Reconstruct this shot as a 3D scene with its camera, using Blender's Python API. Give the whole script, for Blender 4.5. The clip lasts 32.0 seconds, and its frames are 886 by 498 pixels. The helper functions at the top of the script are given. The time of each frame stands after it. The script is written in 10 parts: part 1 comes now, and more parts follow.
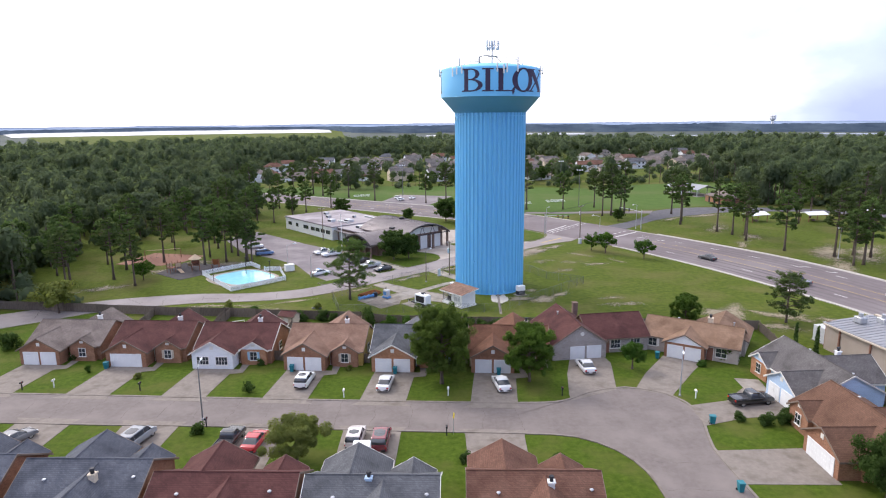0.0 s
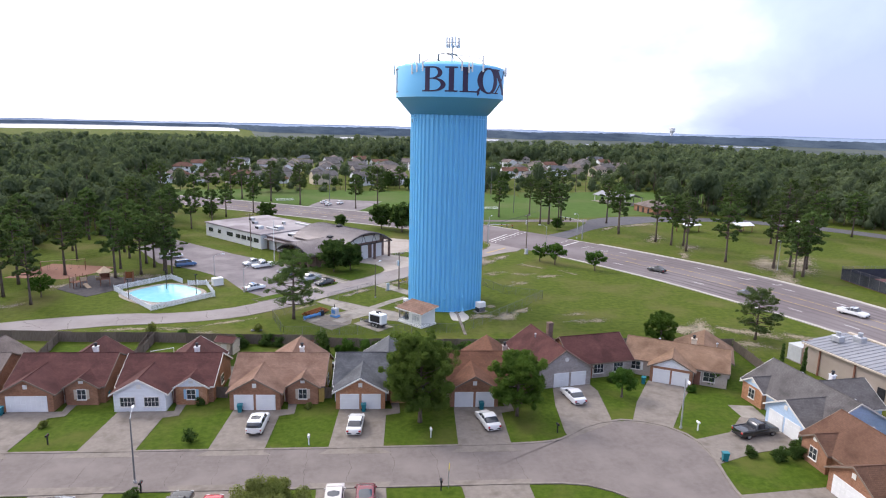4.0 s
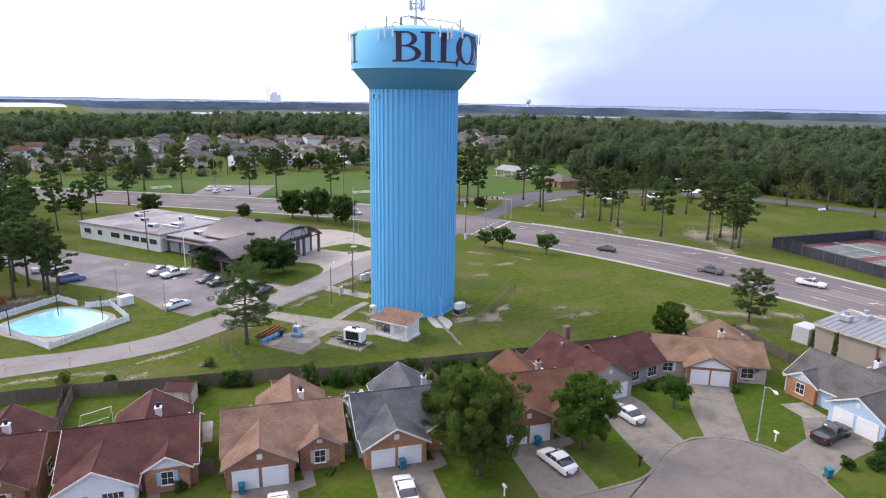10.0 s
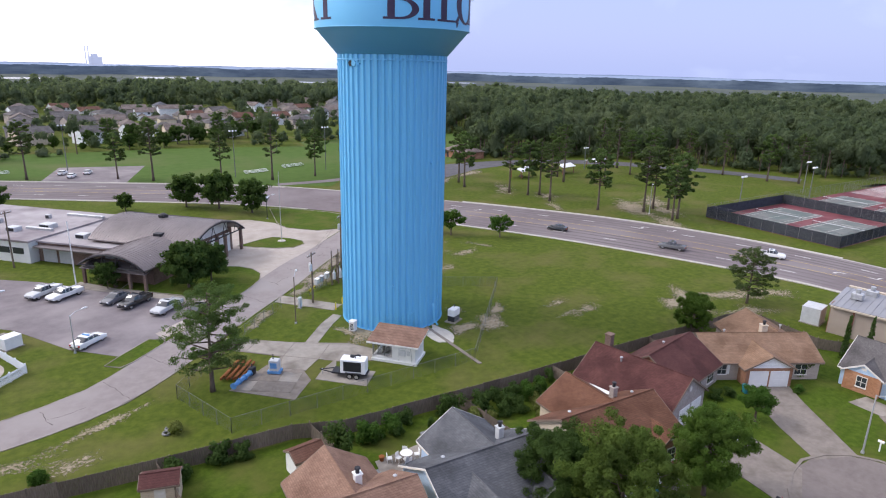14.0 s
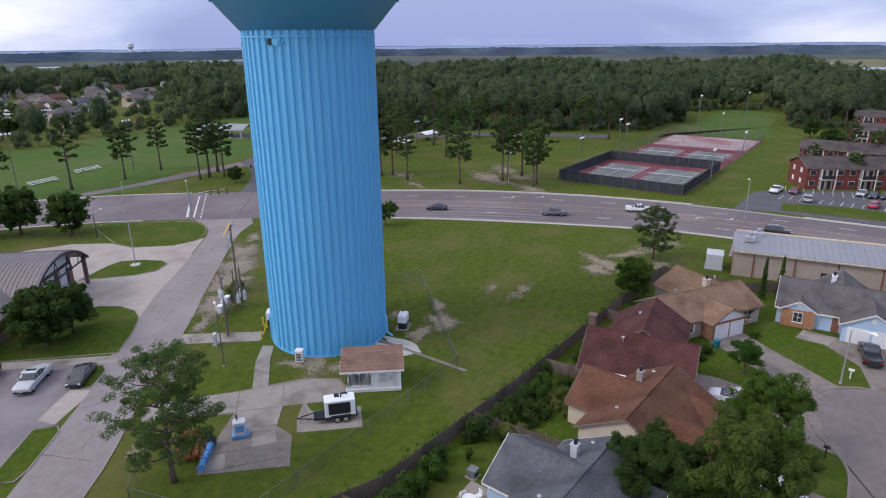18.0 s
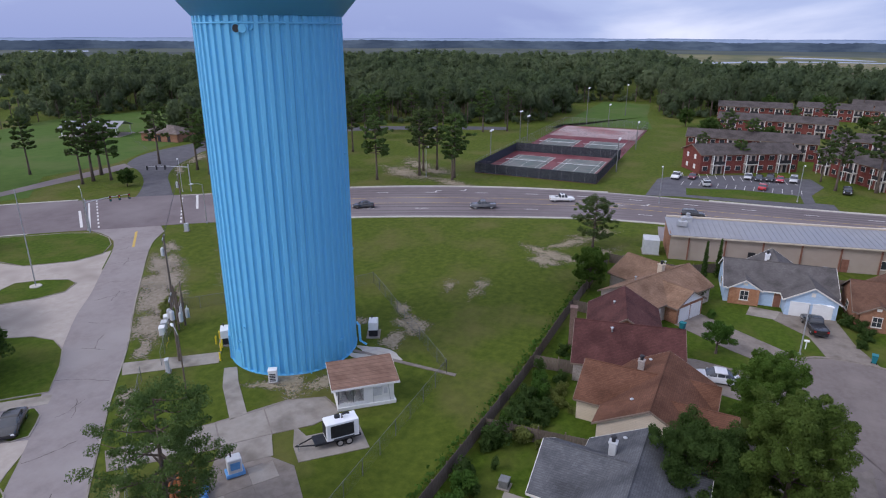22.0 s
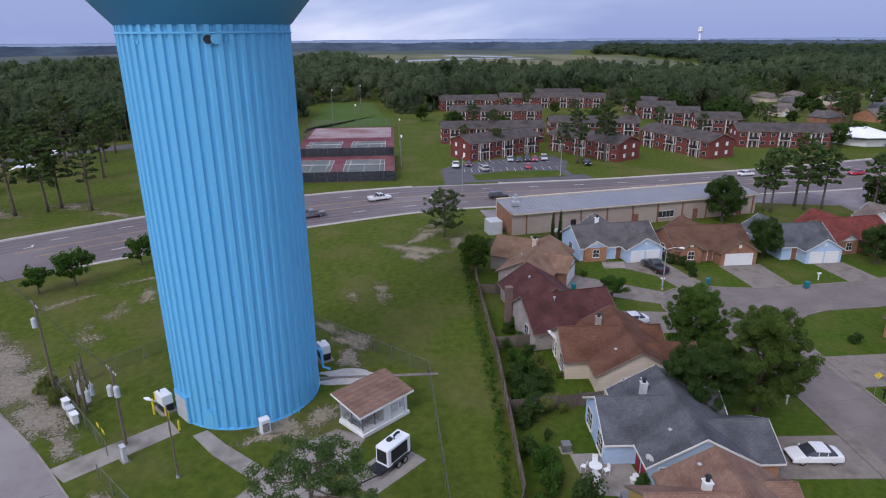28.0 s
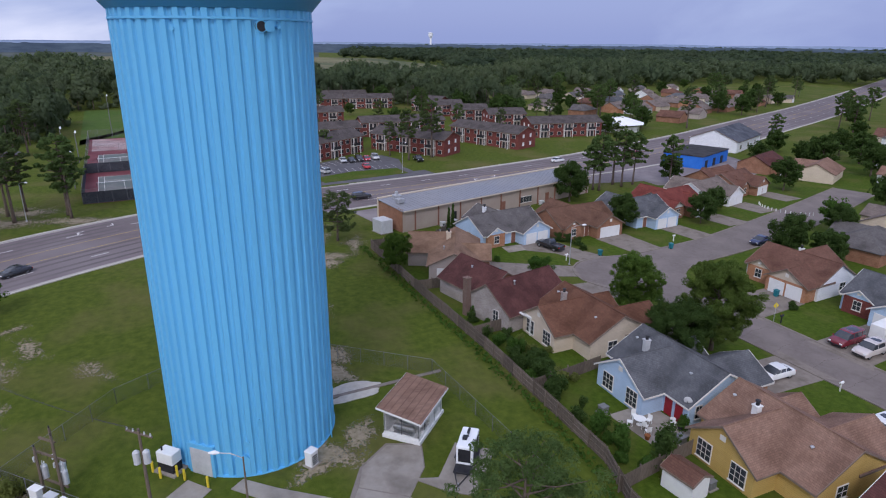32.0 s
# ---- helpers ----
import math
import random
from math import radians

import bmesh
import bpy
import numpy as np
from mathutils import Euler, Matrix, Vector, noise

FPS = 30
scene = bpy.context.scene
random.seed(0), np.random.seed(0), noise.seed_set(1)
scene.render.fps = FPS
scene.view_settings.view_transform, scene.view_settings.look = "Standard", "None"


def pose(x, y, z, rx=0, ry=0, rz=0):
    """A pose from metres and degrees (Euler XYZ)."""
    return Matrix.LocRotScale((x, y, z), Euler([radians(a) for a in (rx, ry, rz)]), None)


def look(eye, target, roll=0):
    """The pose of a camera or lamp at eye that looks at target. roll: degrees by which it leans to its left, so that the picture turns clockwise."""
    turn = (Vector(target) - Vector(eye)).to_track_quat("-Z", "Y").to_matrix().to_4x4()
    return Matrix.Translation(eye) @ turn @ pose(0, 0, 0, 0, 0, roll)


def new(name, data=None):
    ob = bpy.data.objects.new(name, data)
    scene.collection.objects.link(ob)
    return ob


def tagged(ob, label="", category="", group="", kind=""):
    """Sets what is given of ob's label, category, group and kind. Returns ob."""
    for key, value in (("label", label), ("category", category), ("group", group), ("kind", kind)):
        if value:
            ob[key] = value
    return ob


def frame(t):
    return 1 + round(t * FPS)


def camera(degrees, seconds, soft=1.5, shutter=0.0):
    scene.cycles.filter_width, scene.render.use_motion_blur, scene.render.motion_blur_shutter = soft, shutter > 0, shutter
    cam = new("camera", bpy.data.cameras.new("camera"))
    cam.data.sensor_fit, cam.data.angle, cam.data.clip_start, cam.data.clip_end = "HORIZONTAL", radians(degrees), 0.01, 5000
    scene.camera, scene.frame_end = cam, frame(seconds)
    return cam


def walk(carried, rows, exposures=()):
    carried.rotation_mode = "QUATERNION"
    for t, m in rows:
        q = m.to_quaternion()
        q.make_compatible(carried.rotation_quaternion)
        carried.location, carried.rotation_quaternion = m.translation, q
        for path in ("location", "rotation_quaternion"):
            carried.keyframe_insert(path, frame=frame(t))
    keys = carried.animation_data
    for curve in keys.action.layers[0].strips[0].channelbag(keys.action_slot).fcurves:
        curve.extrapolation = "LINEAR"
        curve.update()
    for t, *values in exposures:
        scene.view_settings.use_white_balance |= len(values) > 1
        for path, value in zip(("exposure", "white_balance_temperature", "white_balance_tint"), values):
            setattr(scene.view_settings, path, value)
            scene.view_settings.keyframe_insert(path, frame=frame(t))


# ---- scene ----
cam = camera(70.9, 32.0, soft=1.12)
PATH = [
    (0, (1.43, -1.166, 36.764), (1.416, 0.792, 36.355), -0.5),
    (0.5, (1.792, -1.15, 36.825), (1.779, 0.815, 36.455), -0.5),
    (1, (1.877, -0.637, 36.729), (1.912, 1.331, 36.374), -0.3),
    (1.5, (1.112, 0.364, 36.775), (1.191, 2.327, 36.403), 0.0),
    (2, (0.181, 1.376, 36.611), (0.265, 3.338, 36.235), 0.2),
    (2.5, (-1.247, 2.766, 36.674), (-1.157, 4.727, 36.292), 0.5),
    (3, (-2.868, 4.906, 36.759), (-2.764, 6.865, 36.369), 0.8),
    (3.5, (-5.025, 7.413, 36.835), (-4.88, 9.368, 36.438), 1.0),
    (4, (-7.026, 10.299, 36.417), (-6.756, 12.241, 36.021), 1.4),
    (4.5, (-9.679, 13.706, 36.394), (-9.292, 15.626, 35.989), 1.7),
    (6.5, (-19.969, 26.061, 36.276), (-19.423, 27.934, 35.835), 1.2),
    (7, (-21.08, 27.594, 36.306), (-20.513, 29.459, 35.855), 0.9),
    (7.5, (-21.646, 28.553, 36.24), (-21.035, 30.401, 35.781), 0.6),
    (8, (-21.739, 29.007, 36.189), (-21.116, 30.85, 35.725), 0.4),
    (8.5, (-21.705, 28.988, 36.201), (-21.075, 30.828, 35.733), 0.4),
    (9, (-21.782, 29.046, 36.278), (-21.135, 30.88, 35.808), 0.45),
    (9.5, (-22.175, 29.669, 36.451), (-21.498, 31.492, 35.983), 0.55),
    (10, (-22.991, 31.055, 36.64), (-22.296, 32.871, 36.17), 0.95),
    (10.5, (-23.905, 32.745, 36.836), (-23.212, 34.559, 36.358), 1.05),
    (11, (-25.058, 34.914, 37.056), (-24.352, 36.72, 36.565), 1.25),
    (11.5, (-26.268, 37.546, 37.116), (-25.539, 39.341, 36.616), 1.35),
    (12, (-27.426, 40.463, 37.218), (-26.686, 42.248, 36.701), 1.35),
    (12.5, (-28.817, 43.759, 37.105), (-28.028, 45.519, 36.577), 1.45),
    (13, (-30.479, 47.807, 36.957), (-29.622, 49.533, 36.422), 1.45),
    (13.5, (-32.246, 51.928, 36.988), (-31.293, 53.599, 36.44), 1.45),
    (14, (-34.086, 56.315, 36.657), (-32.992, 57.892, 36.094), 1.35),
    (14.5, (-36.289, 60.544, 36.943), (-35.081, 62.028, 36.363), 1.15),
    (16.5, (-41.845, 74.953, 36.355), (-40.404, 76.197, 35.741), 0.6),
    (17, (-42.419, 76.587, 36.589), (-40.959, 77.807, 35.971), 0.1),
    (17.5, (-42.587, 77.767, 36.721), (-41.071, 78.91, 36.093), -0.1),
    (18, (-42.664, 78.209, 36.7), (-41.111, 79.297, 36.066), -0.6),
    (18.5, (-42.712, 78.186, 36.747), (-41.157, 79.27, 36.109), -0.7),
    (19, (-42.678, 78.194, 36.594), (-41.111, 79.26, 35.957), -0.5),
    (19.5, (-42.912, 78.665, 36.492), (-41.315, 79.686, 35.854), -0.4),
    (20, (-43.388, 80.057, 36.396), (-41.761, 81.028, 35.754), -0.1),
    (20.5, (-43.935, 82.148, 36.228), (-42.295, 83.094, 35.583), 0.0),
    (21, (-44.476, 84.573, 36.264), (-42.823, 85.495, 35.618), 0.1),
    (21.5, (-44.916, 87.237, 36.242), (-43.233, 88.102, 35.595), 0.1),
    (22, (-45.602, 90.514, 36.414), (-43.862, 91.252, 35.759), 0.2),
    (22.5, (-46.332, 94.231, 36.412), (-44.543, 94.839, 35.754), 0.2),
    (23, (-47.234, 98.556, 36.585), (-45.413, 99.047, 35.921), 0.4),
    (23.5, (-48.329, 102.679, 36.723), (-46.49, 103.102, 36.059), 0.4),
    (24, (-49.136, 107.205, 36.914), (-47.271, 107.491, 36.252), 0.3),
    (24.5, (-50.213, 111.085, 37.132), (-48.335, 111.278, 36.474), 0.0),
    (25, (-50.858, 114.236, 37.24), (-48.97, 114.329, 36.587), -0.1),
    (25.5, (-51.127, 116.321, 37.388), (-49.236, 116.332, 36.735), -0.5),
    (27.5, (-51.514, 117.905, 37.241), (-49.627, 117.809, 36.586), -0.65),
    (28, (-51.304, 118.69, 36.99), (-49.421, 118.506, 36.339), -0.45),
    (28.5, (-50.758, 120.072, 37.184), (-48.882, 119.864, 36.525), -0.25),
    (29, (-50.295, 122.108, 36.74), (-48.426, 121.825, 36.087), -0.15),
    (29.5, (-49.484, 124.759, 36.731), (-47.646, 124.335, 36.068), 0.05),
    (30, (-48.894, 127.614, 36.5), (-47.078, 127.094, 35.842), -0.05),
    (30.5, (-47.678, 131.048, 36.397), (-45.884, 130.459, 35.738), 0.05),
    (31, (-46.551, 134.749, 36.336), (-44.785, 134.077, 35.682), 0.25),
    (31.5, (-45.512, 139.178, 35.56), (-43.791, 138.376, 34.931), 0.05),
    (32, (-43.651, 143.511, 36.102), (-41.992, 142.595, 35.46), 0.45),
]
walk(cam, [(t, look(eye, target, roll)) for t, eye, target, roll in PATH],
     [(0, 0.68, 6350, 14), (9, 0.60, 6300, 14), (14, 0.48, 6250, 15), (17, 0.08, 6050, 16), (21, -0.10, 5850, 17), (25, -0.11, 5800, 17), (32, -0.24, 5750, 18)])

# ---- world and light ----
SUN_DIR = Vector((-0.62, 0.55, 0.74)).normalized()
world = bpy.data.worlds.new("sky")
scene.world = world
world.use_nodes = True
wn, wl = world.node_tree.nodes, world.node_tree.links
wn.clear()


def wnode(kind, operation=""):
    n = wn.new(kind)
    if operation:
        n.operation = operation
    return n


sky = wnode("ShaderNodeTexSky")
sky.sky_type, sky.sun_disc = "NISHITA", False
sky.sun_elevation, sky.sun_rotation = math.asin(SUN_DIR.z), math.atan2(SUN_DIR.x, SUN_DIR.y)
sky.air_density, sky.dust_density, sky.ozone_density = 1.2, 2.0, 1.5
wcoord = wnode("ShaderNodeTexCoord")
# cloud deck: the view direction is spread over a high plane
wsep = wnode("ShaderNodeSeparateXYZ")
wl.new(wcoord.outputs["Generated"], wsep.inputs[0])
wz = wnode("ShaderNodeMath", operation="MAXIMUM")
wl.new(wsep.outputs[2], wz.inputs[0])
wz.inputs[1].default_value = 0.0
wza = wnode("ShaderNodeMath", operation="ADD")
wl.new(wz.outputs[0], wza.inputs[0])
wza.inputs[1].default_value = 0.36
wdx = wnode("ShaderNodeMath", operation="DIVIDE")
wdy = wnode("ShaderNodeMath", operation="DIVIDE")
for dnode, out in ((wdx, 0), (wdy, 1)):
    wl.new(wsep.outputs[out], dnode.inputs[0])
    wl.new(wza.outputs[0], dnode.inputs[1])
wcomb = wnode("ShaderNodeCombineXYZ")
wl.new(wdx.outputs[0], wcomb.inputs[0])
wl.new(wdy.outputs[0], wcomb.inputs[1])
wcomb.inputs[2].default_value = 3.7
cloud = wnode("ShaderNodeTexNoise")
cloud.inputs["Scale"].default_value = 0.75
cloud.inputs["Detail"].default_value = 7.0
cloud.inputs["Roughness"].default_value = 0.5
cloud.inputs["Distortion"].default_value = 0.4
wl.new(wcomb.outputs[0], cloud.inputs["Vector"])
# the deck is brightest round the veiled sun
wdot = wnode("ShaderNodeVectorMath", operation="DOT_PRODUCT")
wl.new(wcoord.outputs["Generated"], wdot.inputs[0])
wdot.inputs[1].default_value = (SUN_DIR.x, SUN_DIR.y, SUN_DIR.z)
glow = wnode("ShaderNodeMapRange")
glow.inputs["From Min"].default_value = -0.15
glow.inputs["From Max"].default_value = 0.85
wl.new(wdot.outputs["Value"], glow.inputs["Value"])
cmix = wnode("ShaderNodeMath", operation="MULTIPLY_ADD")
wl.new(glow.outputs[0], cmix.inputs[0])
cmix.inputs[1].default_value = 0.36
wl.new(cloud.outputs[0], cmix.inputs[2])
ramp = wnode("ShaderNodeValToRGB")
ramp.color_ramp.elements[0].position = 0.45
ramp.color_ramp.elements[0].color = (0.52, 0.61, 0.98, 1)
ramp.color_ramp.elements[1].position = 0.80
ramp.color_ramp.elements[1].color = (1.75, 1.72, 1.74, 1)
mid = ramp.color_ramp.elements.new(0.56)
mid.color = (0.70, 0.81, 1.14, 1)
wl.new(cmix.outputs[0], ramp.inputs[0])
bg_sky = wnode("ShaderNodeBackground")
bg_sky.inputs["Strength"].default_value = 0.10
wl.new(sky.outputs[0], bg_sky.inputs["Color"])
bg_cloud = wnode("ShaderNodeBackground")
bg_cloud.inputs["Strength"].default_value = 0.80
wl.new(ramp.outputs[0], bg_cloud.inputs["Color"])
both = wnode("ShaderNodeMixShader")
both.inputs[0].default_value = 0.82
wl.new(bg_sky.outputs[0], both.inputs[1])
wl.new(bg_cloud.outputs[0], both.inputs[2])
wout = wnode("ShaderNodeOutputWorld")
wl.new(both.outputs[0], wout.inputs[0])

sun_data = bpy.data.lights.new("sun", "SUN")
sun_data.energy, sun_data.angle, sun_data.color = 1.3, radians(16), (1.0, 0.96, 0.90)
sun = new("sun", sun_data)
sun.matrix_world = look((0, 0, 300), Vector((0, 0, 300)) - SUN_DIR)


# ---- materials ----
MATS = {}


def mat(name, a, b, scale=1.0, rough=0.85, metal=0.0, bump=0.0, bscale=12.0, big=None, bigscale=0.08, bigrange=(0.45, 0.65),
        vary=0.0, island=0.0, detail=5.0, stretch=None, spec=0.22):
    """Two tones mixed by noise, a third by wide patches, with fine relief; vary: change of tone from object to object."""
    m = bpy.data.materials.new(name)
    m.use_nodes = True
    n, l = m.node_tree.nodes, m.node_tree.links
    bsdf = n["Principled BSDF"]
    tc = n.new("ShaderNodeTexCoord")
    vec = tc.outputs["Object"]
    if stretch:
        mp = n.new("ShaderNodeMapping")
        mp.inputs["Scale"].default_value = stretch
        l.new(vec, mp.inputs["Vector"])
        vec = mp.outputs[0]
    nz = n.new("ShaderNodeTexNoise")
    nz.inputs["Scale"].default_value = scale
    nz.inputs["Detail"].default_value = detail
    nz.inputs["Roughness"].default_value = 0.65
    l.new(vec, nz.inputs["Vector"])
    rp = n.new("ShaderNodeMapRange")
    rp.inputs["From Min"].default_value, rp.inputs["From Max"].default_value = 0.32, 0.68
    l.new(nz.outputs[0], rp.inputs["Value"])
    mx = n.new("ShaderNodeMix")
    mx.data_type = "RGBA"
    mx.inputs[6].default_value, mx.inputs[7].default_value = (*a, 1), (*b, 1)
    l.new(rp.outputs[0], mx.inputs[0])
    col = mx.outputs[2]
    if big:
        nb = n.new("ShaderNodeTexNoise")
        nb.inputs["Scale"].default_value = bigscale
        nb.inputs["Detail"].default_value = 6
        l.new(vec, nb.inputs["Vector"])
        rb = n.new("ShaderNodeMapRange")
        rb.inputs["From Min"].default_value, rb.inputs["From Max"].default_value = bigrange
        l.new(nb.outputs[0], rb.inputs["Value"])
        mb = n.new("ShaderNodeMix")
        mb.data_type = "RGBA"
        l.new(rb.outputs[0], mb.inputs[0])
        l.new(col, mb.inputs[6])
        mb.inputs[7].default_value = (*big, 1)
        col = mb.outputs[2]
    if vary or island:
        src = n.new("ShaderNodeObjectInfo").outputs["Random"] if vary else n.new("ShaderNodeNewGeometry").outputs["Random Per Island"]
        k = vary or island
        rv = n.new("ShaderNodeMapRange")
        rv.inputs["To Min"].default_value, rv.inputs["To Max"].default_value = 1 - k, 1 + k
        l.new(src, rv.inputs["Value"])
        hs = n.new("ShaderNodeHueSaturation")
        l.new(rv.outputs[0], hs.inputs["Value"])
        l.new(col, hs.inputs["Color"])
        col = hs.outputs[0]
    l.new(col, bsdf.inputs["Base Color"])
    bsdf.inputs["Roughness"].default_value = rough
    bsdf.inputs["Metallic"].default_value = metal
    bsdf.inputs["Specular IOR Level"].default_value = spec
    if bump:
        nf = n.new("ShaderNodeTexNoise")
        nf.inputs["Scale"].default_value = bscale
        nf.inputs["Detail"].default_value = 4
        l.new(vec, nf.inputs["Vector"])
        bp = n.new("ShaderNodeBump")
        bp.inputs["Strength"].default_value = min(1.0, bump)
        bp.inputs["Distance"].default_value = 0.05
        l.new(nf.outputs[0], bp.inputs["Height"])
        l.new(bp.outputs[0], bsdf.inputs["Normal"])
    MATS[name] = m
    return m


def course_mat(name, a, b, joint, width, height, gap, rough=0.85, bump=0.4, big=None, spread=0.22):
    """Rows of bricks, shingles or boards: rows follow height, so they suit walls and roof slopes alike."""
    m = mat(name, a, b, 0.6, rough, big=big, bigscale=0.35)
    n, l = m.node_tree.nodes, m.node_tree.links
    bsdf = n["Principled BSDF"]
    col = bsdf.inputs["Base Color"].links[0].from_socket
    tc = n.new("ShaderNodeTexCoord")
    sp = n.new("ShaderNodeSeparateXYZ")
    l.new(tc.outputs["Object"], sp.inputs[0])
    ad = n.new("ShaderNodeMath")
    l.new(sp.outputs[0], ad.inputs[0])
    l.new(sp.outputs[1], ad.inputs[1])
    cb = n.new("ShaderNodeCombineXYZ")
    l.new(ad.outputs[0], cb.inputs[0])
    l.new(sp.outputs[2], cb.inputs[1])
    bt = n.new("ShaderNodeTexBrick")
    bt.inputs["Scale"].default_value = 1.0
    bt.inputs["Brick Width"].default_value = width
    bt.inputs["Row Height"].default_value = height
    bt.inputs["Mortar Size"].default_value = gap
    bt.inputs["Mortar Smooth"].default_value = 0.3
    bt.inputs["Color1"].default_value = (1 - spread, 1 - spread, 1 - spread, 1)
    bt.inputs["Color2"].default_value = (1 + spread, 1 + spread, 1 + spread, 1)
    bt.inputs["Mortar"].default_value = (*joint, 1)
    l.new(cb.outputs[0], bt.inputs["Vector"])
    mu = n.new("ShaderNodeMix")
    mu.data_type, mu.blend_type = "RGBA", "MULTIPLY"
    mu.inputs[0].default_value = 1.0
    l.new(col, mu.inputs[6])
    l.new(bt.outputs["Color"], mu.inputs[7])
    l.new(mu.outputs[2], bsdf.inputs["Base Color"])
    bp = n.new("ShaderNodeBump")
    bp.inputs["Strength"].default_value = bump
    bp.inputs["Distance"].default_value = 0.02
    bp.invert = True
    l.new(bt.outputs["Fac"], bp.inputs["Height"])
    l.new(bp.outputs[0], bsdf.inputs["Normal"])
    return m


def shingle(name, a, b):
    return course_mat(name, a, b, (0.72, 0.72, 0.72), 0.22, 0.10, 0.010, 0.92, 0.5, tuple(0.78 * x for x in a), 0.13)


def brick(name, a, b):
    return course_mat(name, a, b, (1.25, 1.3, 1.35), 0.23, 0.076, 0.011, 0.9, 0.4)


GRASS = mat("grass", (0.049, 0.073, 0.008), (0.098, 0.124, 0.016), 0.9, 0.95, bump=0.8, bscale=7, big=(0.138, 0.120, 0.044), bigscale=0.075, bigrange=(0.48, 0.78), spec=0.1, detail=10)
LAWN = mat("lawn", (0.036, 0.066, 0.005), (0.080, 0.118, 0.012), 1.4, 0.95, bump=0.7, bscale=9, big=(0.098, 0.104, 0.024), bigscale=0.18, bigrange=(0.47, 0.74), spec=0.1, detail=10)
FIELD = mat("field_grass", (0.058, 0.104, 0.018), (0.080, 0.130, 0.028), 0.3, 0.95, big=(0.105, 0.125, 0.044), bigscale=0.03, bigrange=(0.5, 0.7), spec=0.1, detail=8)
ASPHALT = mat("road_asphalt", (0.148, 0.122, 0.124), (0.184, 0.154, 0.156), 0.35, 0.9, bump=0.2, bscale=30, big=(0.225, 0.197, 0.196), bigscale=0.05, bigrange=(0.45, 0.7))
SIDE_STREET = mat("side_street_asphalt", (0.228, 0.197, 0.191), (0.280, 0.245, 0.237), 0.9, 0.9, bump=0.2, bscale=25, big=(0.300, 0.268, 0.256), bigscale=0.10, bigrange=(0.46, 0.68), detail=8)
STREET = mat("street_concrete", (0.156, 0.131, 0.120), (0.198, 0.169, 0.155), 1.4, 0.9, bump=0.3, bscale=25, detail=9, big=(0.222, 0.190, 0.173), bigscale=0.22, bigrange=(0.45, 0.72))
LOT = mat("lot_asphalt", (0.165, 0.142, 0.148), (0.220, 0.192, 0.196), 0.5, 0.9, bump=0.2, bscale=25, big=(0.265, 0.235, 0.235), bigscale=0.12)
DARK_ASPHALT = mat("dark_asphalt", (0.088, 0.084, 0.094), (0.126, 0.121, 0.130), 0.4, 0.9, bump=0.2, bscale=25)
CONC = mat("concrete", (0.270, 0.238, 0.205), (0.345, 0.312, 0.272), 0.7, 0.9, bump=0.2, bscale=14, big=(0.160, 0.138, 0.116), bigscale=0.3, bigrange=(0.48, 0.70), detail=9)
DRIVE = mat("driveway_concrete", (0.196, 0.168, 0.143), (0.252, 0.218, 0.188), 1.6, 0.9, bump=0.3, bscale=14, big=(0.138, 0.115, 0.095), bigscale=0.5, bigrange=(0.50, 0.76), detail=9)
APRON = mat("apron_concrete", (0.345, 0.300, 0.262), (0.425, 0.376, 0.332), 0.8, 0.9, bump=0.2, bscale=14, big=(0.270, 0.232, 0.200), bigscale=0.2, bigrange=(0.50, 0.74), detail=9)
KERB = mat("kerb_concrete", (0.42, 0.39, 0.34), (0.54, 0.51, 0.45), 1.5, 0.9, bump=0.2, bscale=10)
LINE = mat("line_paint", (0.70, 0.69, 0.66), (0.55, 0.53, 0.50), 2.0, 0.8)
YELLOW_LINE = mat("yellow_line_paint", (0.60, 0.40, 0.08), (0.45, 0.33, 0.12), 2.0, 0.8)
BLUE = mat("tower_blue_paint", (0.146, 0.470, 0.77), (0.156, 0.492, 0.79), 0.12, 0.45, bump=0.05, bscale=0.8, big=(0.172, 0.515, 0.805), bigscale=0.09, bigrange=(0.5, 0.8), stretch=(1, 1, 0.25), spec=0.35)
NAVY = mat("navy_letter_paint", (0.046, 0.034, 0.072), (0.066, 0.050, 0.094), 0.6, 0.5)
WHITE = mat("white_paint", (0.74, 0.74, 0.73), (0.82, 0.82, 0.80), 1.2, 0.6, bump=0.1, bscale=6)
DOOR_WHITE = mat("garage_white", (0.72, 0.72, 0.72), (0.80, 0.80, 0.79), 0.8, 0.5)
TRIM = mat("trim_paint", (0.66, 0.63, 0.58), (0.76, 0.73, 0.69), 0.8, 0.6)
EAVE = mat("eave_board", (0.185, 0.138, 0.108), (0.235, 0.180, 0.142), 0.8, 0.7)
WEATHERED = mat("weathered_steel", (0.17, 0.172, 0.175), (0.25, 0.252, 0.255), 2.5, 0.6, 0.4)
TAN_TRIM = mat("tan_trim", (0.50, 0.42, 0.33), (0.58, 0.50, 0.40), 0.8, 0.7)
DARK = mat("dark_metal", (0.025, 0.025, 0.03), (0.05, 0.05, 0.055), 2, 0.5, 0.3)
STEEL = mat("galvanised_steel", (0.42, 0.43, 0.45), (0.55, 0.56, 0.58), 2.5, 0.45, 0.6, bump=0.1)
GREY_BOX = mat("grey_enamel", (0.48, 0.49, 0.50), (0.58, 0.59, 0.60), 1.5, 0.5)
WOOD_POLE = mat("pole_wood", (0.13, 0.095, 0.07), (0.20, 0.16, 0.125), 3, 0.9, bump=0.4, bscale=6, stretch=(6, 6, 0.6))
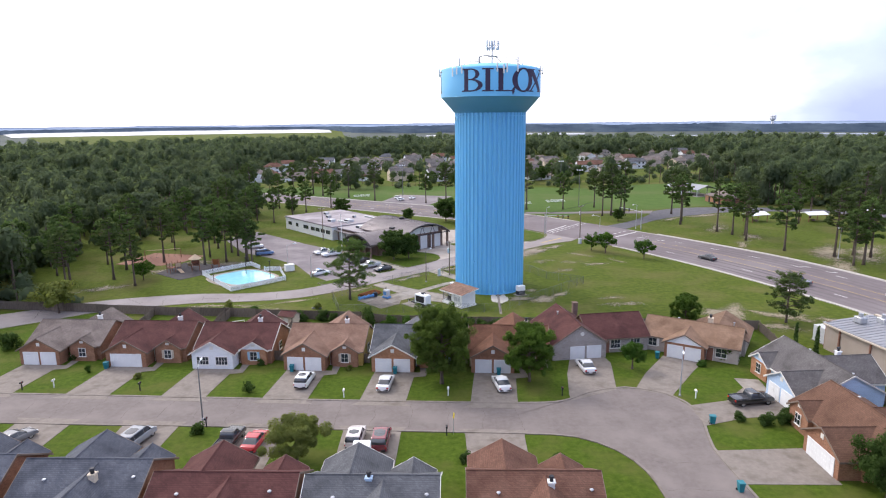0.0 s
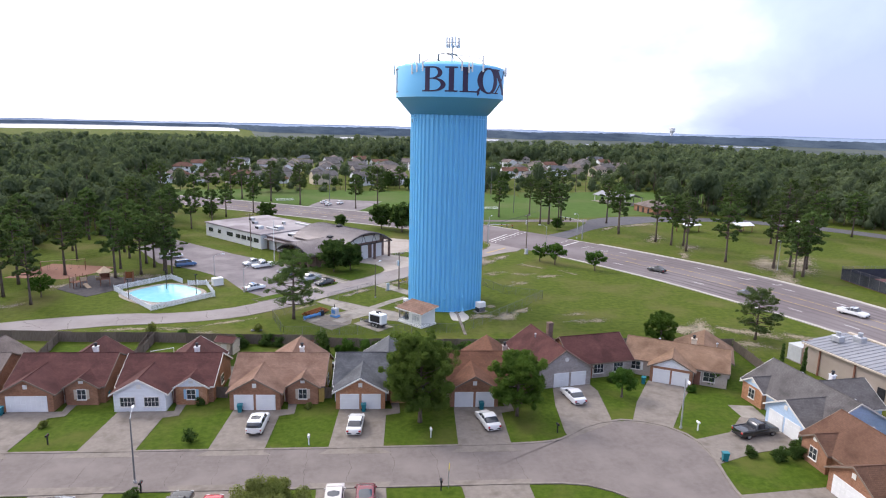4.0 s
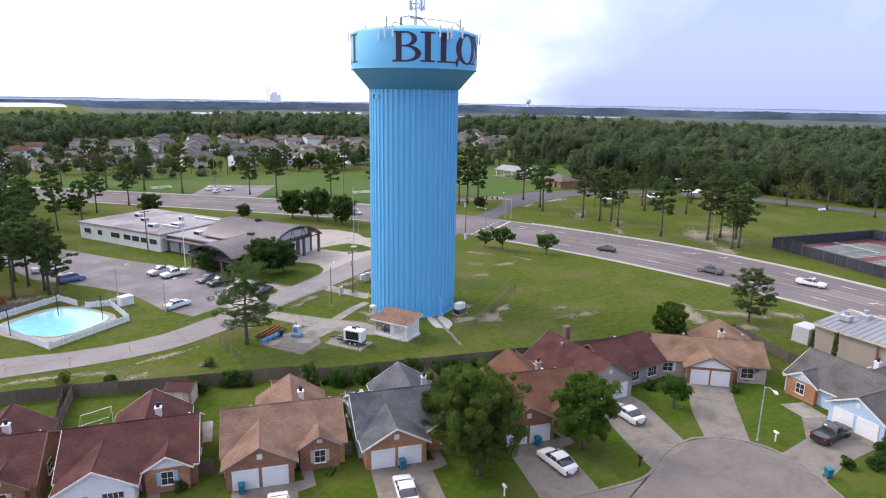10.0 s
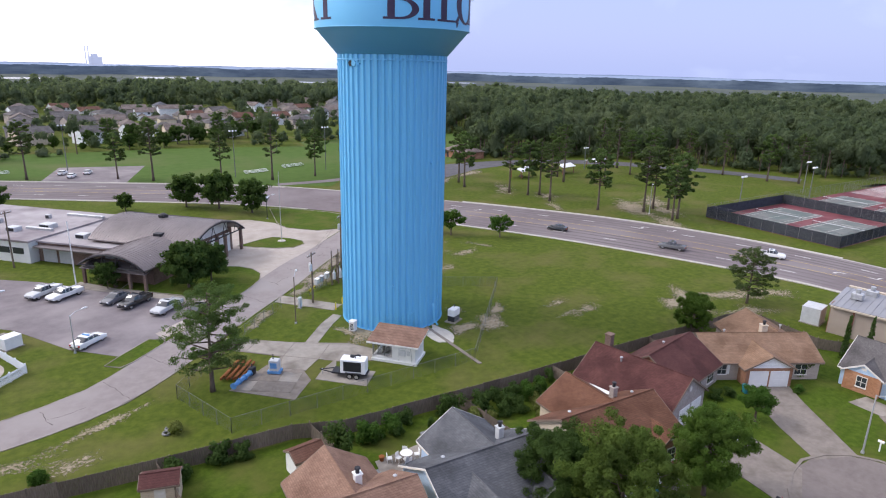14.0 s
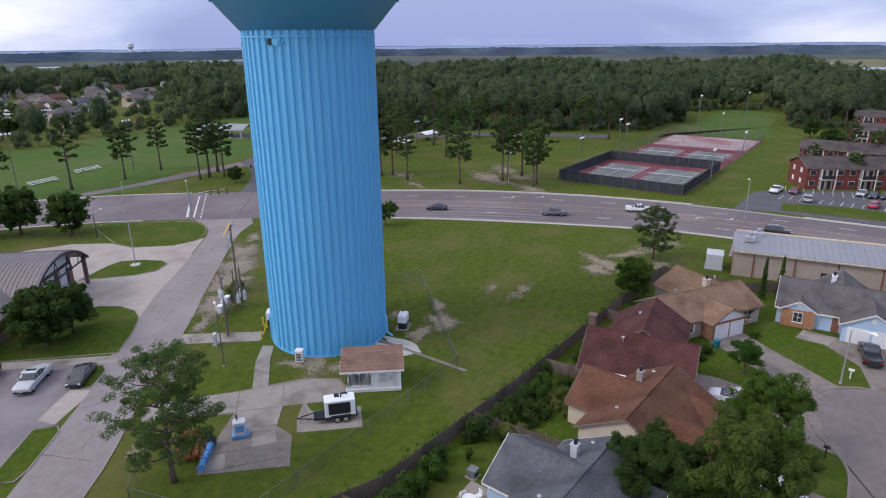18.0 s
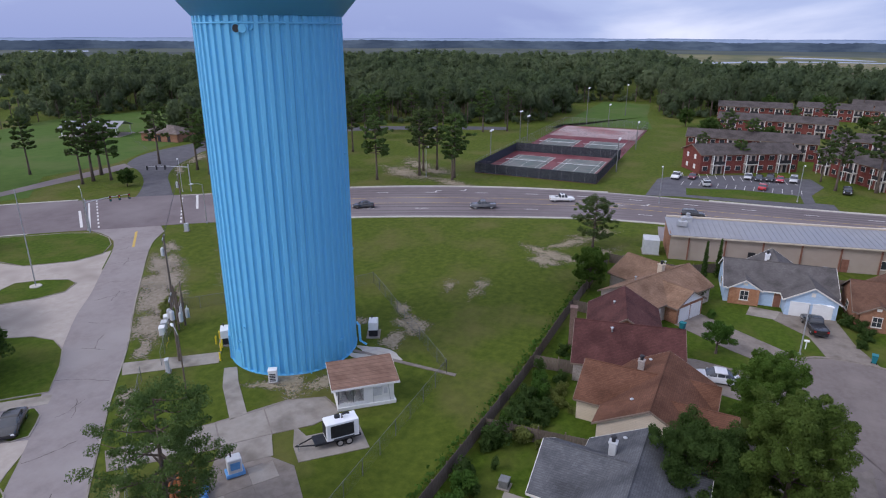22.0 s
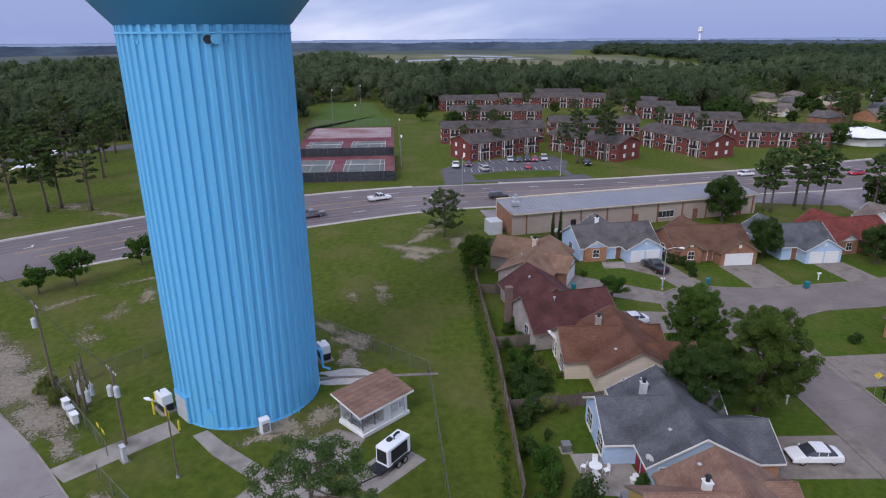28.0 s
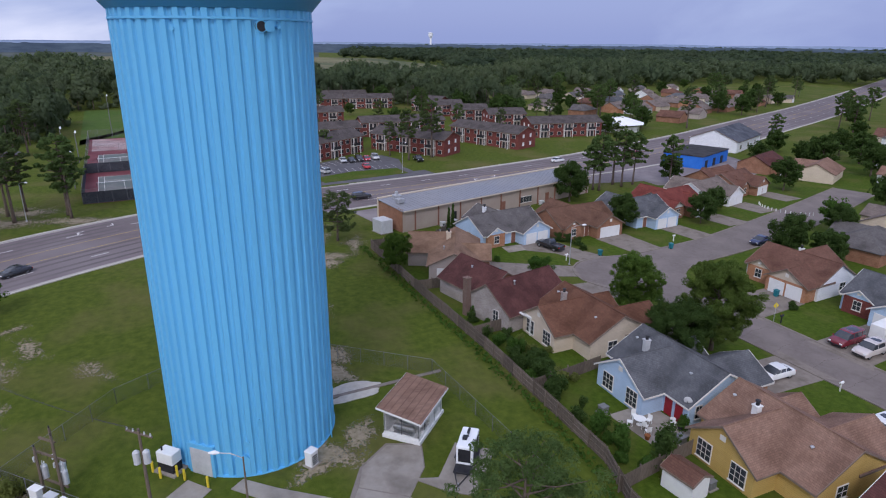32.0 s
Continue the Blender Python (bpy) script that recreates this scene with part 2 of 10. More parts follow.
FENCE_WOOD = mat("weathered_fence_wood", (0.115, 0.088, 0.070), (0.20, 0.165, 0.135), 2.2, 0.95, bump=0.5, bscale=6, vary=0.22, stretch=(5, 5, 0.6))
BARK = mat("bark", (0.085, 0.062, 0.048), (0.17, 0.135, 0.11), 2.0, 0.95, bump=0.8, bscale=5, stretch=(3, 3, 0.7))
PANE = mat("window_glass", (0.03, 0.035, 0.045), (0.05, 0.055, 0.065), 0.5, 0.06, spec=0.8)
RUBBER = mat("tyre_rubber", (0.012, 0.012, 0.013), (0.022, 0.022, 0.023), 4, 0.8)
RIM = mat("wheel_rim", (0.42, 0.43, 0.44), (0.55, 0.56, 0.57), 3, 0.3, 0.8)
RED_LAMP = mat("red_lens", (0.35, 0.01, 0.01), (0.45, 0.02, 0.02), 3, 0.2)
HEAD_LAMP = mat("lamp_lens", (0.65, 0.66, 0.68), (0.8, 0.8, 0.82), 3, 0.1)
SIDING_WHITE = course_mat("white_siding", (0.76, 0.77, 0.80), (0.82, 0.83, 0.85), (0.72, 0.72, 0.72), 4.0, 0.18, 0.012, 0.6, 0.4, None, 0.03)
SIDING_BLUE = course_mat("pale_blue_siding", (0.42, 0.55, 0.72), (0.48, 0.61, 0.78), (0.75, 0.75, 0.75), 4.0, 0.18, 0.012, 0.6, 0.4, None, 0.03)
SIDING_YELLOW = course_mat("ochre_siding", (0.50, 0.34, 0.10), (0.56, 0.39, 0.13), (0.75, 0.75, 0.75), 4.0, 0.18, 0.012, 0.7, 0.4, None, 0.03)
SIDING_CREAM = course_mat("cream_siding", (0.60, 0.50, 0.38), (0.66, 0.56, 0.44), (0.75, 0.75, 0.75), 4.0, 0.18, 0.012, 0.7, 0.4, None, 0.03)
SIDING_TAUPE = course_mat("taupe_siding", (0.40, 0.34, 0.31), (0.46, 0.40, 0.36), (0.75, 0.75, 0.75), 4.0, 0.18, 0.012, 0.7, 0.4, None, 0.03)
BRICK_BROWN = brick("brown_brick", (0.235, 0.115, 0.068), (0.33, 0.175, 0.11))
STATION_BRICK = brick("dark_brown_brick", (0.150, 0.098, 0.078), (0.215, 0.150, 0.122))
BRICK_RED = brick("red_brick", (0.140, 0.040, 0.034), (0.190, 0.060, 0.048))
BRICK_GREY = brick("grey_brick", (0.30, 0.26, 0.235), (0.40, 0.35, 0.32))
BRICK_ORANGE = brick("orange_brick", (0.33, 0.15, 0.075), (0.42, 0.23, 0.14))
ROOF = {
    "maroon": shingle("maroon_shingle", (0.088, 0.035, 0.032), (0.118, 0.050, 0.044)),
    "brown": shingle("brown_shingle", (0.132, 0.064, 0.045), (0.175, 0.093, 0.066)),
    "light": shingle("light_brown_shingle", (0.222, 0.130, 0.092), (0.272, 0.170, 0.125)),
    "tan": shingle("tan_shingle", (0.238, 0.144, 0.091), (0.292, 0.186, 0.125)),
    "orange": shingle("orange_brown_shingle", (0.130, 0.060, 0.036), (0.170, 0.083, 0.053)),
    "grey": shingle("grey_shingle", (0.092, 0.095, 0.104), (0.136, 0.139, 0.150)),
    "slate": shingle("slate_blue_shingle", (0.074, 0.080, 0.100), (0.124, 0.131, 0.152)),
    "taupe": shingle("taupe_shingle", (0.166, 0.133, 0.118), (0.214, 0.178, 0.158)),
    "warm_grey": shingle("warm_grey_shingle", (0.106, 0.096, 0.094), (0.148, 0.137, 0.133)),
    "rust": shingle("rust_brown_shingle", (0.124, 0.065, 0.042), (0.162, 0.089, 0.060)),
    "dark": shingle("dark_shingle", (0.053, 0.051, 0.055), (0.084, 0.081, 0.084)),
    "red": shingle("red_shingle", (0.150, 0.038, 0.030), (0.200, 0.056, 0.043)),
    "apartment": shingle("apartment_shingle", (0.076, 0.063, 0.060), (0.112, 0.097, 0.091)),
}
METAL_ROOF = mat("standing_seam_metal", (0.255, 0.255, 0.268), (0.315, 0.315, 0.328), 0.25, 0.45, 0.15, big=(0.26, 0.27, 0.30), bigscale=0.07)
BROWN_METAL = mat("brown_ribbed_metal", (0.178, 0.152, 0.152), (0.232, 0.204, 0.202), 0.3, 0.5, 0.3)
FLAT_ROOF = mat("flat_roof_gravel", (0.30, 0.27, 0.275), (0.40, 0.37, 0.37), 0.2, 0.95, big=(0.22, 0.19, 0.20), bigscale=0.12, bigrange=(0.45, 0.65))
TAN_WALL = mat("tan_metal_wall", (0.36, 0.29, 0.24), (0.42, 0.35, 0.295), 0.3, 0.7, bump=0.1, bscale=4)
POOL_WATER = mat("pool_water", (0.26, 0.66, 0.74), (0.36, 0.75, 0.82), 0.6, 0.10, bump=0.3, bscale=1.5, spec=0.5)
LAKE = mat("lake_water", (0.24, 0.26, 0.29), (0.30, 0.32, 0.34), 0.02, 0.25, bump=0.1, bscale=0.4, spec=0.6)
MARSH = mat("marsh_grass", (0.135, 0.128, 0.056), (0.205, 0.185, 0.100), 0.006, 0.95, big=(0.080, 0.095, 0.042), bigscale=0.004, stretch=(1, 3, 1), bigrange=(0.42, 0.62))
COURT_RED = mat("court_red", (0.125, 0.032, 0.042), (0.160, 0.046, 0.056), 0.12, 0.85, big=(0.23, 0.095, 0.098), bigscale=0.09)
COURT_GREEN = mat("court_green", (0.115, 0.140, 0.132), (0.150, 0.175, 0.160), 0.2, 0.85, big=(0.19, 0.19, 0.18), bigscale=0.2)
SCREEN = mat("black_windscreen", (0.030, 0.034, 0.046), (0.052, 0.057, 0.072), 1, 0.8)
TEAL = mat("teal_plastic", (0.02, 0.16, 0.20), (0.03, 0.20, 0.24), 2, 0.45)
RUST = mat("rusty_pipe", (0.22, 0.075, 0.025), (0.32, 0.13, 0.05), 2, 0.85, 0.2, bump=0.3)
BLUE_EQ = mat("blue_equipment", (0.10, 0.26, 0.52), (0.14, 0.32, 0.60), 2, 0.5)
YELLOW = mat("safety_yellow", (0.72, 0.55, 0.03), (0.78, 0.60, 0.05), 2, 0.5)
BLUE_WALL = mat("bright_blue_wall", (0.03, 0.16, 0.62), (0.05, 0.20, 0.68), 0.5, 0.6)
TENT = mat("white_canvas", (0.80, 0.81, 0.84), (0.86, 0.87, 0.89), 0.5, 0.7)
PIC_RED = mat("playground_brown", (0.20, 0.09, 0.06), (0.27, 0.13, 0.09), 2, 0.7)
PLAY_TAN = mat("playground_tan", (0.45, 0.33, 0.22), (0.52, 0.40, 0.28), 2, 0.7)
RUBBER_MAT = mat("rubber_mulch", (0.055, 0.05, 0.055), (0.10, 0.09, 0.09), 1.0, 0.95)


def leaf_mat(name, a, b, scale=0.45, big=None, bigscale=0.02):
    m = mat(name, a, b, scale, 0.85, island=0.12, spec=0.08, detail=3, big=big, bigscale=bigscale, bigrange=(0.42, 0.66))
    # thin leaves let part of the light through
    n, l = m.node_tree.nodes, m.node_tree.links
    bsdf, shown = n["Principled BSDF"], n["Material Output"]
    lit = n.new("ShaderNodeBsdfTranslucent")
    warm = n.new("ShaderNodeMix")
    warm.data_type, warm.blend_type = "RGBA", "MULTIPLY"
    warm.inputs[0].default_value, warm.inputs[7].default_value = 1.0, (1.25, 1.25, 0.8, 1)
    l.new(bsdf.inputs["Base Color"].links[0].from_socket, warm.inputs[6])
    l.new(warm.outputs[2], lit.inputs["Color"])
    both = n.new("ShaderNodeMixShader")
    both.inputs[0].default_value = 0.48
    l.new(bsdf.outputs[0], both.inputs[1])
    l.new(lit.outputs[0], both.inputs[2])
    l.new(both.outputs[0], shown.inputs["Surface"])
    return m


LEAF = {
    "pine": leaf_mat("pine_needles", (0.066, 0.100, 0.038), (0.118, 0.158, 0.060)),
    "pine_light": leaf_mat("light_pine_needles", (0.072, 0.122, 0.038), (0.120, 0.175, 0.060)),
    "mid": leaf_mat("green_leaves", (0.066, 0.122, 0.020), (0.115, 0.185, 0.036)),
    "dome": leaf_mat("dome_leaves", (0.074, 0.118, 0.024), (0.130, 0.182, 0.042)),
    "oak": leaf_mat("dark_leaves", (0.042, 0.076, 0.020), (0.078, 0.126, 0.034)),
    "fresh": leaf_mat("fresh_leaves", (0.052, 0.112, 0.019), (0.086, 0.158, 0.031)),
    "olive": leaf_mat("olive_leaves", (0.130, 0.162, 0.042), (0.205, 0.225, 0.070)),
    "wood": leaf_mat("woodland_leaves", (0.062, 0.090, 0.052), (0.114, 0.150, 0.080), 0.13, (0.132, 0.164, 0.092), 0.02),
    "far_wood": leaf_mat("far_woodland_leaves", (0.046, 0.070, 0.044), (0.070, 0.098, 0.056), 0.03, (0.086, 0.112, 0.066), 0.005),
}
def painted_haze(name, a, b, glow_share):
    """Far land: the haze of deep air is painted into its colour and glow."""
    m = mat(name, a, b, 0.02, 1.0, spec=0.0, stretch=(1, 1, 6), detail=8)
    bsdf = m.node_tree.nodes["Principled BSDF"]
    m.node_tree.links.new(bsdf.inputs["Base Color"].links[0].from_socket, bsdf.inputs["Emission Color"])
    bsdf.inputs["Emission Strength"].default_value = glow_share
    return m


HAZE_NEAR = painted_haze("hazy_woods", (0.042, 0.058, 0.084), (0.074, 0.096, 0.126), 0.7)
HAZE_PALE = painted_haze("hazy_concrete", (0.22, 0.24, 0.30), (0.25, 0.27, 0.33), 1.0)
HAZE_FAR = painted_haze("hazy_distance", (0.120, 0.152, 0.220), (0.145, 0.178, 0.245), 1.0)
# lowland tone shifted to blue-green: the haze over far woods, put into colour
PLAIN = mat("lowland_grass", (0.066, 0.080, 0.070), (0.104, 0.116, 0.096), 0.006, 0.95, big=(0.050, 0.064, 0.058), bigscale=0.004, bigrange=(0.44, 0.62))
PAINTS = {}


def paint(name, c):
    if name not in PAINTS:
        m = mat(name + "_car_paint", c, tuple(min(1, x * 1.08 + 0.004) for x in c), 0.8, 0.25, 0.0, spec=0.6)
        m.node_tree.nodes["Principled BSDF"].inputs["Coat Weight"].default_value = 0.5
        PAINTS[name] = m
    return PAINTS[name]


def wire_mat(name, colour, open_share):
    """Chain-link mesh: fine crossed wires with open air between them."""
    m = bpy.data.materials.new(name)
    m.use_nodes = True
    n, l = m.node_tree.nodes, m.node_tree.links
    bsdf = n["Principled BSDF"]
    bsdf.inputs["Base Color"].default_value = (*colour, 1)
    bsdf.inputs["Roughness"].default_value = 0.5
    bsdf.inputs["Metallic"].default_value = 0.4
    tc = n.new("ShaderNodeTexCoord")
    sp = n.new("ShaderNodeSeparateXYZ")
    l.new(tc.outputs["Object"], sp.inputs[0])
    fac = []
    for sgn in (1, -1):
        s1 = n.new("ShaderNodeMath")
        s1.operation = "ADD"
        l.new(sp.outputs[0], s1.inputs[0])
        l.new(sp.outputs[1], s1.inputs[1])
        s2 = n.new("ShaderNodeMath")
        s2.operation = "MULTIPLY_ADD"
        l.new(sp.outputs[2], s2.inputs[0])
        s2.inputs[1].default_value = sgn
        l.new(s1.outputs[0], s2.inputs[2])
        s3 = n.new("ShaderNodeMath")
        s3.operation = "MULTIPLY"
        l.new(s2.outputs[0], s3.inputs[0])
        s3.inputs[1].default_value = 11.0
        s4 = n.new("ShaderNodeMath")
        s4.operation = "FRACT"
        l.new(s3.outputs[0], s4.inputs[0])
        s5 = n.new("ShaderNodeMath")
        s5.operation = "GREATER_THAN"
        l.new(s4.outputs[0], s5.inputs[0])
        s5.inputs[1].default_value = open_share
        fac.append(s5)
    mxm = n.new("ShaderNodeMath")
    mxm.operation = "MAXIMUM"
    l.new(fac[0].outputs[0], mxm.inputs[0])
    l.new(fac[1].outputs[0], mxm.inputs[1])
    l.new(mxm.outputs[0], bsdf.inputs["Alpha"])
    return m


LINK = wire_mat("chain_link", (0.14, 0.145, 0.15), 0.96)


# ---- building tools ----
class Geo:
    """Collects vertices and faces of one mesh."""

    def __init__(self):
        self.v, self.f = [], []

    def add(self, pts, faces):
        n = len(self.v)
        self.v.extend(pts)
        self.f.extend([tuple(i + n for i in f) for f in faces])
        return self

    def box(self, x, y, z, sx, sy, sz, rz=0.0, cut=0.0):
        """Box on its base centre (x, y, z); cut: width of the bevel of its upright and top edges."""
        a, b = sx / 2, sy / 2
        c, s = math.cos(radians(rz)), math.sin(radians(rz))
        if cut <= 0:
            ring = [(-a, -b), (a, -b), (a, b), (-a, b)]
            lev = [(ring, z), (ring, z + sz)]
        else:
            k = min(cut, a * 0.45, b * 0.45, sz * 0.45)
            ring = [(-a + k, -b), (a - k, -b), (a, -b + k), (a, b - k), (a - k, b), (-a + k, b), (-a, b - k), (-a, -b + k)]
            top = [(p * (a - k) / a, q * (b - k) / b) for p, q in ring]
            lev = [(ring, z), (ring, z + sz - k), (top, z + sz)]
        n = len(ring)
        pts = [(x + c * p - s * q, y + s * p + c * q, h) for rg, h in lev for p, q in rg]
        fs = [tuple(range(n - 1, -1, -1)), tuple(range((len(lev) - 1) * n, len(lev) * n))]
        for k in range(len(lev) - 1):
            fs += [(k * n + i, k * n + (i + 1) % n, (k + 1) * n + (i + 1) % n, (k + 1) * n + i) for i in range(n)]
        return self.add(pts, fs)

    def prism(self, ring, z0, z1):
        n = len(ring)
        area = sum(ring[i][0] * ring[(i + 1) % n][1] - ring[(i + 1) % n][0] * ring[i][1] for i in range(n))
        if area < 0:
            ring = ring[::-1]
        pts = [(p[0], p[1], z0) for p in ring] + [(p[0], p[1], z1) for p in ring]
        fs = [tuple(range(n - 1, -1, -1)), tuple(range(n, 2 * n))] + [(i, (i + 1) % n, n + (i + 1) % n, n + i) for i in range(n)]
        return self.add(pts, fs)

    def sweep(self, profile, axis, a0, a1, x=0.0, y=0.0):
        """A closed profile of (across, height) pushed along 'x' or 'y' from a0 to a1."""
        n = len(profile)
        if axis == "x":
            pts = [(a, y + u, h) for a in (a0, a1) for u, h in profile]
        else:
            pts = [(x + u, a, h) for a in (a0, a1) for u, h in profile]
        fs = [tuple(range(n)), tuple(range(2 * n - 1, n - 1, -1))] + [(i, n + i, n + (i + 1) % n, (i + 1) % n) for i in range(n)]
        return self.add(pts, fs)

    def cyl(self, x, y, z0, z1, r0, r1=None, n=10):
        r1 = r0 if r1 is None else r1
        pts = [(x + r * math.cos(math.tau * i / n), y + r * math.sin(math.tau * i / n), z) for r, z in ((r0, z0), (r1, z1)) for i in range(n)]
        fs = [tuple(range(n - 1, -1, -1)), tuple(range(n, 2 * n))] + [(i, (i + 1) % n, n + (i + 1) % n, n + i) for i in range(n)]
        return self.add(pts, fs)

    def tube(self, path, radii, n=6):
        """Round bar along points; radii: one number or one for each point."""
        path = [Vector(p) for p in path]
        rs = radii if isinstance(radii, (list, tuple)) else [radii] * len(path)
        pts = []
        for i, p in enumerate(path):
            d = (path[min(i + 1, len(path) - 1)] - path[max(i - 1, 0)]).normalized()
            u = d.cross(Vector((0, 0, 1)) if abs(d.z) < 0.9 else Vector((1, 0, 0))).normalized()
            w = d.cross(u)
            pts += [tuple(p + float(rs[i]) * (math.cos(math.tau * k / n) * u + math.sin(math.tau * k / n) * w)) for k in range(n)]
        m = len(path)
        fs = [tuple(range(n)), tuple(range(m * n - 1, (m - 1) * n - 1, -1))]
        for i in range(m - 1):
            fs += [(i * n + k, (i + 1) * n + k, (i + 1) * n + (k + 1) % n, i * n + (k + 1) % n) for k in range(n)]
        return self.add(pts, fs)

    def mesh(self, name, material, smooth=False):
        me = bpy.data.meshes.new(name)
        me.from_pydata(self.v, [], self.f)
        bm = bmesh.new()
        bm.from_mesh(me)
        bmesh.ops.recalc_face_normals(bm, faces=bm.faces)
        bm.to_mesh(me)
        bm.free()
        me.materials.append(material)
        if smooth:
            me.polygons.foreach_set("use_smooth", [True] * len(me.polygons))
        if smooth == "auto":
            me.set_sharp_from_angle(angle=radians(48))
        return me


def part(name, geo, material, parent=None, label="", smooth=False):
    ob = new(name, geo.mesh(name, material, smooth) if isinstance(geo, Geo) else geo)
    ob.parent = parent
    if label:
        tagged(ob, label)
    return ob


def thing(name, label, category, x=0.0, y=0.0, rz=0.0, z=0.0, group="", kind=""):
    ob = new(name)
    ob.empty_display_size = 0.5
    ob.matrix_basis = pose(x, y, z, 0, 0, rz)
    return tagged(ob, label, category, group, kind)


def spline(pts, step=3.0):
    """Smooth line through the points, in steps of about that many metres."""
    p = [np.array(q, float) for q in pts]
    p = [2 * p[0] - p[1]] + p + [2 * p[-1] - p[-2]]
    out = []
    for i in range(1, len(p) - 2):
        n = max(1, int(np.linalg.norm(p[i + 1] - p[i]) / step))
        for k in range(n):
            t = k / n
            out.append(0.5 * (2 * p[i] + (p[i + 1] - p[i - 1]) * t + (2 * p[i - 1] - 5 * p[i] + 4 * p[i + 1] - p[i + 2]) * t * t
                              + (3 * p[i] - p[i - 1] - 3 * p[i + 1] + p[i + 2]) * t ** 3))
    out.append(p[-2])
    return out


def resample(line, n):
    line = np.array(line)
    d = np.r_[0, np.cumsum(np.linalg.norm(np.diff(line, axis=0), axis=1))]
    s = np.linspace(0, d[-1], n)
    return np.c_[np.interp(s, d, line[:, 0]), np.interp(s, d, line[:, 1])]


def strip(name, left, right, z, material, label, category, kind="structure", thick=0.25):
    """A road between two edge lines, with a body reaching into the ground."""
    n = max(len(left), len(right))
    a, b = resample(left, n), resample(right, n)
    v = [(*p, z) for p in a] + [(*p, z) for p in b] + [(*p, z - thick) for p in a] + [(*p, z - thick) for p in b]
    f = [(i, i + 1, n + i + 1, n + i) for i in range(n - 1)]
    f += [(i, 2 * n + i, 2 * n + i + 1, i + 1) for i in range(n - 1)] + [(n + i, n + i + 1, 3 * n + i + 1, 3 * n + i) for i in range(n - 1)]
    return tagged(part(name, Geo().add(v, f), material), label, category, "", kind)


def offset_line(line, d):
    line = np.array(line)
    t = np.gradient(line, axis=0)
    t /= np.linalg.norm(t, axis=1)[:, None] + 1e-9
    return line + np.c_[-t[:, 1], t[:, 0]] * d


def kerb(line, side, parent_label="pale concrete kerb along the road edge", h=0.12, w=0.30, name="kerb", material=None):
    """A raised kerb that follows a line; side +1 lies to its left."""
    a, b = np.array(line), offset_line(line, side * w)
    n = len(a)
    g = Geo()
    v = [(*p, h) for p in a] + [(*p, h + 0.02) for p in b] + [(*p, -0.2) for p in a] + [(*p, -0.2) for p in b]
    f = [(i, i + 1, n + i + 1, n + i) for i in range(n - 1)] + [(i, 2 * n + i, 2 * n + i + 1, i + 1) for i in range(n - 1)]
    f += [(n + i, n + i + 1, 3 * n + i + 1, 3 * n + i) for i in range(n - 1)]
    return tagged(part(name, g.add(v, f), material or KERB), parent_label, "kerb", "", "structure")


def slab(name, ring, z, material, label, category, thick=0.3, kind="structure"):
    """A flat patch with real thickness; its top is at height z."""
    ring = [tuple(p) for p in ring]
    return tagged(part(name, Geo().prism(ring, z - thick, z), material), label, category, "", kind)


def patchy(name, a, b):
    """Bare ground that shows through the grass in ragged spots; the mesh's "bare" value says how thickly."""
    m = mat(name, a, b, 1.8, 0.95, bump=0.4, bscale=9, detail=8)
    n, l = m.node_tree.nodes, m.node_tree.links
    bare = n.new("ShaderNodeAttribute")
    bare.attribute_name = "bare"
    tc = n.new("ShaderNodeTexCoord")
    wide, fine = n.new("ShaderNodeTexNoise"), n.new("ShaderNodeTexNoise")
    wide.inputs["Scale"].default_value, wide.inputs["Detail"].default_value = 0.45, 3
    fine.inputs["Scale"].default_value, fine.inputs["Detail"].default_value, fine.inputs["Roughness"].default_value = 2.6, 8, 0.72
    total = bare.outputs["Fac"]
    for tex, k in ((wide, 0.9), (fine, 2.3)):
        l.new(tc.outputs["Object"], tex.inputs["Vector"])
        mu = n.new("ShaderNodeMath")
        mu.operation = "MULTIPLY_ADD"
        l.new(tex.outputs[0], mu.inputs[0])
        mu.inputs[1].default_value = k
        l.new(total, mu.inputs[2])
        total = mu.outputs[0]
    rp = n.new("ShaderNodeMapRange")
    rp.inputs["From Min"].default_value, rp.inputs["From Max"].default_value = 1.93, 2.26
    l.new(total, rp.inputs["Value"])
    mix, clear = n.new("ShaderNodeMixShader"), n.new("ShaderNodeBsdfTransparent")
    l.new(rp.outputs[0], mix.inputs[0])
    l.new(clear.outputs[0], mix.inputs[1])
    l.new(n["Principled BSDF"].outputs[0], mix.inputs[2])
    l.new(mix.outputs[0], n["Material Output"].inputs[0])
    return m


SAND_SPOTS = patchy("sand_spots", (0.33, 0.275, 0.20), (0.19, 0.165, 0.10))
BARE_SPOTS = patchy("bare_soil_spots", (0.30, 0.255, 0.205), (0.17, 0.145, 0.10))


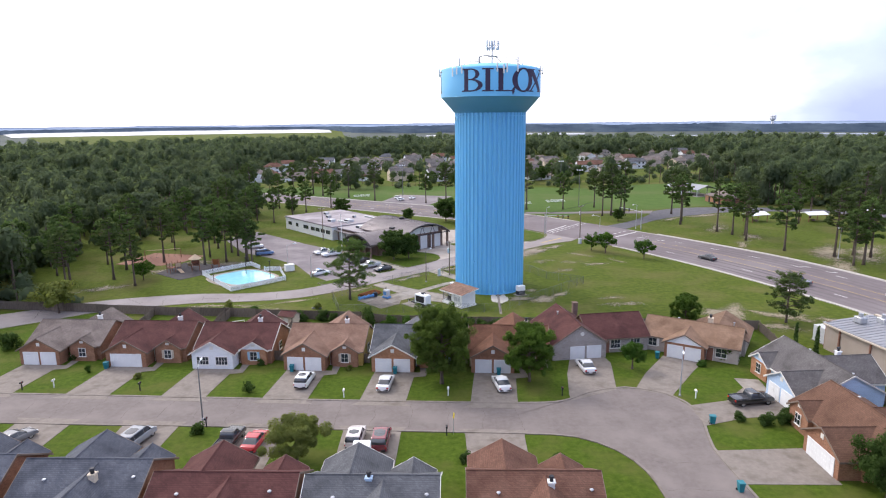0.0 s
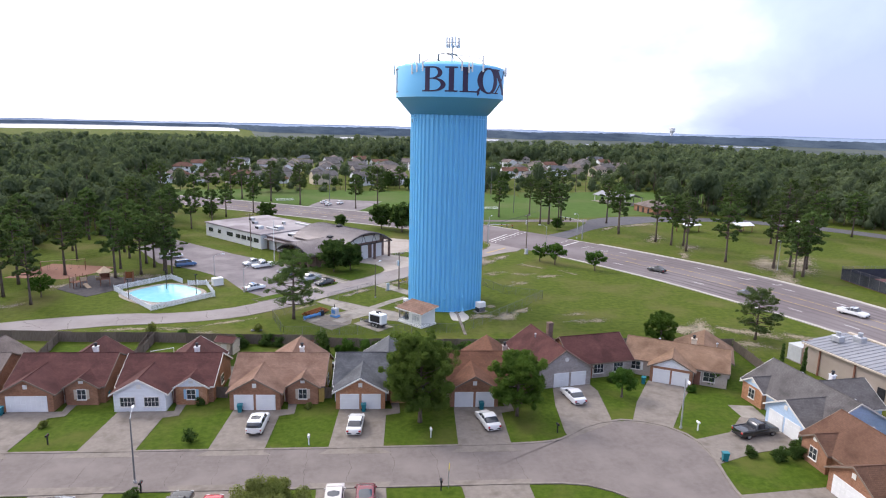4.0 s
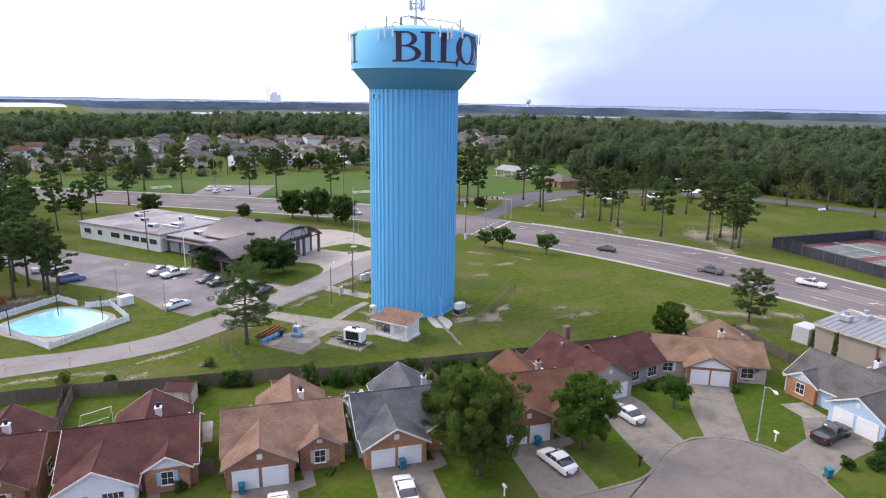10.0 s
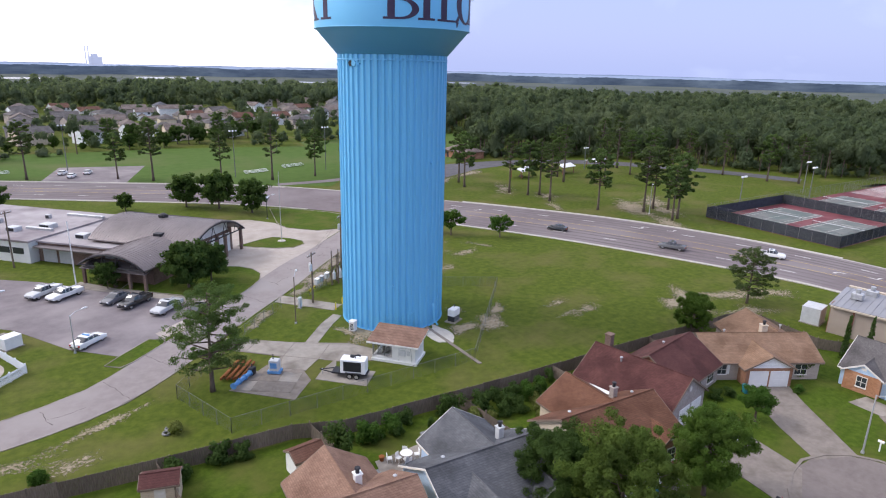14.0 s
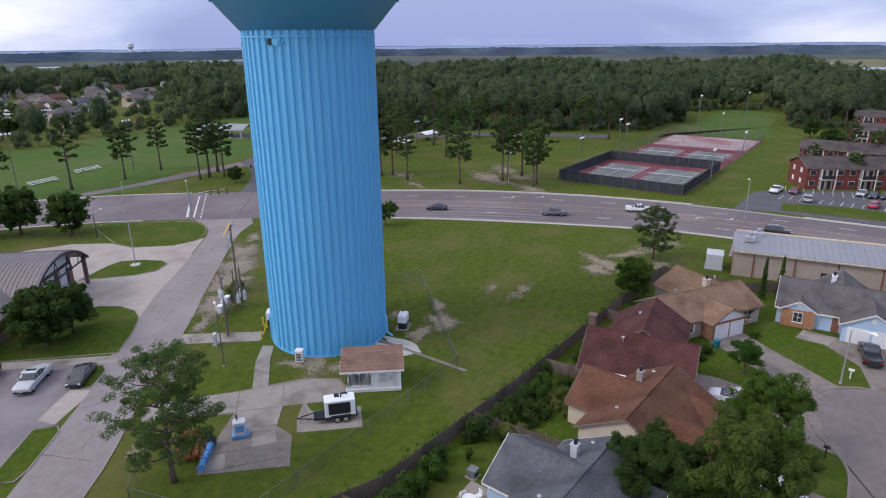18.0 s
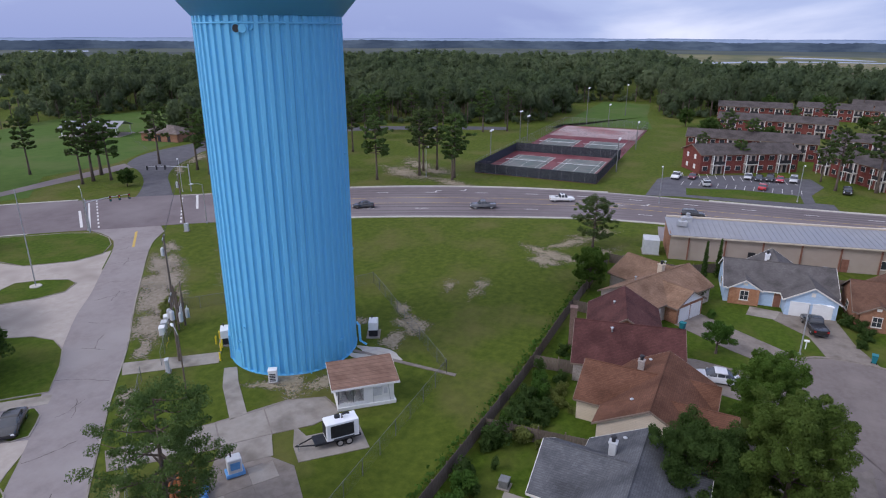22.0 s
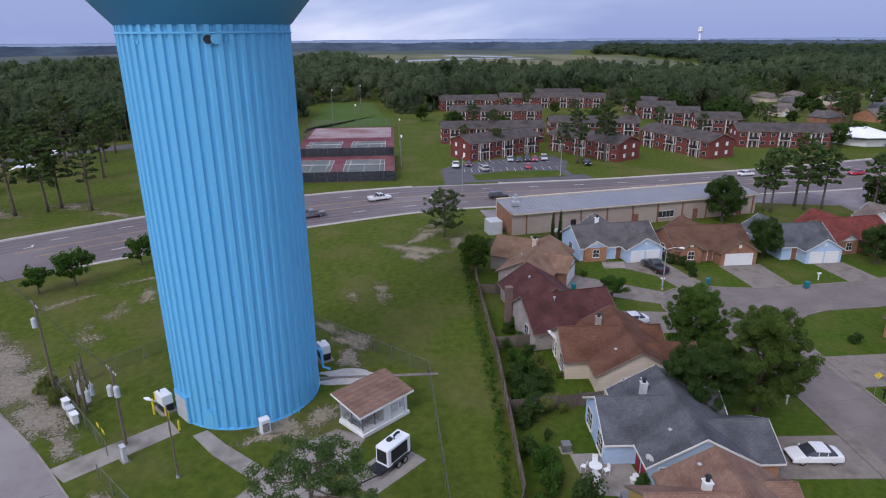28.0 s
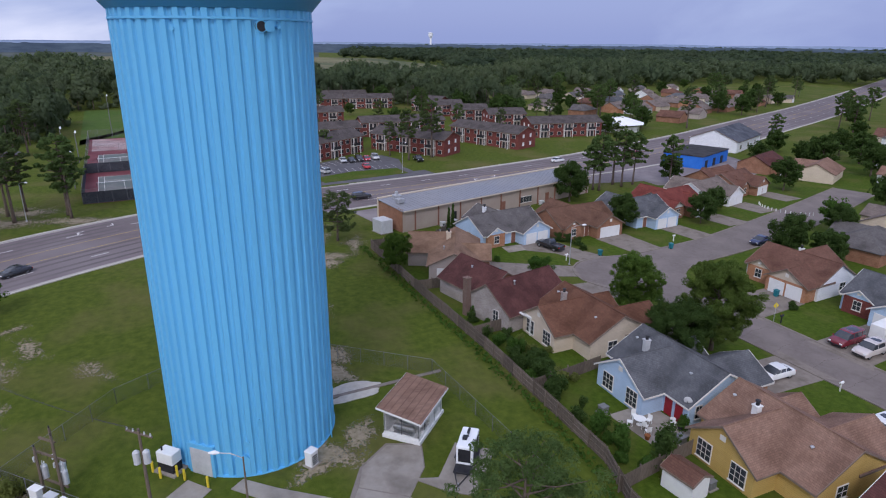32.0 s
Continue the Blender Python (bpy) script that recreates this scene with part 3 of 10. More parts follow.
def fragments(name, spots, material, label, seed, z=0.012):
    """Worn patches: spots (x, y, rx, ry, turn, density), each a low disc, barest in its middle."""
    v, f, w, rings, n = [], [], [], (0.0, 0.3, 0.55, 0.78, 1.0), 22
    for k, (cx, cy, rx, ry, rz, dens) in enumerate(spots):
        base, zz = len(v), z + 0.003 * k + 0.0011 * seed
        edge = blob(cx, cy, rx * 1.45, ry * 1.45, rz, n, 0.15, seed * 31 + k)
        top = min(1.0, 0.42 + 0.05 * dens)
        for q in rings:
            for x, y in edge:
                v.append((cx + (x - cx) * q, cy + (y - cy) * q, zz))
                w.append(top * (1 - q) ** 0.8)
        for r in range(len(rings) - 1):
            for i in range(n):
                a, b = base + r * n + i, base + r * n + (i + 1) % n
                f += [(a + n, b + n, b), (a + n, b, a)] if r else [(a + n, b + n, a)]
    me = tri_mesh(name, v, f, material)
    me.attributes.new("bare", "FLOAT", "POINT").data.foreach_set("value", np.array(w, np.float32))
    return tagged(new(name, me), label, "sand", "", "stuff")


def blob(cx, cy, rx, ry, rz=0.0, n=26, rough=0.16, seed=0):
    """An uneven round outline, for worn patches and lawns."""
    r = random.Random(seed)
    ph = [(r.uniform(0, math.tau), r.uniform(0.3, 1)) for _ in range(4)]
    out = []
    c, s = math.cos(radians(rz)), math.sin(radians(rz))
    for i in range(n):
        a = math.tau * i / n
        k = 1 + rough * sum(w * math.sin((j + 2) * a + p) for j, (p, w) in enumerate(ph))
        x, y = rx * k * math.cos(a), ry * k * math.sin(a)
        out.append((cx + c * x - s * y, cy + s * x + c * y))
    return out


# ---- trees ----
def leaf_cards(centres, sizes, rng, out=None, fold=True, thin=1.0):
    """Small leaf sprays round the given centres, lying roughly along the outward direction's skin: vertices and faces."""
    n = len(centres)
    d = rng.normal(size=(n, 3)) * 0.42
    d[:, 2] += 0.25
    if out is not None:
        d += out * 1.0
    d /= np.linalg.norm(d, axis=1)[:, None] + 1e-9
    u = np.cross(d, rng.normal(size=(n, 3)))
    u /= np.linalg.norm(u, axis=1)[:, None] + 1e-9
    w = np.cross(d, u) * thin
    s = sizes[:, None]
    j = lambda: rng.uniform(0.55, 1.2, (n, 1))
    i = np.arange(n)[:, None]
    if fold:
        v = np.stack([centres - u * s * j() - w * s * 0.35 * j(), centres + w * s * -0.6 * j() + d * s * 0.15, centres + u * s * j() - w * s * 0.2 * j(),
                      centres + u * s * 0.35 * j() + w * s * 0.75 * j() - d * s * 0.2, centres - u * s * 0.5 * j() + w * s * 0.65 * j()], 1).reshape(-1, 3)
        i = i * 5
        return v, np.concatenate([i + np.array([0, 1, 4]), i + np.array([1, 3, 4]), i + np.array([1, 2, 3])])
    v = np.stack([centres - u * s * j() - w * s * 0.3 * j(), centres + u * s * 0.3 * j() - w * s * 0.8 * j() - d * s * 0.2,
                  centres + u * s * j() + w * s * 0.3 * j(), centres - u * s * 0.3 * j() + w * s * 0.8 * j() - d * s * 0.2], 1).reshape(-1, 3)
    i = i * 4
    return v, np.concatenate([i + np.array([0, 1, 2]), i + np.array([0, 2, 3])])


def tri_mesh(name, v, f, material):
    me = bpy.data.meshes.new(name)
    me.vertices.add(len(v))
    me.vertices.foreach_set("co", np.asarray(v, np.float32).ravel())
    me.loops.add(len(f) * 3)
    me.loops.foreach_set("vertex_index", np.asarray(f, np.int32).ravel())
    me.polygons.add(len(f))
    me.polygons.foreach_set("loop_start", np.arange(0, len(f) * 3, 3, dtype=np.int32))
    me.update(calc_edges=True)
    me.materials.append(material)
    return me


def clumps_to_leaves(clumps, per, size, rng, fold=True, thin=1.0):
    """Clumps (x, y, z, rx, rz) filled with leaf sprays, denser near their skin."""
    c = np.array(clumps, float)
    k = np.repeat(np.arange(len(c)), per)
    d = rng.normal(size=(len(k), 3))
    d /= np.linalg.norm(d, axis=1)[:, None]
    r = rng.uniform(0.25, 1.0, len(k)) ** 0.5 * rng.uniform(0.85, 1.12, len(k))
    p = c[k, :3] + d * r[:, None] * c[k][:, [3, 3, 4]]
    return leaf_cards(p, rng.uniform(0.6, 1.35, len(k)) * size, rng, d, fold, thin)


def tree_meshes(kind, height, spread, seed, leaf, per=26, size=0.34, fold=True):
    """Trunk with limbs and a crown of leaf clumps, as two meshes."""
    rnd, rng = random.Random(seed), np.random.default_rng(seed)
    g, clumps = Geo(), []
    r0 = height * 0.016 + 0.07
    lean = (rnd.uniform(-0.03, 0.03) * height, rnd.uniform(-0.03, 0.03) * height)
    top = height * (0.97 if kind == "pine" else 0.72)
    at = lambda h: Vector((lean[0] * (max(0.0, h) / height) ** 1.5, lean[1] * (max(0.0, h) / height) ** 1.5, float(h)))
    g.tube([at(h) for h in np.linspace(-0.3, top, 9)], [r0 * (1.35 if h < 0.1 else 1) * (1 - 0.85 * max(0, h) / height) for h in np.linspace(-0.3, top, 9)], 8)
    if kind == "pine":
        base, n = height * (rnd.uniform(0.34, 0.44) if height > 13 else 0.20), 26 if height > 13 else 36
    elif kind == "small":
        base, n = height * 0.28, 10
    elif kind == "umbrella":
        base, n = height * 0.14, 38
    else:
        base, n = height * 0.17, 24
    for i in range(n):
        f = (i + rnd.random()) / n
        h = base + (top - base) * f
        a = i * 2.4 + rnd.uniform(-0.5, 0.5)
        if kind == "pine":
            reach = spread * (0.30 + 0.70 * math.sin(math.pi * (0.24 + 0.66 * f))) * rnd.uniform(0.5, 1.0)
            rise = reach * rnd.uniform(0.0, 0.40)
        else:
            reach = spread * math.sin(math.pi * (0.25 + 0.62 * f)) * rnd.uniform(0.65, 1.0)
            rise = reach * rnd.uniform(0.1, 0.6) + height * 0.10 * f
        p0 = at(h)
        p2 = p0 + Vector((math.cos(a) * reach, math.sin(a) * reach, rise))
        p1 = (p0 + p2) / 2 + Vector((0, 0, -0.08 * reach))
        rr = r0 * (0.48 if kind == "pine" else 0.36) * (1 - 0.5 * f)
        g.tube([p0, p1, p2], [rr, rr * 0.6, rr * 0.2], 5)
        for q, k in ((0.62, 0.8), (0.82, 1.0), (1.02, 0.9)) if kind == "pine" else ((0.6, 0.8), (0.78, 0.9), (0.92, 1.0), (1.04, 0.8)) if kind == "umbrella" else ((0.55, 0.8), (0.85, 1.0), (1.02, 0.8)):
            c = p0.lerp(p2, q)
            for _ in range(2):
                o = Vector((rnd.gauss(0, 1), rnd.gauss(0, 1), rnd.gauss(0, 0.5))) * spread * (0.10 if kind == "pine" else 0.14)
                rad = spread * rnd.uniform(*{"pine": (0.08, 0.17), "umbrella": (0.11, 0.21)}.get(kind, (0.18, 0.31))) * k
                clumps.append((c.x + o.x, c.y + o.y, c.z + o.z, rad, rad * (0.6 if kind == "pine" else 0.95)))
    for _ in range({"pine": 6, "umbrella": 24}.get(kind, 9)):
        c = at(top) + Vector((rnd.gauss(0, 0.24) * spread, rnd.gauss(0, 0.24) * spread, rnd.uniform(-0.05, 0.16 if kind != "pine" else 0.06) * height))
        rad = spread * rnd.uniform(0.2, 0.32) * {"pine": 0.5, "umbrella": 0.62}.get(kind, 1.0)
        clumps.append((c.x, c.y, c.z, rad, rad * 0.7))
    v, f = clumps_to_leaves(clumps, per, size * (1.5 if kind == "pine" and fold else 1.0), rng, fold, 0.45 if kind == "pine" and fold else 1.0)
    return g.mesh("trunk", BARK, True), tri_mesh("crown", v, f, LEAF[leaf])


TREES = {}


def tree(kind, x, y, scale=1.0, label="", rz=None, group=""):
    (name, cat, default), away = TREE_NAMES[kind], math.hypot(x - 5, y - 95)
    far = 2 if away > 220 else 1 if away > 78 else 0
    key = (kind, far)
    if key not in TREES:
        k_, h_, s_, seed, leaf, per, size = TREE_SPECS[kind][:7]
        TREES[key] = tree_meshes(k_, h_, s_, seed, leaf, (34, 8)[far - 1] if k_ == "pine" else (26, 9)[far - 1], s_ * ((0.066, 0.110)[far - 1] if k_ == "pine" else (0.085, 0.135)[far - 1]), False) if far else tree_meshes(*TREE_SPECS[kind])
    tr, cr = TREES[key]
    rz = (x * 37.7 + y * 91.3) % 360 if rz is None else rz
    t = thing(name, label or default, cat, x, y, rz, 0, group)
    t.scale = (scale, scale, scale)
    part("trunk", tr, None, t)
    part("crown", cr, None, t)
    return t


TREE_SPECS = {
    "pine_a": ("pine", 15.5, 3.6, 11, "pine", 26, 0.24),
    "pine_b": ("pine", 17.0, 3.2, 12, "pine", 26, 0.24),
    "pine_c": ("pine", 14.0, 4.0, 13, "pine_light", 26, 0.26),
    "big_pine": ("pine", 11.6, 4.9, 21, "pine_light", 140, 0.074),
    "lot_pine": ("pine", 9.2, 4.3, 22, "pine", 100, 0.08),
    "oak_a": ("oak", 8.0, 3.5, 31, "oak", 80, 0.22),
    "oak_b": ("oak", 10.5, 3.9, 32, "oak", 170, 0.15, False),
    "front_tree": ("umbrella", 12.6, 4.2, 33, "dome", 330, 0.085, False),
    "dark_oak": ("umbrella", 9.6, 4.6, 35, "oak", 330, 0.085, False),
    "maple": ("umbrella", 9.4, 3.4, 34, "mid", 200, 0.085, False),
    "small_a": ("small", 5.2, 2.6, 41, "fresh", 320, 0.085, False),
    "small_b": ("small", 3.6, 1.8, 42, "fresh", 160, 0.07, False),
    "olive_tree": ("small", 5.4, 3.3, 43, "olive", 620, 0.075, False),
}
TREE_NAMES = {
    "pine_a": ("pine_tree", "pine tree", "tall pine with a bare trunk and open crown"),
    "pine_b": ("pine_tree", "pine tree", "tall slim pine with a bare trunk and ragged crown"),
    "pine_c": ("pine_tree", "pine tree", "tall pine with a wide light green crown"),
    "big_pine": ("pine_tree", "pine tree", "wide airy pine standing beside the fenced yard"),
    "lot_pine": ("pine_tree", "pine tree", "squat pine with a flat layered crown on the grass"),
    "oak_a": ("broadleaf_tree", "tree", "dark green round-crowned tree beside the road"),
    "oak_b": ("broadleaf_tree", "tree", "dark green dense broadleaf tree"),
    "front_tree": ("broadleaf_tree", "tree", "large dense dark green tree on a front lawn"),
    "dark_oak": ("broadleaf_tree", "tree", "dense dark green oak beside the grey-roofed house"),
    "maple": ("broadleaf_tree", "tree", "bright green leafy tree on a front lawn"),
    "small_a": ("young_tree", "tree", "young bright green tree standing on grass"),
    "small_b": ("sapling", "tree", "small thin sapling on a lawn"),
    "olive_tree": ("broadleaf_tree", "tree", "olive green round tree on a front lawn"),
}


SHRUBS = {}


def shrub(x, y, r, h, leaf="oak", label="dense dark green shrub beside the house"):
    key = (leaf, round(h / r))
    if key not in SHRUBS:
        rng = np.random.default_rng(len(SHRUBS) + 5)
        cl = []
        for _ in range(16):
            a, q = rng.uniform(0, math.tau), rng.uniform(0, 0.62)
            cl.append((q * math.cos(a), q * math.sin(a), rng.uniform(0.22, 0.8) * (h / r), 0.38, 0.26 * (h / r)))
        SHRUBS[key] = tri_mesh("foliage", *clumps_to_leaves(cl, 95, 0.085, rng, False), LEAF[leaf])
    t = new("shrub", SHRUBS[key])
    t.matrix_basis = Matrix.LocRotScale((x, y, -0.05), Euler((0, 0, (x * 7 + y * 3) % 6)), (r, r, r))
    return tagged(t, label, "shrub")


# ---- houses ----
def window(parent, x, y, z, w, h, face, shutters=None, bars=(2, 2), material=None):
    """Framed window on a wall that faces -y (0), +x (90), +y (180) or -x (270) at its outer face."""
    wd = part("window", Geo().box(0, 0.02, 0, w + 0.16, 0.08, h + 0.16), material or TRIM, parent)
    wd.matrix_basis = pose(x, y, z - 0.08, 0, 0, face)
    part("pane", Geo().box(0, -0.028, 0.08, w, 0.03, h), PANE, wd)
    g = Geo()
    for i in range(1, bars[0]):
        g.box(-w / 2 + w * i / bars[0], -0.05, 0.08, 0.045, 0.02, h)
    for i in range(1, bars[1]):
        g.box(0, -0.05, 0.08 + h * i / bars[1] - 0.02, w, 0.02, 0.045)
    if g.v:
        part("glazing_bars", g, material or TRIM, wd)
    part("window_sill", Geo().box(0, -0.06, -0.05, w + 0.26, 0.16, 0.06), material or TRIM, wd)
    if shutters:
        for sx in (-1, 1):
            g = Geo().box(sx * (w / 2 + 0.27), -0.01, 0.06, 0.32, 0.05, h + 0.06)
            for k in range(5):
                g.box(sx * (w / 2 + 0.27), -0.045, 0.12 + k * h / 5, 0.24, 0.02, h / 5 - 0.05)
            part("shutter", g, shutters, wd)
    return wd


def garage_door(parent, x, y, w, face=0, h=2.1, material=None):
    d = part("garage_door", Geo().box(0, 0.0, 0, w, 0.08, h), material or DOOR_WHITE, parent, "white panelled garage door")
    d.matrix_basis = pose(x, y, 0.02, 0, 0, face)
    g = Geo()
    n = max(3, round(w / 0.62))
    for r in range(4):
        for k in range(n):
            g.box(-w / 2 + w * (k + 0.5) / n, -0.05, 0.05 + r * h / 4, w / n - 0.12, 0.025, h / 4 - 0.10)
    tagged(part("door_panel", g, material or DOOR_WHITE, d), kind="stuff")
    return d


def entry_door(parent, x, y, face=0, colour=None):
    d = part("door", Geo().box(0, 0, 0, 1.05, 0.08, 2.12), TRIM, parent)
    d.matrix_basis = pose(x, y, 0.05, 0, 0, face)
    part("door_leaf", Geo().box(0, -0.04, 0.0, 0.9, 0.05, 2.03), colour or PIC_RED, d)
    return d


def wing(h, x0, x1, y0, y1, axis, eave, pitch, wall, roof, gable=None, over=0.42, trim=None, hip=(0, 0), base=0.0, far=False):
    """One wing of a house: walls to the eaves and gables, a thick roof with overhang, fascia and rake boards. hip: slope of the roof's two ends."""
    trim = trim or EAVE
    half = ((y1 - y0) if axis == "x" else (x1 - x0)) / 2
    mid = ((y1 + y0) if axis == "x" else (x1 + x0)) / 2
    a0, a1 = (x0, x1) if axis == "x" else (y0, y1)
    ridge = eave + half * pitch
    kw = {"y": mid} if axis == "x" else {"x": mid}
    part("wall", Geo().sweep([(-half, base), (half, base), (half, eave), (-half, eave)], axis, a0, a1, **kw), wall, h)
    for end, k in ((a0, 0), (a1, 1)):
        if not hip[k]:
            s = 1 if k == 0 else -1
            part("gable_wall", Geo().sweep([(-half, eave), (half, eave), (0, ridge)], axis, end, end + s * 0.2, **kw), gable or wall, h)
    o, t = over, 0.12
    lo = eave - o * pitch
    up = t * math.hypot(1, pitch)
    e0, e1 = a0 - o * (1.0 if hip[0] else 0.65), a1 + o * (1.0 if hip[1] else 0.65)
    xy = (lambda u, a: (a, mid + u)) if axis == "x" else (lambda u, a: (mid + u, a))
    r0, r1 = e0 + (half + o) * (hip[0] and 1), e1 - (half + o) * (hip[1] and 1)
    if r0 > r1:
        r0 = r1 = (r0 + r1) / 2
    top = [(*xy(-half - o, e0), lo + up), (*xy(half + o, e0), lo + up), (*xy(half + o, e1), lo + up), (*xy(-half - o, e1), lo + up),
           (*xy(0, r0), ridge + up), (*xy(0, r1), ridge + up)]
    bot = [(p[0], p[1], p[2] - up) for p in top]
    fs = [(0, 3, 5, 4), (1, 4, 5, 2)] + ([(0, 4, 1)] if hip[0] else []) + ([(2, 5, 3)] if hip[1] else [])
    edge = [(1, 2, 8, 7), (3, 0, 6, 9)] + ([(0, 1, 7, 6)] if hip[0] else [(0, 4, 10, 6), (4, 1, 7, 10)]) + ([(2, 3, 9, 8)] if hip[1] else [(2, 5, 11, 8), (5, 3, 9, 11)])
    g = Geo().add(top + bot, fs + [tuple(i + 6 for i in f[::-1]) for f in fs] + edge)
    part("roof", g, roof, h)
    if far:
        return ridge
    part("ridge_cap", Geo().tube([(*xy(0, r0), ridge + up), (*xy(0, r1), ridge + up)], 0.07, 5) if r1 - r0 > 0.1 else Geo().box(*xy(0, r0), ridge + up - 0.05, 0.2, 0.2, 0.09), roof, h)
    g = Geo()
    for s in (-1, 1):
        p, q = xy(s * (half + o + 0.02), e0), xy(s * (half + o + 0.02), e1)
        cx, cy = (p[0] + q[0]) / 2, (p[1] + q[1]) / 2
        ln = e1 - e0
        g.box(cx, cy, lo - 0.10, ln if axis == "x" else 0.05, 0.05 if axis == "x" else ln, 0.19)
    tagged(part("fascia", g, trim, h), kind="stuff")
    for end, k in ((e0, 0), (e1, 1)):
        s = -1 if k == 0 else 1
        if hip[k]:
            p = xy(0, end + s * 0.02)
            part("fascia", Geo().box(p[0], p[1], lo - 0.10, 0.05 if axis == "x" else 2 * (half + o), 2 * (half + o) if axis == "x" else 0.05, 0.24), trim, h)
        else:
            prof = [(-half - o, lo - 0.06), (0, ridge - 0.06), (half + o, lo - 0.06), (half + o, lo + up + 0.01), (0, ridge + up + 0.01), (-half - o, lo + up + 0.01)]
            part("rake_board", Geo().sweep(prof, axis, end, end + s * 0.05, **kw), trim, h)
    return ridge


def chimney(h, x, y, z0, z1, material=None, w=0.75, cap=True):
    c = part("chimney", Geo().box(x, y, z0, w, w, z1 - z0), material or WHITE, h)
    part("chimney_crown", Geo().box(x, y, z1, w + 0.14, w + 0.14, 0.10), material or TRIM, c)
    if cap:
        part("flue", Geo().cyl(x, y, z1 + 0.1, z1 + 0.45, 0.17, n=10).cyl(x, y, z1 + 0.50, z1 + 0.62, 0.27, 0.20, n=10), DARK, c, "dark metal flue with a cap")
    return c


def roof_vents(h, spots):
    for x, y, z in spots:
        part("roof_vent", Geo().cyl(x, y, z - 0.3, z + 0.22, 0.09, n=8).cyl(x, y, z + 0.22, z + 0.30, 0.2, 0.12, n=8), STEEL, h)


def row_house(name, x, y, rz, roof, wall, garage_wall, gable, label, mirror=False, doors=2, side_wall=None, shut=None, chim=WHITE, rear=True,
              conv=False, main_w=11.8, gw=6.3, small=True, chim_at=None, trim=None):
    """A single-storey house of the row: main roof along the street, a garage gable and a small gable in front, a gable at the back.
    The origin is the front corner on the garage side; the front faces -y."""
    h = thing(name, label, "house", x, y, rz)
    m = -1 if mirror else 1
    X = lambda a, b: (a, b) if m > 0 else (-b, -a)
    R, trim = ROOF[roof], trim or (TRIM if garage_wall in (SIDING_BLUE, SIDING_WHITE) or side_wall is SIDING_BLUE else EAVE)
    wing(h, *X(0.0, main_w), 2.4, 11.4, "x", 2.55, 0.55, side_wall or wall, R, gable=side_wall or gable, trim=trim)
    wing(h, *X(0.35, 0.35 + gw), 0.0, 6.0, "y", 2.5, 0.56, garage_wall, R, gable=gable, trim=trim)
    if small:
        wing(h, *X(main_w - 4.5, main_w - 0.6), 1.75, 5.6, "y", 2.5, 0.60, wall, R, gable=gable, over=0.36, trim=trim)
    if rear:
        wing(h, *X(3.4, 10.4), 7.5, 14.2, "y", 2.55, 0.64, side_wall or wall, R, gable=side_wall or gable, trim=trim)
    gx = m * (0.35 + gw / 2)
    if conv:
        for s in (-1, 1):
            window(h, gx + s * 1.45, -0.05, 0.75, 1.7, 1.15, 0, bars=(4, 2))
    elif doors == 2:
        for s in (-1, 1):
            garage_door(h, gx + s * 1.38, -0.02, 2.45)
    else:
        garage_door(h, gx, -0.02, 4.9)
    part("gable_vent", Geo().box(gx, -0.04, 3.05, 0.5, 0.06, 0.55), TRIM, h)
    if small:
        sx = m * (main_w - 2.55)
        window(h, sx, 1.70, 0.85, 1.0, 1.25, 0, shutters=shut)
        part("gable_vent", Geo().box(sx, 1.72, 2.95, 0.55, 0.06, 0.35), TRIM, h)
    entry_door(h, m * (0.35 + gw + 0.65), 2.36, 0)
    window(h, m * main_w + 0.05 * m, 6.8, 0.9, 1.2, 1.1, 90 if m > 0 else 270)
    window(h, -0.05 * m, 8.2, 0.9, 1.2, 1.1, 270 if m > 0 else 90)
    if rear:
        for k in (4.9, 8.6):
            window(h, m * k, 14.25, 0.5, 1.5, 1.7, 180, bars=(3, 3))
        part("gable_vent", Geo().box(m * 6.9, 14.24, 3.4, 0.6, 0.06, 0.5), TRIM, h)
    if chim:
        c = chim_at or (7.9, 9.3)
        chimney(h, m * c[0], c[1], 3.2, 5.05, chim, 0.58)
    roof_vents(h, [(m * 2.6, 8.9, 3.95), (m * 10.9, 8.6, 4.1), (m * 5.6, 9.9, 3.45)])
    return h


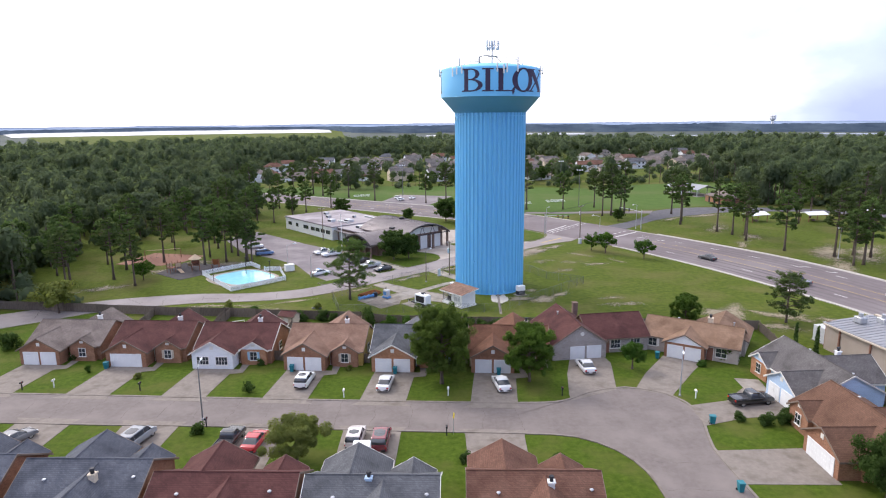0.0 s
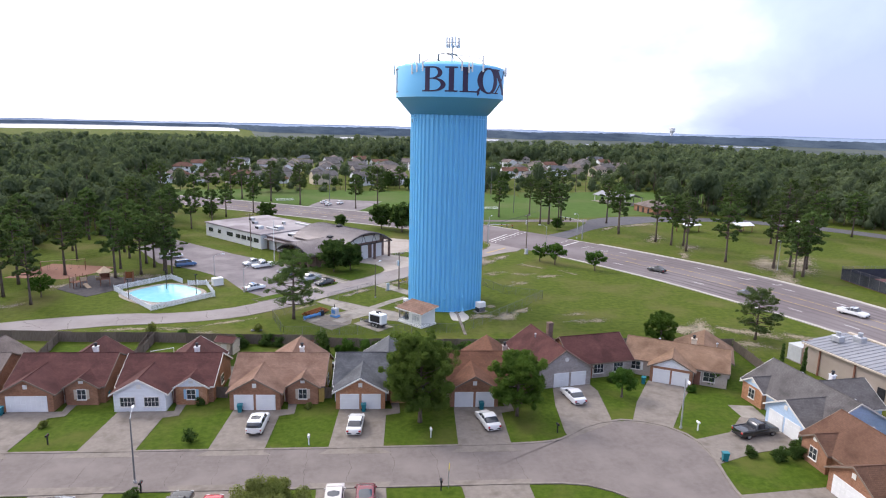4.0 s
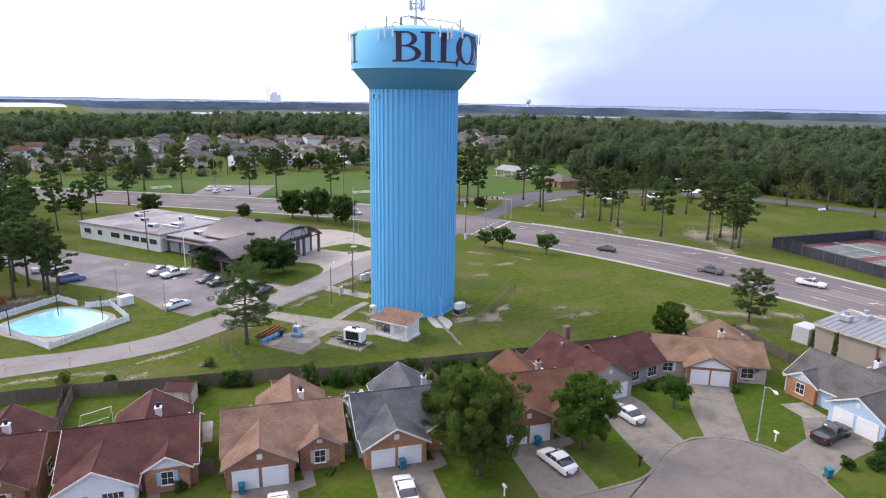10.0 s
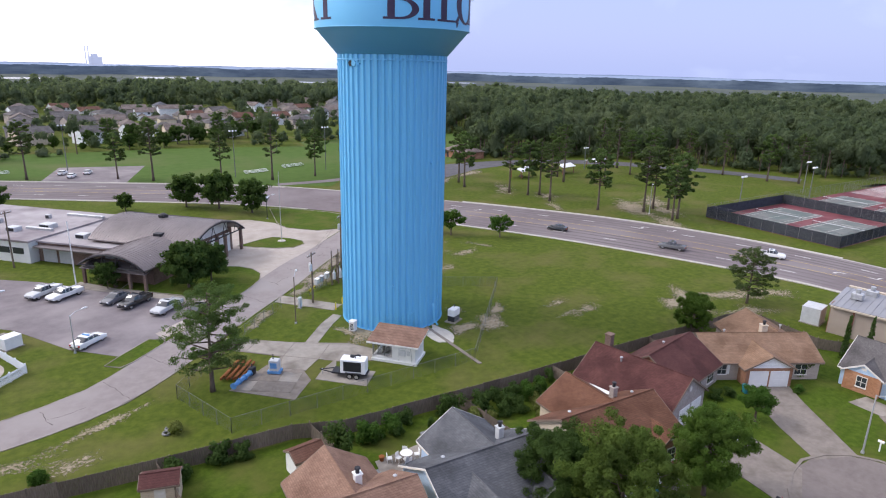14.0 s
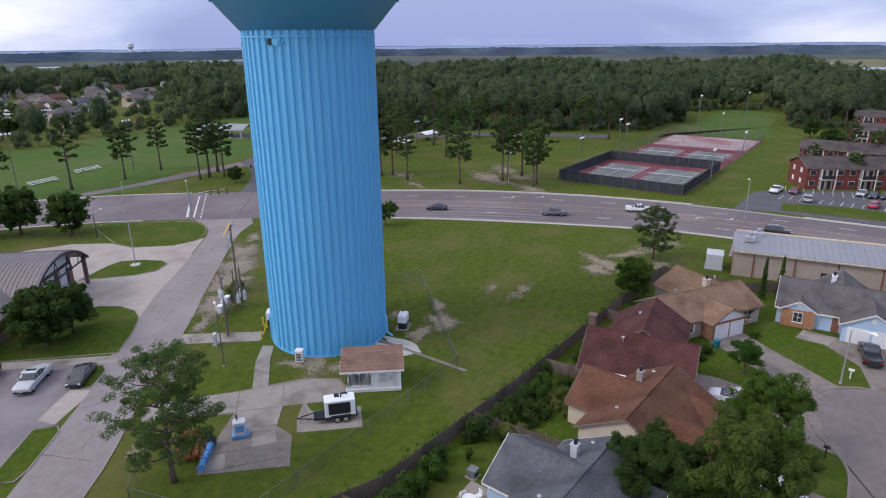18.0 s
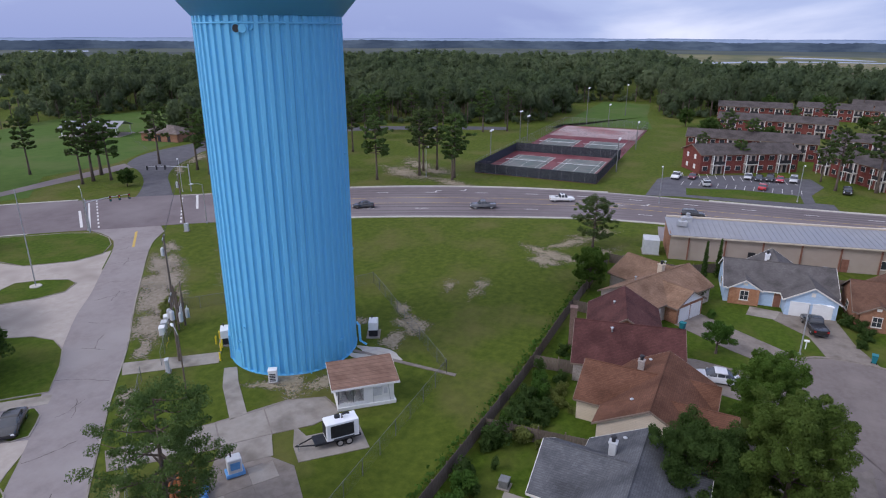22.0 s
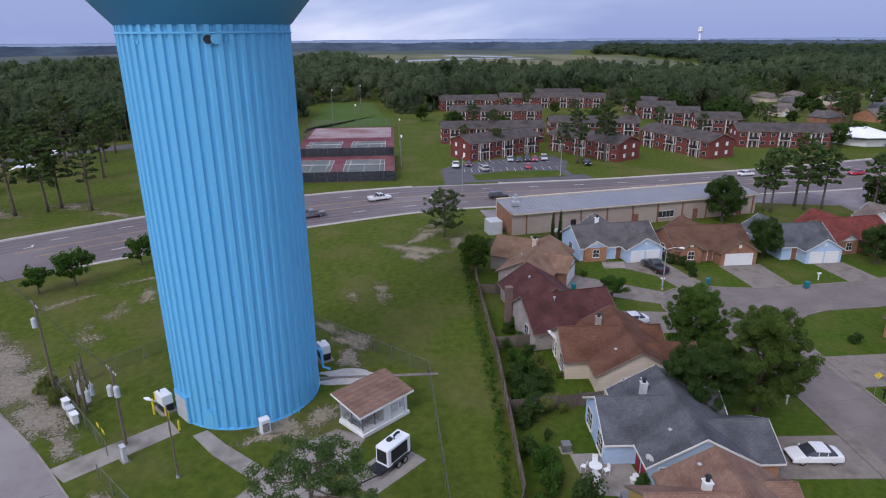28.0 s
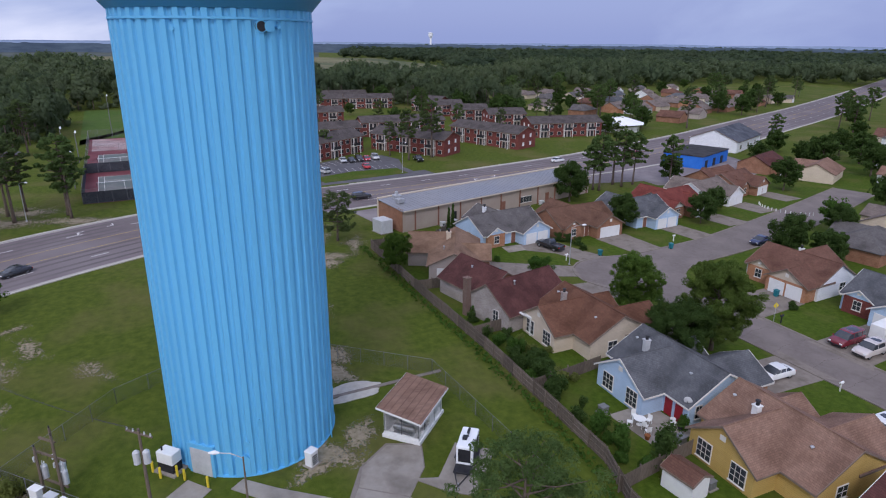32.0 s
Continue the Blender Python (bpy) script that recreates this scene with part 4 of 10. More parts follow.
# ---- vehicles ----
CAR_SHAPES = {
    # profile of the body (along, height), glass house (along, height), length, width, wheel places, wheel radius
    "sedan": ([(-2.35, 0.30), (-2.38, 0.62), (-2.25, 0.92), (-1.55, 0.98), (1.0, 0.95), (2.0, 0.82), (2.33, 0.66), (2.36, 0.32)],
              [(-1.78, 0.96), (-1.05, 1.44), (0.25, 1.47), (1.20, 0.94)], 1.78, (-1.42, 1.42), 0.32),
    "suv": ([(-2.3, 0.36), (-2.36, 0.70), (-2.30, 1.08), (1.05, 1.08), (2.05, 0.98), (2.30, 0.80), (2.34, 0.38)],
            [(-2.26, 1.06), (-2.05, 1.70), (0.35, 1.74), (1.15, 1.06)], 1.86, (-1.40, 1.42), 0.37),
    "van": ([(-2.45, 0.34), (-2.5, 0.7), (-2.46, 1.1), (1.3, 1.1), (2.2, 0.95), (2.45, 0.75), (2.48, 0.36)],
            [(-2.42, 1.08), (-2.25, 1.78), (0.6, 1.80), (1.55, 1.06)], 1.92, (-1.5, 1.52), 0.36),
    "pickup": ([(-2.85, 0.48), (-2.88, 0.80), (-2.85, 1.06), (-0.78, 1.06), (-0.70, 1.10), (1.20, 1.10), (2.45, 1.04), (2.75, 0.85), (2.78, 0.45)],
               [(-0.76, 1.08), (-0.55, 1.76), (0.55, 1.78), (1.28, 1.08)], 1.92, (-1.75, 1.80), 0.40),
}
CARS = {}


def body_shell(prof, width, top_in=0.0):
    """Rounded shell: a smoothed side profile repeated at seven widths that draw in towards the flanks."""
    prof = [tuple(p) for p in spline(prof, 0.28)]
    zs = [p[1] for p in prof]
    lo, hi = min(zs), max(zs)
    n, g = len(prof), Geo()
    cols = []
    for w, s, c in ((-1, 0.945, 0.90), (-0.95, 0.975, 0.965), (-0.75, 0.995, 1.0), (0, 1.015, 1.012), (0.75, 0.995, 1.0), (0.95, 0.975, 0.965), (1, 0.945, 0.90)):
        cols += [(float(a) * s, w * width / 2 * (1 - top_in * (z - lo) / (hi - lo + 1e-6)), float(lo + (z - lo) * c)) for a, z in prof]
    f = [(k * n + i, k * n + (i + 1) % n, (k + 1) * n + (i + 1) % n, (k + 1) * n + i) for k in range(6) for i in range(n)]
    return g.add(cols, f + [tuple(range(n)), tuple(range(7 * n - 1, 6 * n - 1, -1))])


def car(kind, x, y, rz, colour, rgb, label, z=0.0, category="car", bar=False):
    body, cabin, width, axles, rad = CAR_SHAPES[kind]
    t = thing({"sedan": "car", "suv": "car", "van": "van", "pickup": "pickup_truck"}[kind], label, category, x, y, rz, z)
    if kind not in CARS:
        glass = [(a * 0.985, b + (0.0 if i in (0, len(cabin) - 1) else -0.06)) for i, (a, b) in enumerate(cabin)]
        roofp = [(cabin[1][0] + 0.03, cabin[1][1] - 0.10), (cabin[1][0] + 0.10, cabin[1][1]), (cabin[2][0] - 0.06, cabin[2][1]), (cabin[2][0] + 0.08, cabin[2][1] - 0.10)]
        CARS[kind] = (body_shell(body, width).v, body_shell(body, width).f, body_shell(glass, width * 0.93, top_in=0.14).mesh("glass", PANE, "auto"),
                      body_shell(roofp, width * 0.86, top_in=0.04))
    v, f, glass, roof = CARS[kind]
    pt = paint(colour, rgb)
    g = Geo()
    g.add(v, f)
    part("body", g, pt, t, "", "auto")
    part("cabin_glass", glass, None, t, "dark tinted car windows")
    part("roof_panel", Geo().add(roof.v, roof.f), pt, t, "", "auto")
    for sx in (-1, 1):
        for a in (cabin[1][0] * 0.2 + cabin[2][0] * 0.8 + 0.1, cabin[1][0] * 0.75 + cabin[2][0] * 0.25):
            part("pillar", Geo().tube([(a, sx * width * 0.46, cabin[0][1]), (a - 0.05, sx * width * 0.405, cabin[1][1] - 0.05)], 0.035, 4), pt, t)
    if kind == "pickup":
        part("cargo_bed", Geo().box(-1.82, 0, 1.062, 1.9, 1.56, 0.012), DARK, t, "dark open cargo bed")
        for sy in (-1, 1):
            part("bed_rail", Geo().box(-1.82, sy * 0.86, 1.05, 2.05, 0.12, 0.10, 0, 0.03), pt, t)
    for a in axles:
        for sy in (-1, 1):
            w = part("wheel", WHEEL_TYRE, None, t)
            w.matrix_basis = pose(a, sy * (width / 2 - 0.13), rad, 90, 0, 0) @ Matrix.Diagonal((rad, rad, 1, 1))
            r = part("rim", WHEEL_RIM, None, w)
    front, back = body[-1][0], body[0][0]
    zf = body[-2][1] - 0.05
    for sy in (-1, 1):
        part("headlight", Geo().box(front - 0.07, sy * width * 0.36, zf - 0.08, 0.12, 0.34, 0.16, 0, 0.03), HEAD_LAMP, t)
        part("tail_light", Geo().box(back + 0.03, sy * width * 0.40, body[1][1] - 0.02, 0.10, 0.26, 0.20, 0, 0.02), RED_LAMP, t)
        part("mirror", Geo().box(cabin[-1][0] - 0.25, sy * (width / 2 + 0.06), cabin[0][1] - 0.02, 0.12, 0.18, 0.14, 0, 0.03), pt, t)
    part("bumper", Geo().box(front - 0.02, 0, 0.36, 0.10, width * 0.86, 0.20, 0, 0.03), DARK, t)
    part("bumper", Geo().box(back + 0.02, 0, 0.36, 0.10, width * 0.86, 0.20, 0, 0.03), DARK, t)
    if bar:
        part("light_bar", Geo().box(-0.35, 0, cabin[1][1] + 0.02, 0.28, 1.1, 0.12, 0, 0.03), BLUE_EQ, t)
    return t


def wheel_meshes():
    n = 16
    ring = [(1.0, -0.11), (0.96, 0.11), (0.68, 0.12), (0.68, -0.12)]
    v = [(r * math.cos(math.tau * i / n), r * math.sin(math.tau * i / n), h) for i in range(n) for r, h in ring]
    f = [(i * 4 + k, i * 4 + (k + 1) % 4, ((i + 1) % n) * 4 + (k + 1) % 4, ((i + 1) % n) * 4 + k) for i in range(n) for k in range(4)]
    return Geo().add(v, f).mesh("tyre", RUBBER), Geo().cyl(0, 0, -0.10, 0.10, 0.68, n=n).cyl(0, 0, -0.125, 0.125, 0.16, n=8).mesh("rim", RIM)


WHEEL_TYRE, WHEEL_RIM = wheel_meshes()


# ---- street things ----
def pole(name, label, x, y, h, r=0.13, material=None, category="pole"):
    t = thing(name, label, category, x, y)
    part("shaft", Geo().cyl(0, 0, -0.4, h, r, r * 0.62, n=10), material or WOOD_POLE, t)
    return t


def wheelie_bin(x, y, rz=0.0):
    b = thing("wheelie_bin", "teal plastic wheeled bin with a closed lid", "bin", x, y, rz)
    part("bin_body", Geo().add([(-0.22, -0.26, 0.06), (0.22, -0.26, 0.06), (0.22, 0.26, 0.06), (-0.22, 0.26, 0.06), (-0.30, -0.34, 1.0), (0.30, -0.34, 1.0), (0.30, 0.34, 1.0), (-0.30, 0.34, 1.0)],
                               [(3, 2, 1, 0), (4, 5, 6, 7), (0, 1, 5, 4), (1, 2, 6, 5), (2, 3, 7, 6), (3, 0, 4, 7)]), TEAL, b)
    part("lid", Geo().box(0, -0.02, 1.0, 0.66, 0.76, 0.09, 0, 0.03), TEAL, b)
    part("bin_handle", Geo().tube([(-0.24, 0.38, 0.98), (-0.24, 0.44, 1.0), (0.24, 0.44, 1.0), (0.24, 0.38, 0.98)], 0.02, 5), DARK, b)
    for s in (-1, 1):
        w = part("wheel", WHEEL_TYRE, None, b)
        w.matrix_basis = pose(s * 0.27, 0.28, 0.12, 0, 90, 0) @ Matrix.Diagonal((0.12, 0.12, 0.35, 1))
    return b


def mailbox(x, y, rz=0.0, pale=False):
    b = thing("mailbox", "white post mailbox by the kerb" if pale else "dark metal mailbox on a post by the kerb", "mailbox", x, y, rz)
    m = WHITE if pale else DARK
    part("post", Geo().box(0, 0, -0.3, 0.12, 0.12, 1.35), m, b)
    prof = [(0.13 * math.cos(a), 1.13 + 0.13 * math.sin(a)) for a in np.linspace(0, math.pi, 7)] + [(-0.13, 1.03), (0.13, 1.03)]
    part("box", Geo().sweep(prof, "y", -0.28, 0.28), m, b)
    part("flag", Geo().box(0.15, -0.1, 1.12, 0.02, 0.05, 0.22), RED_LAMP, b)
    return b


def cabinet(name, label, x, y, rz, sx, sy, sz, material, category="cabinet", roofm=None, slats=True):
    c = thing(name, label, category, x, y, rz)
    part("casing", Geo().box(0, 0, 0.08, sx, sy, sz - 0.08, 0, 0.04), material, c)
    part("plinth", Geo().box(0, 0, 0, sx + 0.3, sy + 0.3, 0.10), CONC, c)
    part("lid", Geo().box(0, 0, sz, sx + 0.08, sy + 0.08, 0.07, 0, 0.03), roofm or material, c)
    if slats:
        g = Geo()
        for k in range(5):
            g.box(0, -sy / 2 - 0.01, 0.25 + k * (sz - 0.5) / 5, sx * 0.7, 0.03, (sz - 0.5) / 9)
        part("louvre", g, DARK, c)
    return c


# ---- ground, roads and pavements ----
ground_ring = [(4700 * math.cos(math.tau * i / 96), 4700 * math.sin(math.tau * i / 96)) for i in range(96)]
g = Geo()
g.add([(x, y, 0.0) for x, y in ground_ring], [tuple(range(96))])
tagged(part("ground", g, GRASS), "flat grassy ground reaching out to the horizon", "ground", "", "structure")

HWY_S = spline([(-420, 446), (-250, 372), (-120, 308), (-52, 266), (-16, 242), (4.8, 227.7), (14, 220.6), (23, 212.3), (31.3, 202.5), (37, 194.5), (44.4, 185.3), (50, 177.2), (58.2, 163.6), (66.6, 147.8), (75.4, 127), (80.8, 111.5), (83, 99), (85, 70), (86.6, 40), (89, 0),
                (100, -52), (118, -109), (150, -210), (205, -360), (300, -600)], 5)
HWY_N = spline([(-408, 472), (-240, 398), (-116, 332), (-53, 295.5), (-5, 265.8), (14, 253.6), (24.9, 245.8), (35.5, 236.5), (45.2, 225.4), (56, 212.5), (65, 200), (76.4, 184), (91, 160), (100.4, 136), (104.8, 116), (106, 104), (107.6, 65), (110.5, 40), (116, 5),
                (130, -52), (149, -112), (182, -215), (238, -368), (330, -610)], 5)
strip("highway", HWY_S, HWY_N, 0.05, ASPHALT, "wide worn grey asphalt highway with painted lanes", "road")
GAP_S = [p for p in HWY_S if p[0] < 30], [p for p in HWY_S if 45 < p[0] and p[1] > -620]
for line in GAP_S:
    kerb(line, -1, w=0.55)
for line in ([p for p in HWY_N if p[0] < 52], [p for p in HWY_N if p[0] > 66 and p[1] > 104], [p for p in HWY_N if p[0] > 100 and p[1] < 94]):
    kerb(line, 1, w=0.55)


def lane_marks(n0, n1, share, dash, gap, w, material, name, label, z=0.058):
    """Painted line at a share of the highway's width, between two places along it."""
    n = 900
    a, b = resample(HWY_S, n), resample(HWY_N, n)
    mid = a + (b - a) * share
    d = np.r_[0, np.cumsum(np.linalg.norm(np.diff(mid, axis=0), axis=1))]
    g, s = Geo(), 0.0
    off_in, off_out = mid - 0, offset_line(mid, w)
    at = lambda line, q: (float(np.interp(q, d, line[:, 0])), float(np.interp(q, d, line[:, 1])))
    while s < d[-1] - dash:
        x, y = at(mid, s)
        if n0 <= s <= n1 and not (14 < x < 60 and 178 < y < 240):
            p = [at(off_in, s), at(off_in, s + dash), at(off_out, s + dash), at(off_out, s)]
            g.add([(*q, z) for q in p], [(0, 1, 2, 3)])
        s += dash + gap
    return tagged(part(name, g, material), label, "road marking", "", "structure")


GUTTER = mat("gutter_concrete", (0.34, 0.31, 0.285), (0.42, 0.385, 0.355), 0.8, 0.9, bump=0.2, bscale=10)
TRACK = mat("worn_wheel_track", (0.112, 0.094, 0.096), (0.148, 0.126, 0.127), 0.25, 0.9, big=(0.175, 0.150, 0.150), bigscale=0.04, bigrange=(0.42, 0.7))
lane_marks(200, 1200, 0.0, 5, 0.0, 0.75, GUTTER, "gutter", "pale concrete gutter along the highway", 0.054)
lane_marks(200, 1200, 0.968, 5, 0.0, 0.75, GUTTER, "gutter", "pale concrete gutter along the highway", 0.054)
for share in (0.085, 0.165, 0.275, 0.355, 0.635, 0.715, 0.80, 0.88):
    lane_marks(200, 1200, share, 5, 0.0, 0.85, TRACK, "wheel_track", "darker worn wheel track in a highway lane", 0.0545)
lane_marks(200, 1200, 0.235, 3, 9.0, 0.24, LINE, "road_line", "white dashed lane line of the highway")
lane_marks(200, 1200, 0.765, 3, 9.0, 0.24, LINE, "road_line", "white dashed lane line of the highway")
for share in (0.41, 0.58):
    lane_marks(200, 1200, share, 5, 0.0, 0.16, YELLOW_LINE, "road_line", "faded yellow turning-lane line of the highway")
# turn arrows in the middle lane
for k, (x, y, a) in enumerate(((90.6, 149.9, 118), (93.2, 143.7, -62), (94.7, 107.1, 98), (96.5, 101.2, -82), (97.6, 56, 92), (98.0, 49, -88), (62, 190, 128), (66, 184.5, -52))):
    ar = part("turn_arrow", Geo().add([(-1.3, -0.12, 0), (0.2, -0.12, 0), (0.2, 0.12, 0), (-1.3, 0.12, 0), (0.0, 0.12, 0), (0.2, 0.9, 0), (0.55, 0.9, 0), (0.75, 1.5, 0), (-0.15, 0.9, 0)], [(0, 1, 2, 3), (4, 2, 6, 5), (8, 6, 7)]), LINE)
    ar.matrix_basis = pose(x, y, 0.0595, 0, 0, a)
    tagged(ar, "white painted turn arrow", "road marking", "", "structure")

# side street past the tower
SIDE_L = spline([(-150, 88), (-112, 101), (-92, 111), (-73, 122.8), (-61.5, 126.8), (-51.7, 128.7), (-45.4, 128.6), (-38.8, 129.2), (-31.8, 131.6), (-25.8, 136.3), (-20.4, 141.3), (-15.3, 145.7), (-8.6, 153.0), (-2.8, 158.3), (5.6, 166.3), (11.4, 170.8), (19.7, 178.2), (27.8, 185.4), (32.0, 190.6), (33.6, 196), (33.6, 202)], 3)
SIDE_R = spline([(-146, 78), (-106, 92.5), (-84, 104), (-66, 117.4), (-55.0, 120.9), (-50.2, 122.0), (-44.5, 122.5), (-38.3, 123.2), (-31.6, 124.8), (-27.6, 126.6), (-21.8, 131.0), (-16.6, 135.9), (-6.9, 145.0), (1.6, 152.4), (10.8, 161.5), (21.1, 171.2), (29.1, 178.6), (34.2, 182.6), (39.3, 185.4), (43, 191)], 3)
strip("side_street", SIDE_L, SIDE_R, 0.04, SIDE_STREET, "pale cracked asphalt side street curving past the tower", "road")
edge = [p for p in SIDE_L if -8 < p[0] < 20]
strip("apron_edge", offset_line(edge, 4.0), edge, 0.022, APRON, "pinkish concrete apron edge joining the side street", "pavement", thick=0.1)
kerb([p for p in SIDE_R if p[0] < 40], -1, h=0.06, w=0.16, material=CONC)
kerb([p for p in SIDE_L if p[0] < -30], 1, h=0.06, w=0.16, material=CONC)
g = Geo()
for dx in (0, 0.3):
    g.add([(29.6 + dx, 182.9, 0.052), (29.8 + dx, 182.8, 0.052), (36.8 + dx, 189.8, 0.052), (36.6 + dx, 189.9, 0.052)], [(0, 1, 2, 3)])
tagged(part("road_line", g, YELLOW_LINE), "double yellow line on the side street", "road marking", "", "structure")
# stop lines and crossing bars at the junction
for name, label, (ax, ay), (bx, by), w, dash in (("crossing_marks", "white broken crossing marks at the junction", (35.7, 198.4), (51.2, 218.0), 0.30, 1.5), ("stop_line", "white stop line across the highway lanes", (34.9, 199.8), (48.1, 216.6), 0.34, 0.0),
                                                 ("stop_line", "white stop line across the highway lanes", (34.6, 201.6), (43.0, 212.9), 0.5, 0.0), ("crossing_marks", "white broken crossing marks at the junction", (44.9, 186.4), (60.6, 201.5), 0.30, 1.5),
                                                 ("stop_line", "white stop line across the highway lanes", (54.4, 191.0), (63.7, 199.8), 0.5, 0.0)):
    a, b, g = Vector((ax, ay)), Vector((bx, by)), Geo()
    L, u = (b - a).length, (b - a).normalized()
    v, q = Vector((-u.y, u.x)) * w, 0.0
    while q < L - 0.2:
        e = min(L, q + dash) if dash else L
        g.add([(*(a + u * q), 0.06), (*(a + u * e), 0.06), (*(a + u * e + v), 0.06), (*(a + u * q + v), 0.06)], [(0, 1, 2, 3)])
        q = e + dash * 0.9 if dash else L
    tagged(part(name, g, LINE), label, "road marking", "", "structure")

# church road across the highway
strip("park_road", spline([(46, 208), (55, 211), (66, 220), (74, 229), (80, 238), (84, 246), (98, 254), (118, 255), (140, 251), (162, 240), (180, 221), (193, 196), (203, 168)], 3),
      spline([(56, 198), (62, 206), (69, 214), (76, 222), (82, 227), (88, 231), (100, 236.5), (111, 241), (138, 242), (155, 232), (172, 214), (185, 191), (195, 165)], 3), 0.035,
      DARK_ASPHALT, "dark asphalt park road beyond the highway", "road")
strip("park_drive", spline([(84, 247), (75, 246.5), (62, 246.5), (46, 245), (33, 246)], 4), spline([(81, 240), (73, 240.5), (58, 241), (44, 241), (32, 242)], 4), 0.03, ASPHALT, "narrow worn asphalt drive beside the playing field", "road")
fragments("sand_verge", [(99, 233.5, 11, 2.2, 22, 8), (84, 226, 6, 1.6, 45, 8)], SAND_SPOTS, "pale sandy road verge", 8, 0.02)

# residential street and its round end
ST_N = spline([(-190, 86.0), (-120, 82.2), (-53, 78.3), (-31, 77.0), (-10, 75.8), (11, 74.9), (17, 75.6), (20.5, 78.0), (26, 79.6), (31.0, 77.4), (33.0, 73.0), (32.4, 68.5), (31.3, 63.5), (31.5, 56), (32.0, 46), (34, 34), (37, 18), (41, 0), (46, -22)], 2)
ST_S = spline([(-190, 78.0), (-120, 74.2), (-50, 70.2), (-29, 69.3), (-9, 68.1), (4, 67.4), (11, 67.0), (16.5, 66.2), (20.6, 63.0), (22.6, 58.6), (23.0, 54), (23.4, 46), (24.8, 32), (27.5, 16), (31.5, -2), (37, -24)], 2)
strip("street", ST_N, ST_S, 0.04, STREET, "pale concrete residential street with stains and cracks", "road")
kerb(ST_N, 1, "stained concrete kerb of the residential street", 0.10, material=DRIVE)
kerb(ST_S, -1, "stained concrete kerb of the residential street", 0.10, material=DRIVE)


def cracks(name, lines, seed, label, z, w=0.05):
    """Thin jagged dark seams along roads and pads."""
    r, g = random.Random(seed), Geo()
    for (x0, y0), (x1, y1) in lines:
        L = math.hypot(x1 - x0, y1 - y0)
        n = max(3, int(L / 0.6))
        nx, ny = -(y1 - y0) / L, (x1 - x0) / L
        off, pts = 0.0, []
        for i in range(n + 1):
            off = off * 0.8 + r.gauss(0, 0.12)
            pts.append((x0 + (x1 - x0) * i / n + nx * off, y0 + (y1 - y0) * i / n + ny * off))
        for i in range(n):
            ww = w * r.uniform(0.4, 1.3)
            (ax, ay), (bx, by) = pts[i], pts[i + 1]
            g.add([(ax - nx * ww, ay - ny * ww, z), (bx - nx * ww, by - ny * ww, z), (bx + nx * ww, by + ny * ww, z), (ax + nx * ww, ay + ny * ww, z)], [(0, 1, 2, 3)])
    return tagged(part(name, g, TAR), label, "crack", "", "stuff")


TAR = mat("crack_dirt", (0.075, 0.062, 0.055), (0.13, 0.11, 0.10), 2.0, 0.95)
rc = random.Random(9)
seams = []
a_, b_ = resample(SIDE_L, 60), resample(SIDE_R, 60)
for k in range(8, 58, 2):
    q0, q1 = rc.uniform(0, 0.3), rc.uniform(0.6, 1.0)
    j = min(59, k + rc.choice((0, 0, 1)))
    seams.append((tuple(a_[k] + (b_[k] - a_[k]) * q0), tuple(a_[j] + (b_[j] - a_[j]) * q1)))
    if k % 4 == 0:
        seams.append((tuple(a_[k] * 0.5 + b_[k] * 0.5), tuple(a_[k + 1] * 0.45 + b_[k + 1] * 0.55)))
cracks("road_cracks", seams, 1, "dark cracks across the side street", 0.046, 0.035)
seams = []
for x in np.arange(-100, 12, 4.6):
    yc = 72.0 - 0.062 * x
    seams.append(((x, yc - 3.9), (x + rc.uniform(-0.3, 0.3), yc + 3.9)))
for y in np.arange(-10, 62, 5):
    seams.append(((31.9 + max(0, 40 - y) * 0.12, y), (23.2 + max(0, 40 - y) * 0.10, y + 0.4)))
cracks("street_joints", seams, 2, "dirty joints and cracks in the concrete street", 0.046, 0.018)


# ---- water tower ----
TX, TY, TR, TH = 10.75, 134.2, 7.38, 38.0
tower = thing("water_tower", "tall fluted bright blue steel water tower on a mown lot", "water tower", TX, TY)


def lathe(profile, n, squash=None):
    """Round body from (radius, height) pairs; squash(angle, radius) changes the radius for flutes."""
    v = [((r if squash is None else squash(math.tau * i / n, r)) * math.cos(math.tau * i / n), (r if squash is None else squash(math.tau * i / n, r)) * math.sin(math.tau * i / n), z)
         for r, z in profile for i in range(n)]
    f = [(k * n + i, k * n + (i + 1) % n, (k + 1) * n + (i + 1) % n, (k + 1) * n + i) for k in range(len(profile) - 1) for i in range(n)]
    return Geo().add(v, f)


FLUTES = 50


def flute(a, r):
    # flat panels that step out at folded ribs
    u = (a * FLUTES / math.tau + 0.21) % 1.0
    k = 1.0 if u < 0.42 else 1 - (u - 0.42) / 0.12 if u < 0.54 else 0.0 if u < 0.88 else (u - 0.88) / 0.12
    return r - 0.09 + 0.24 * k


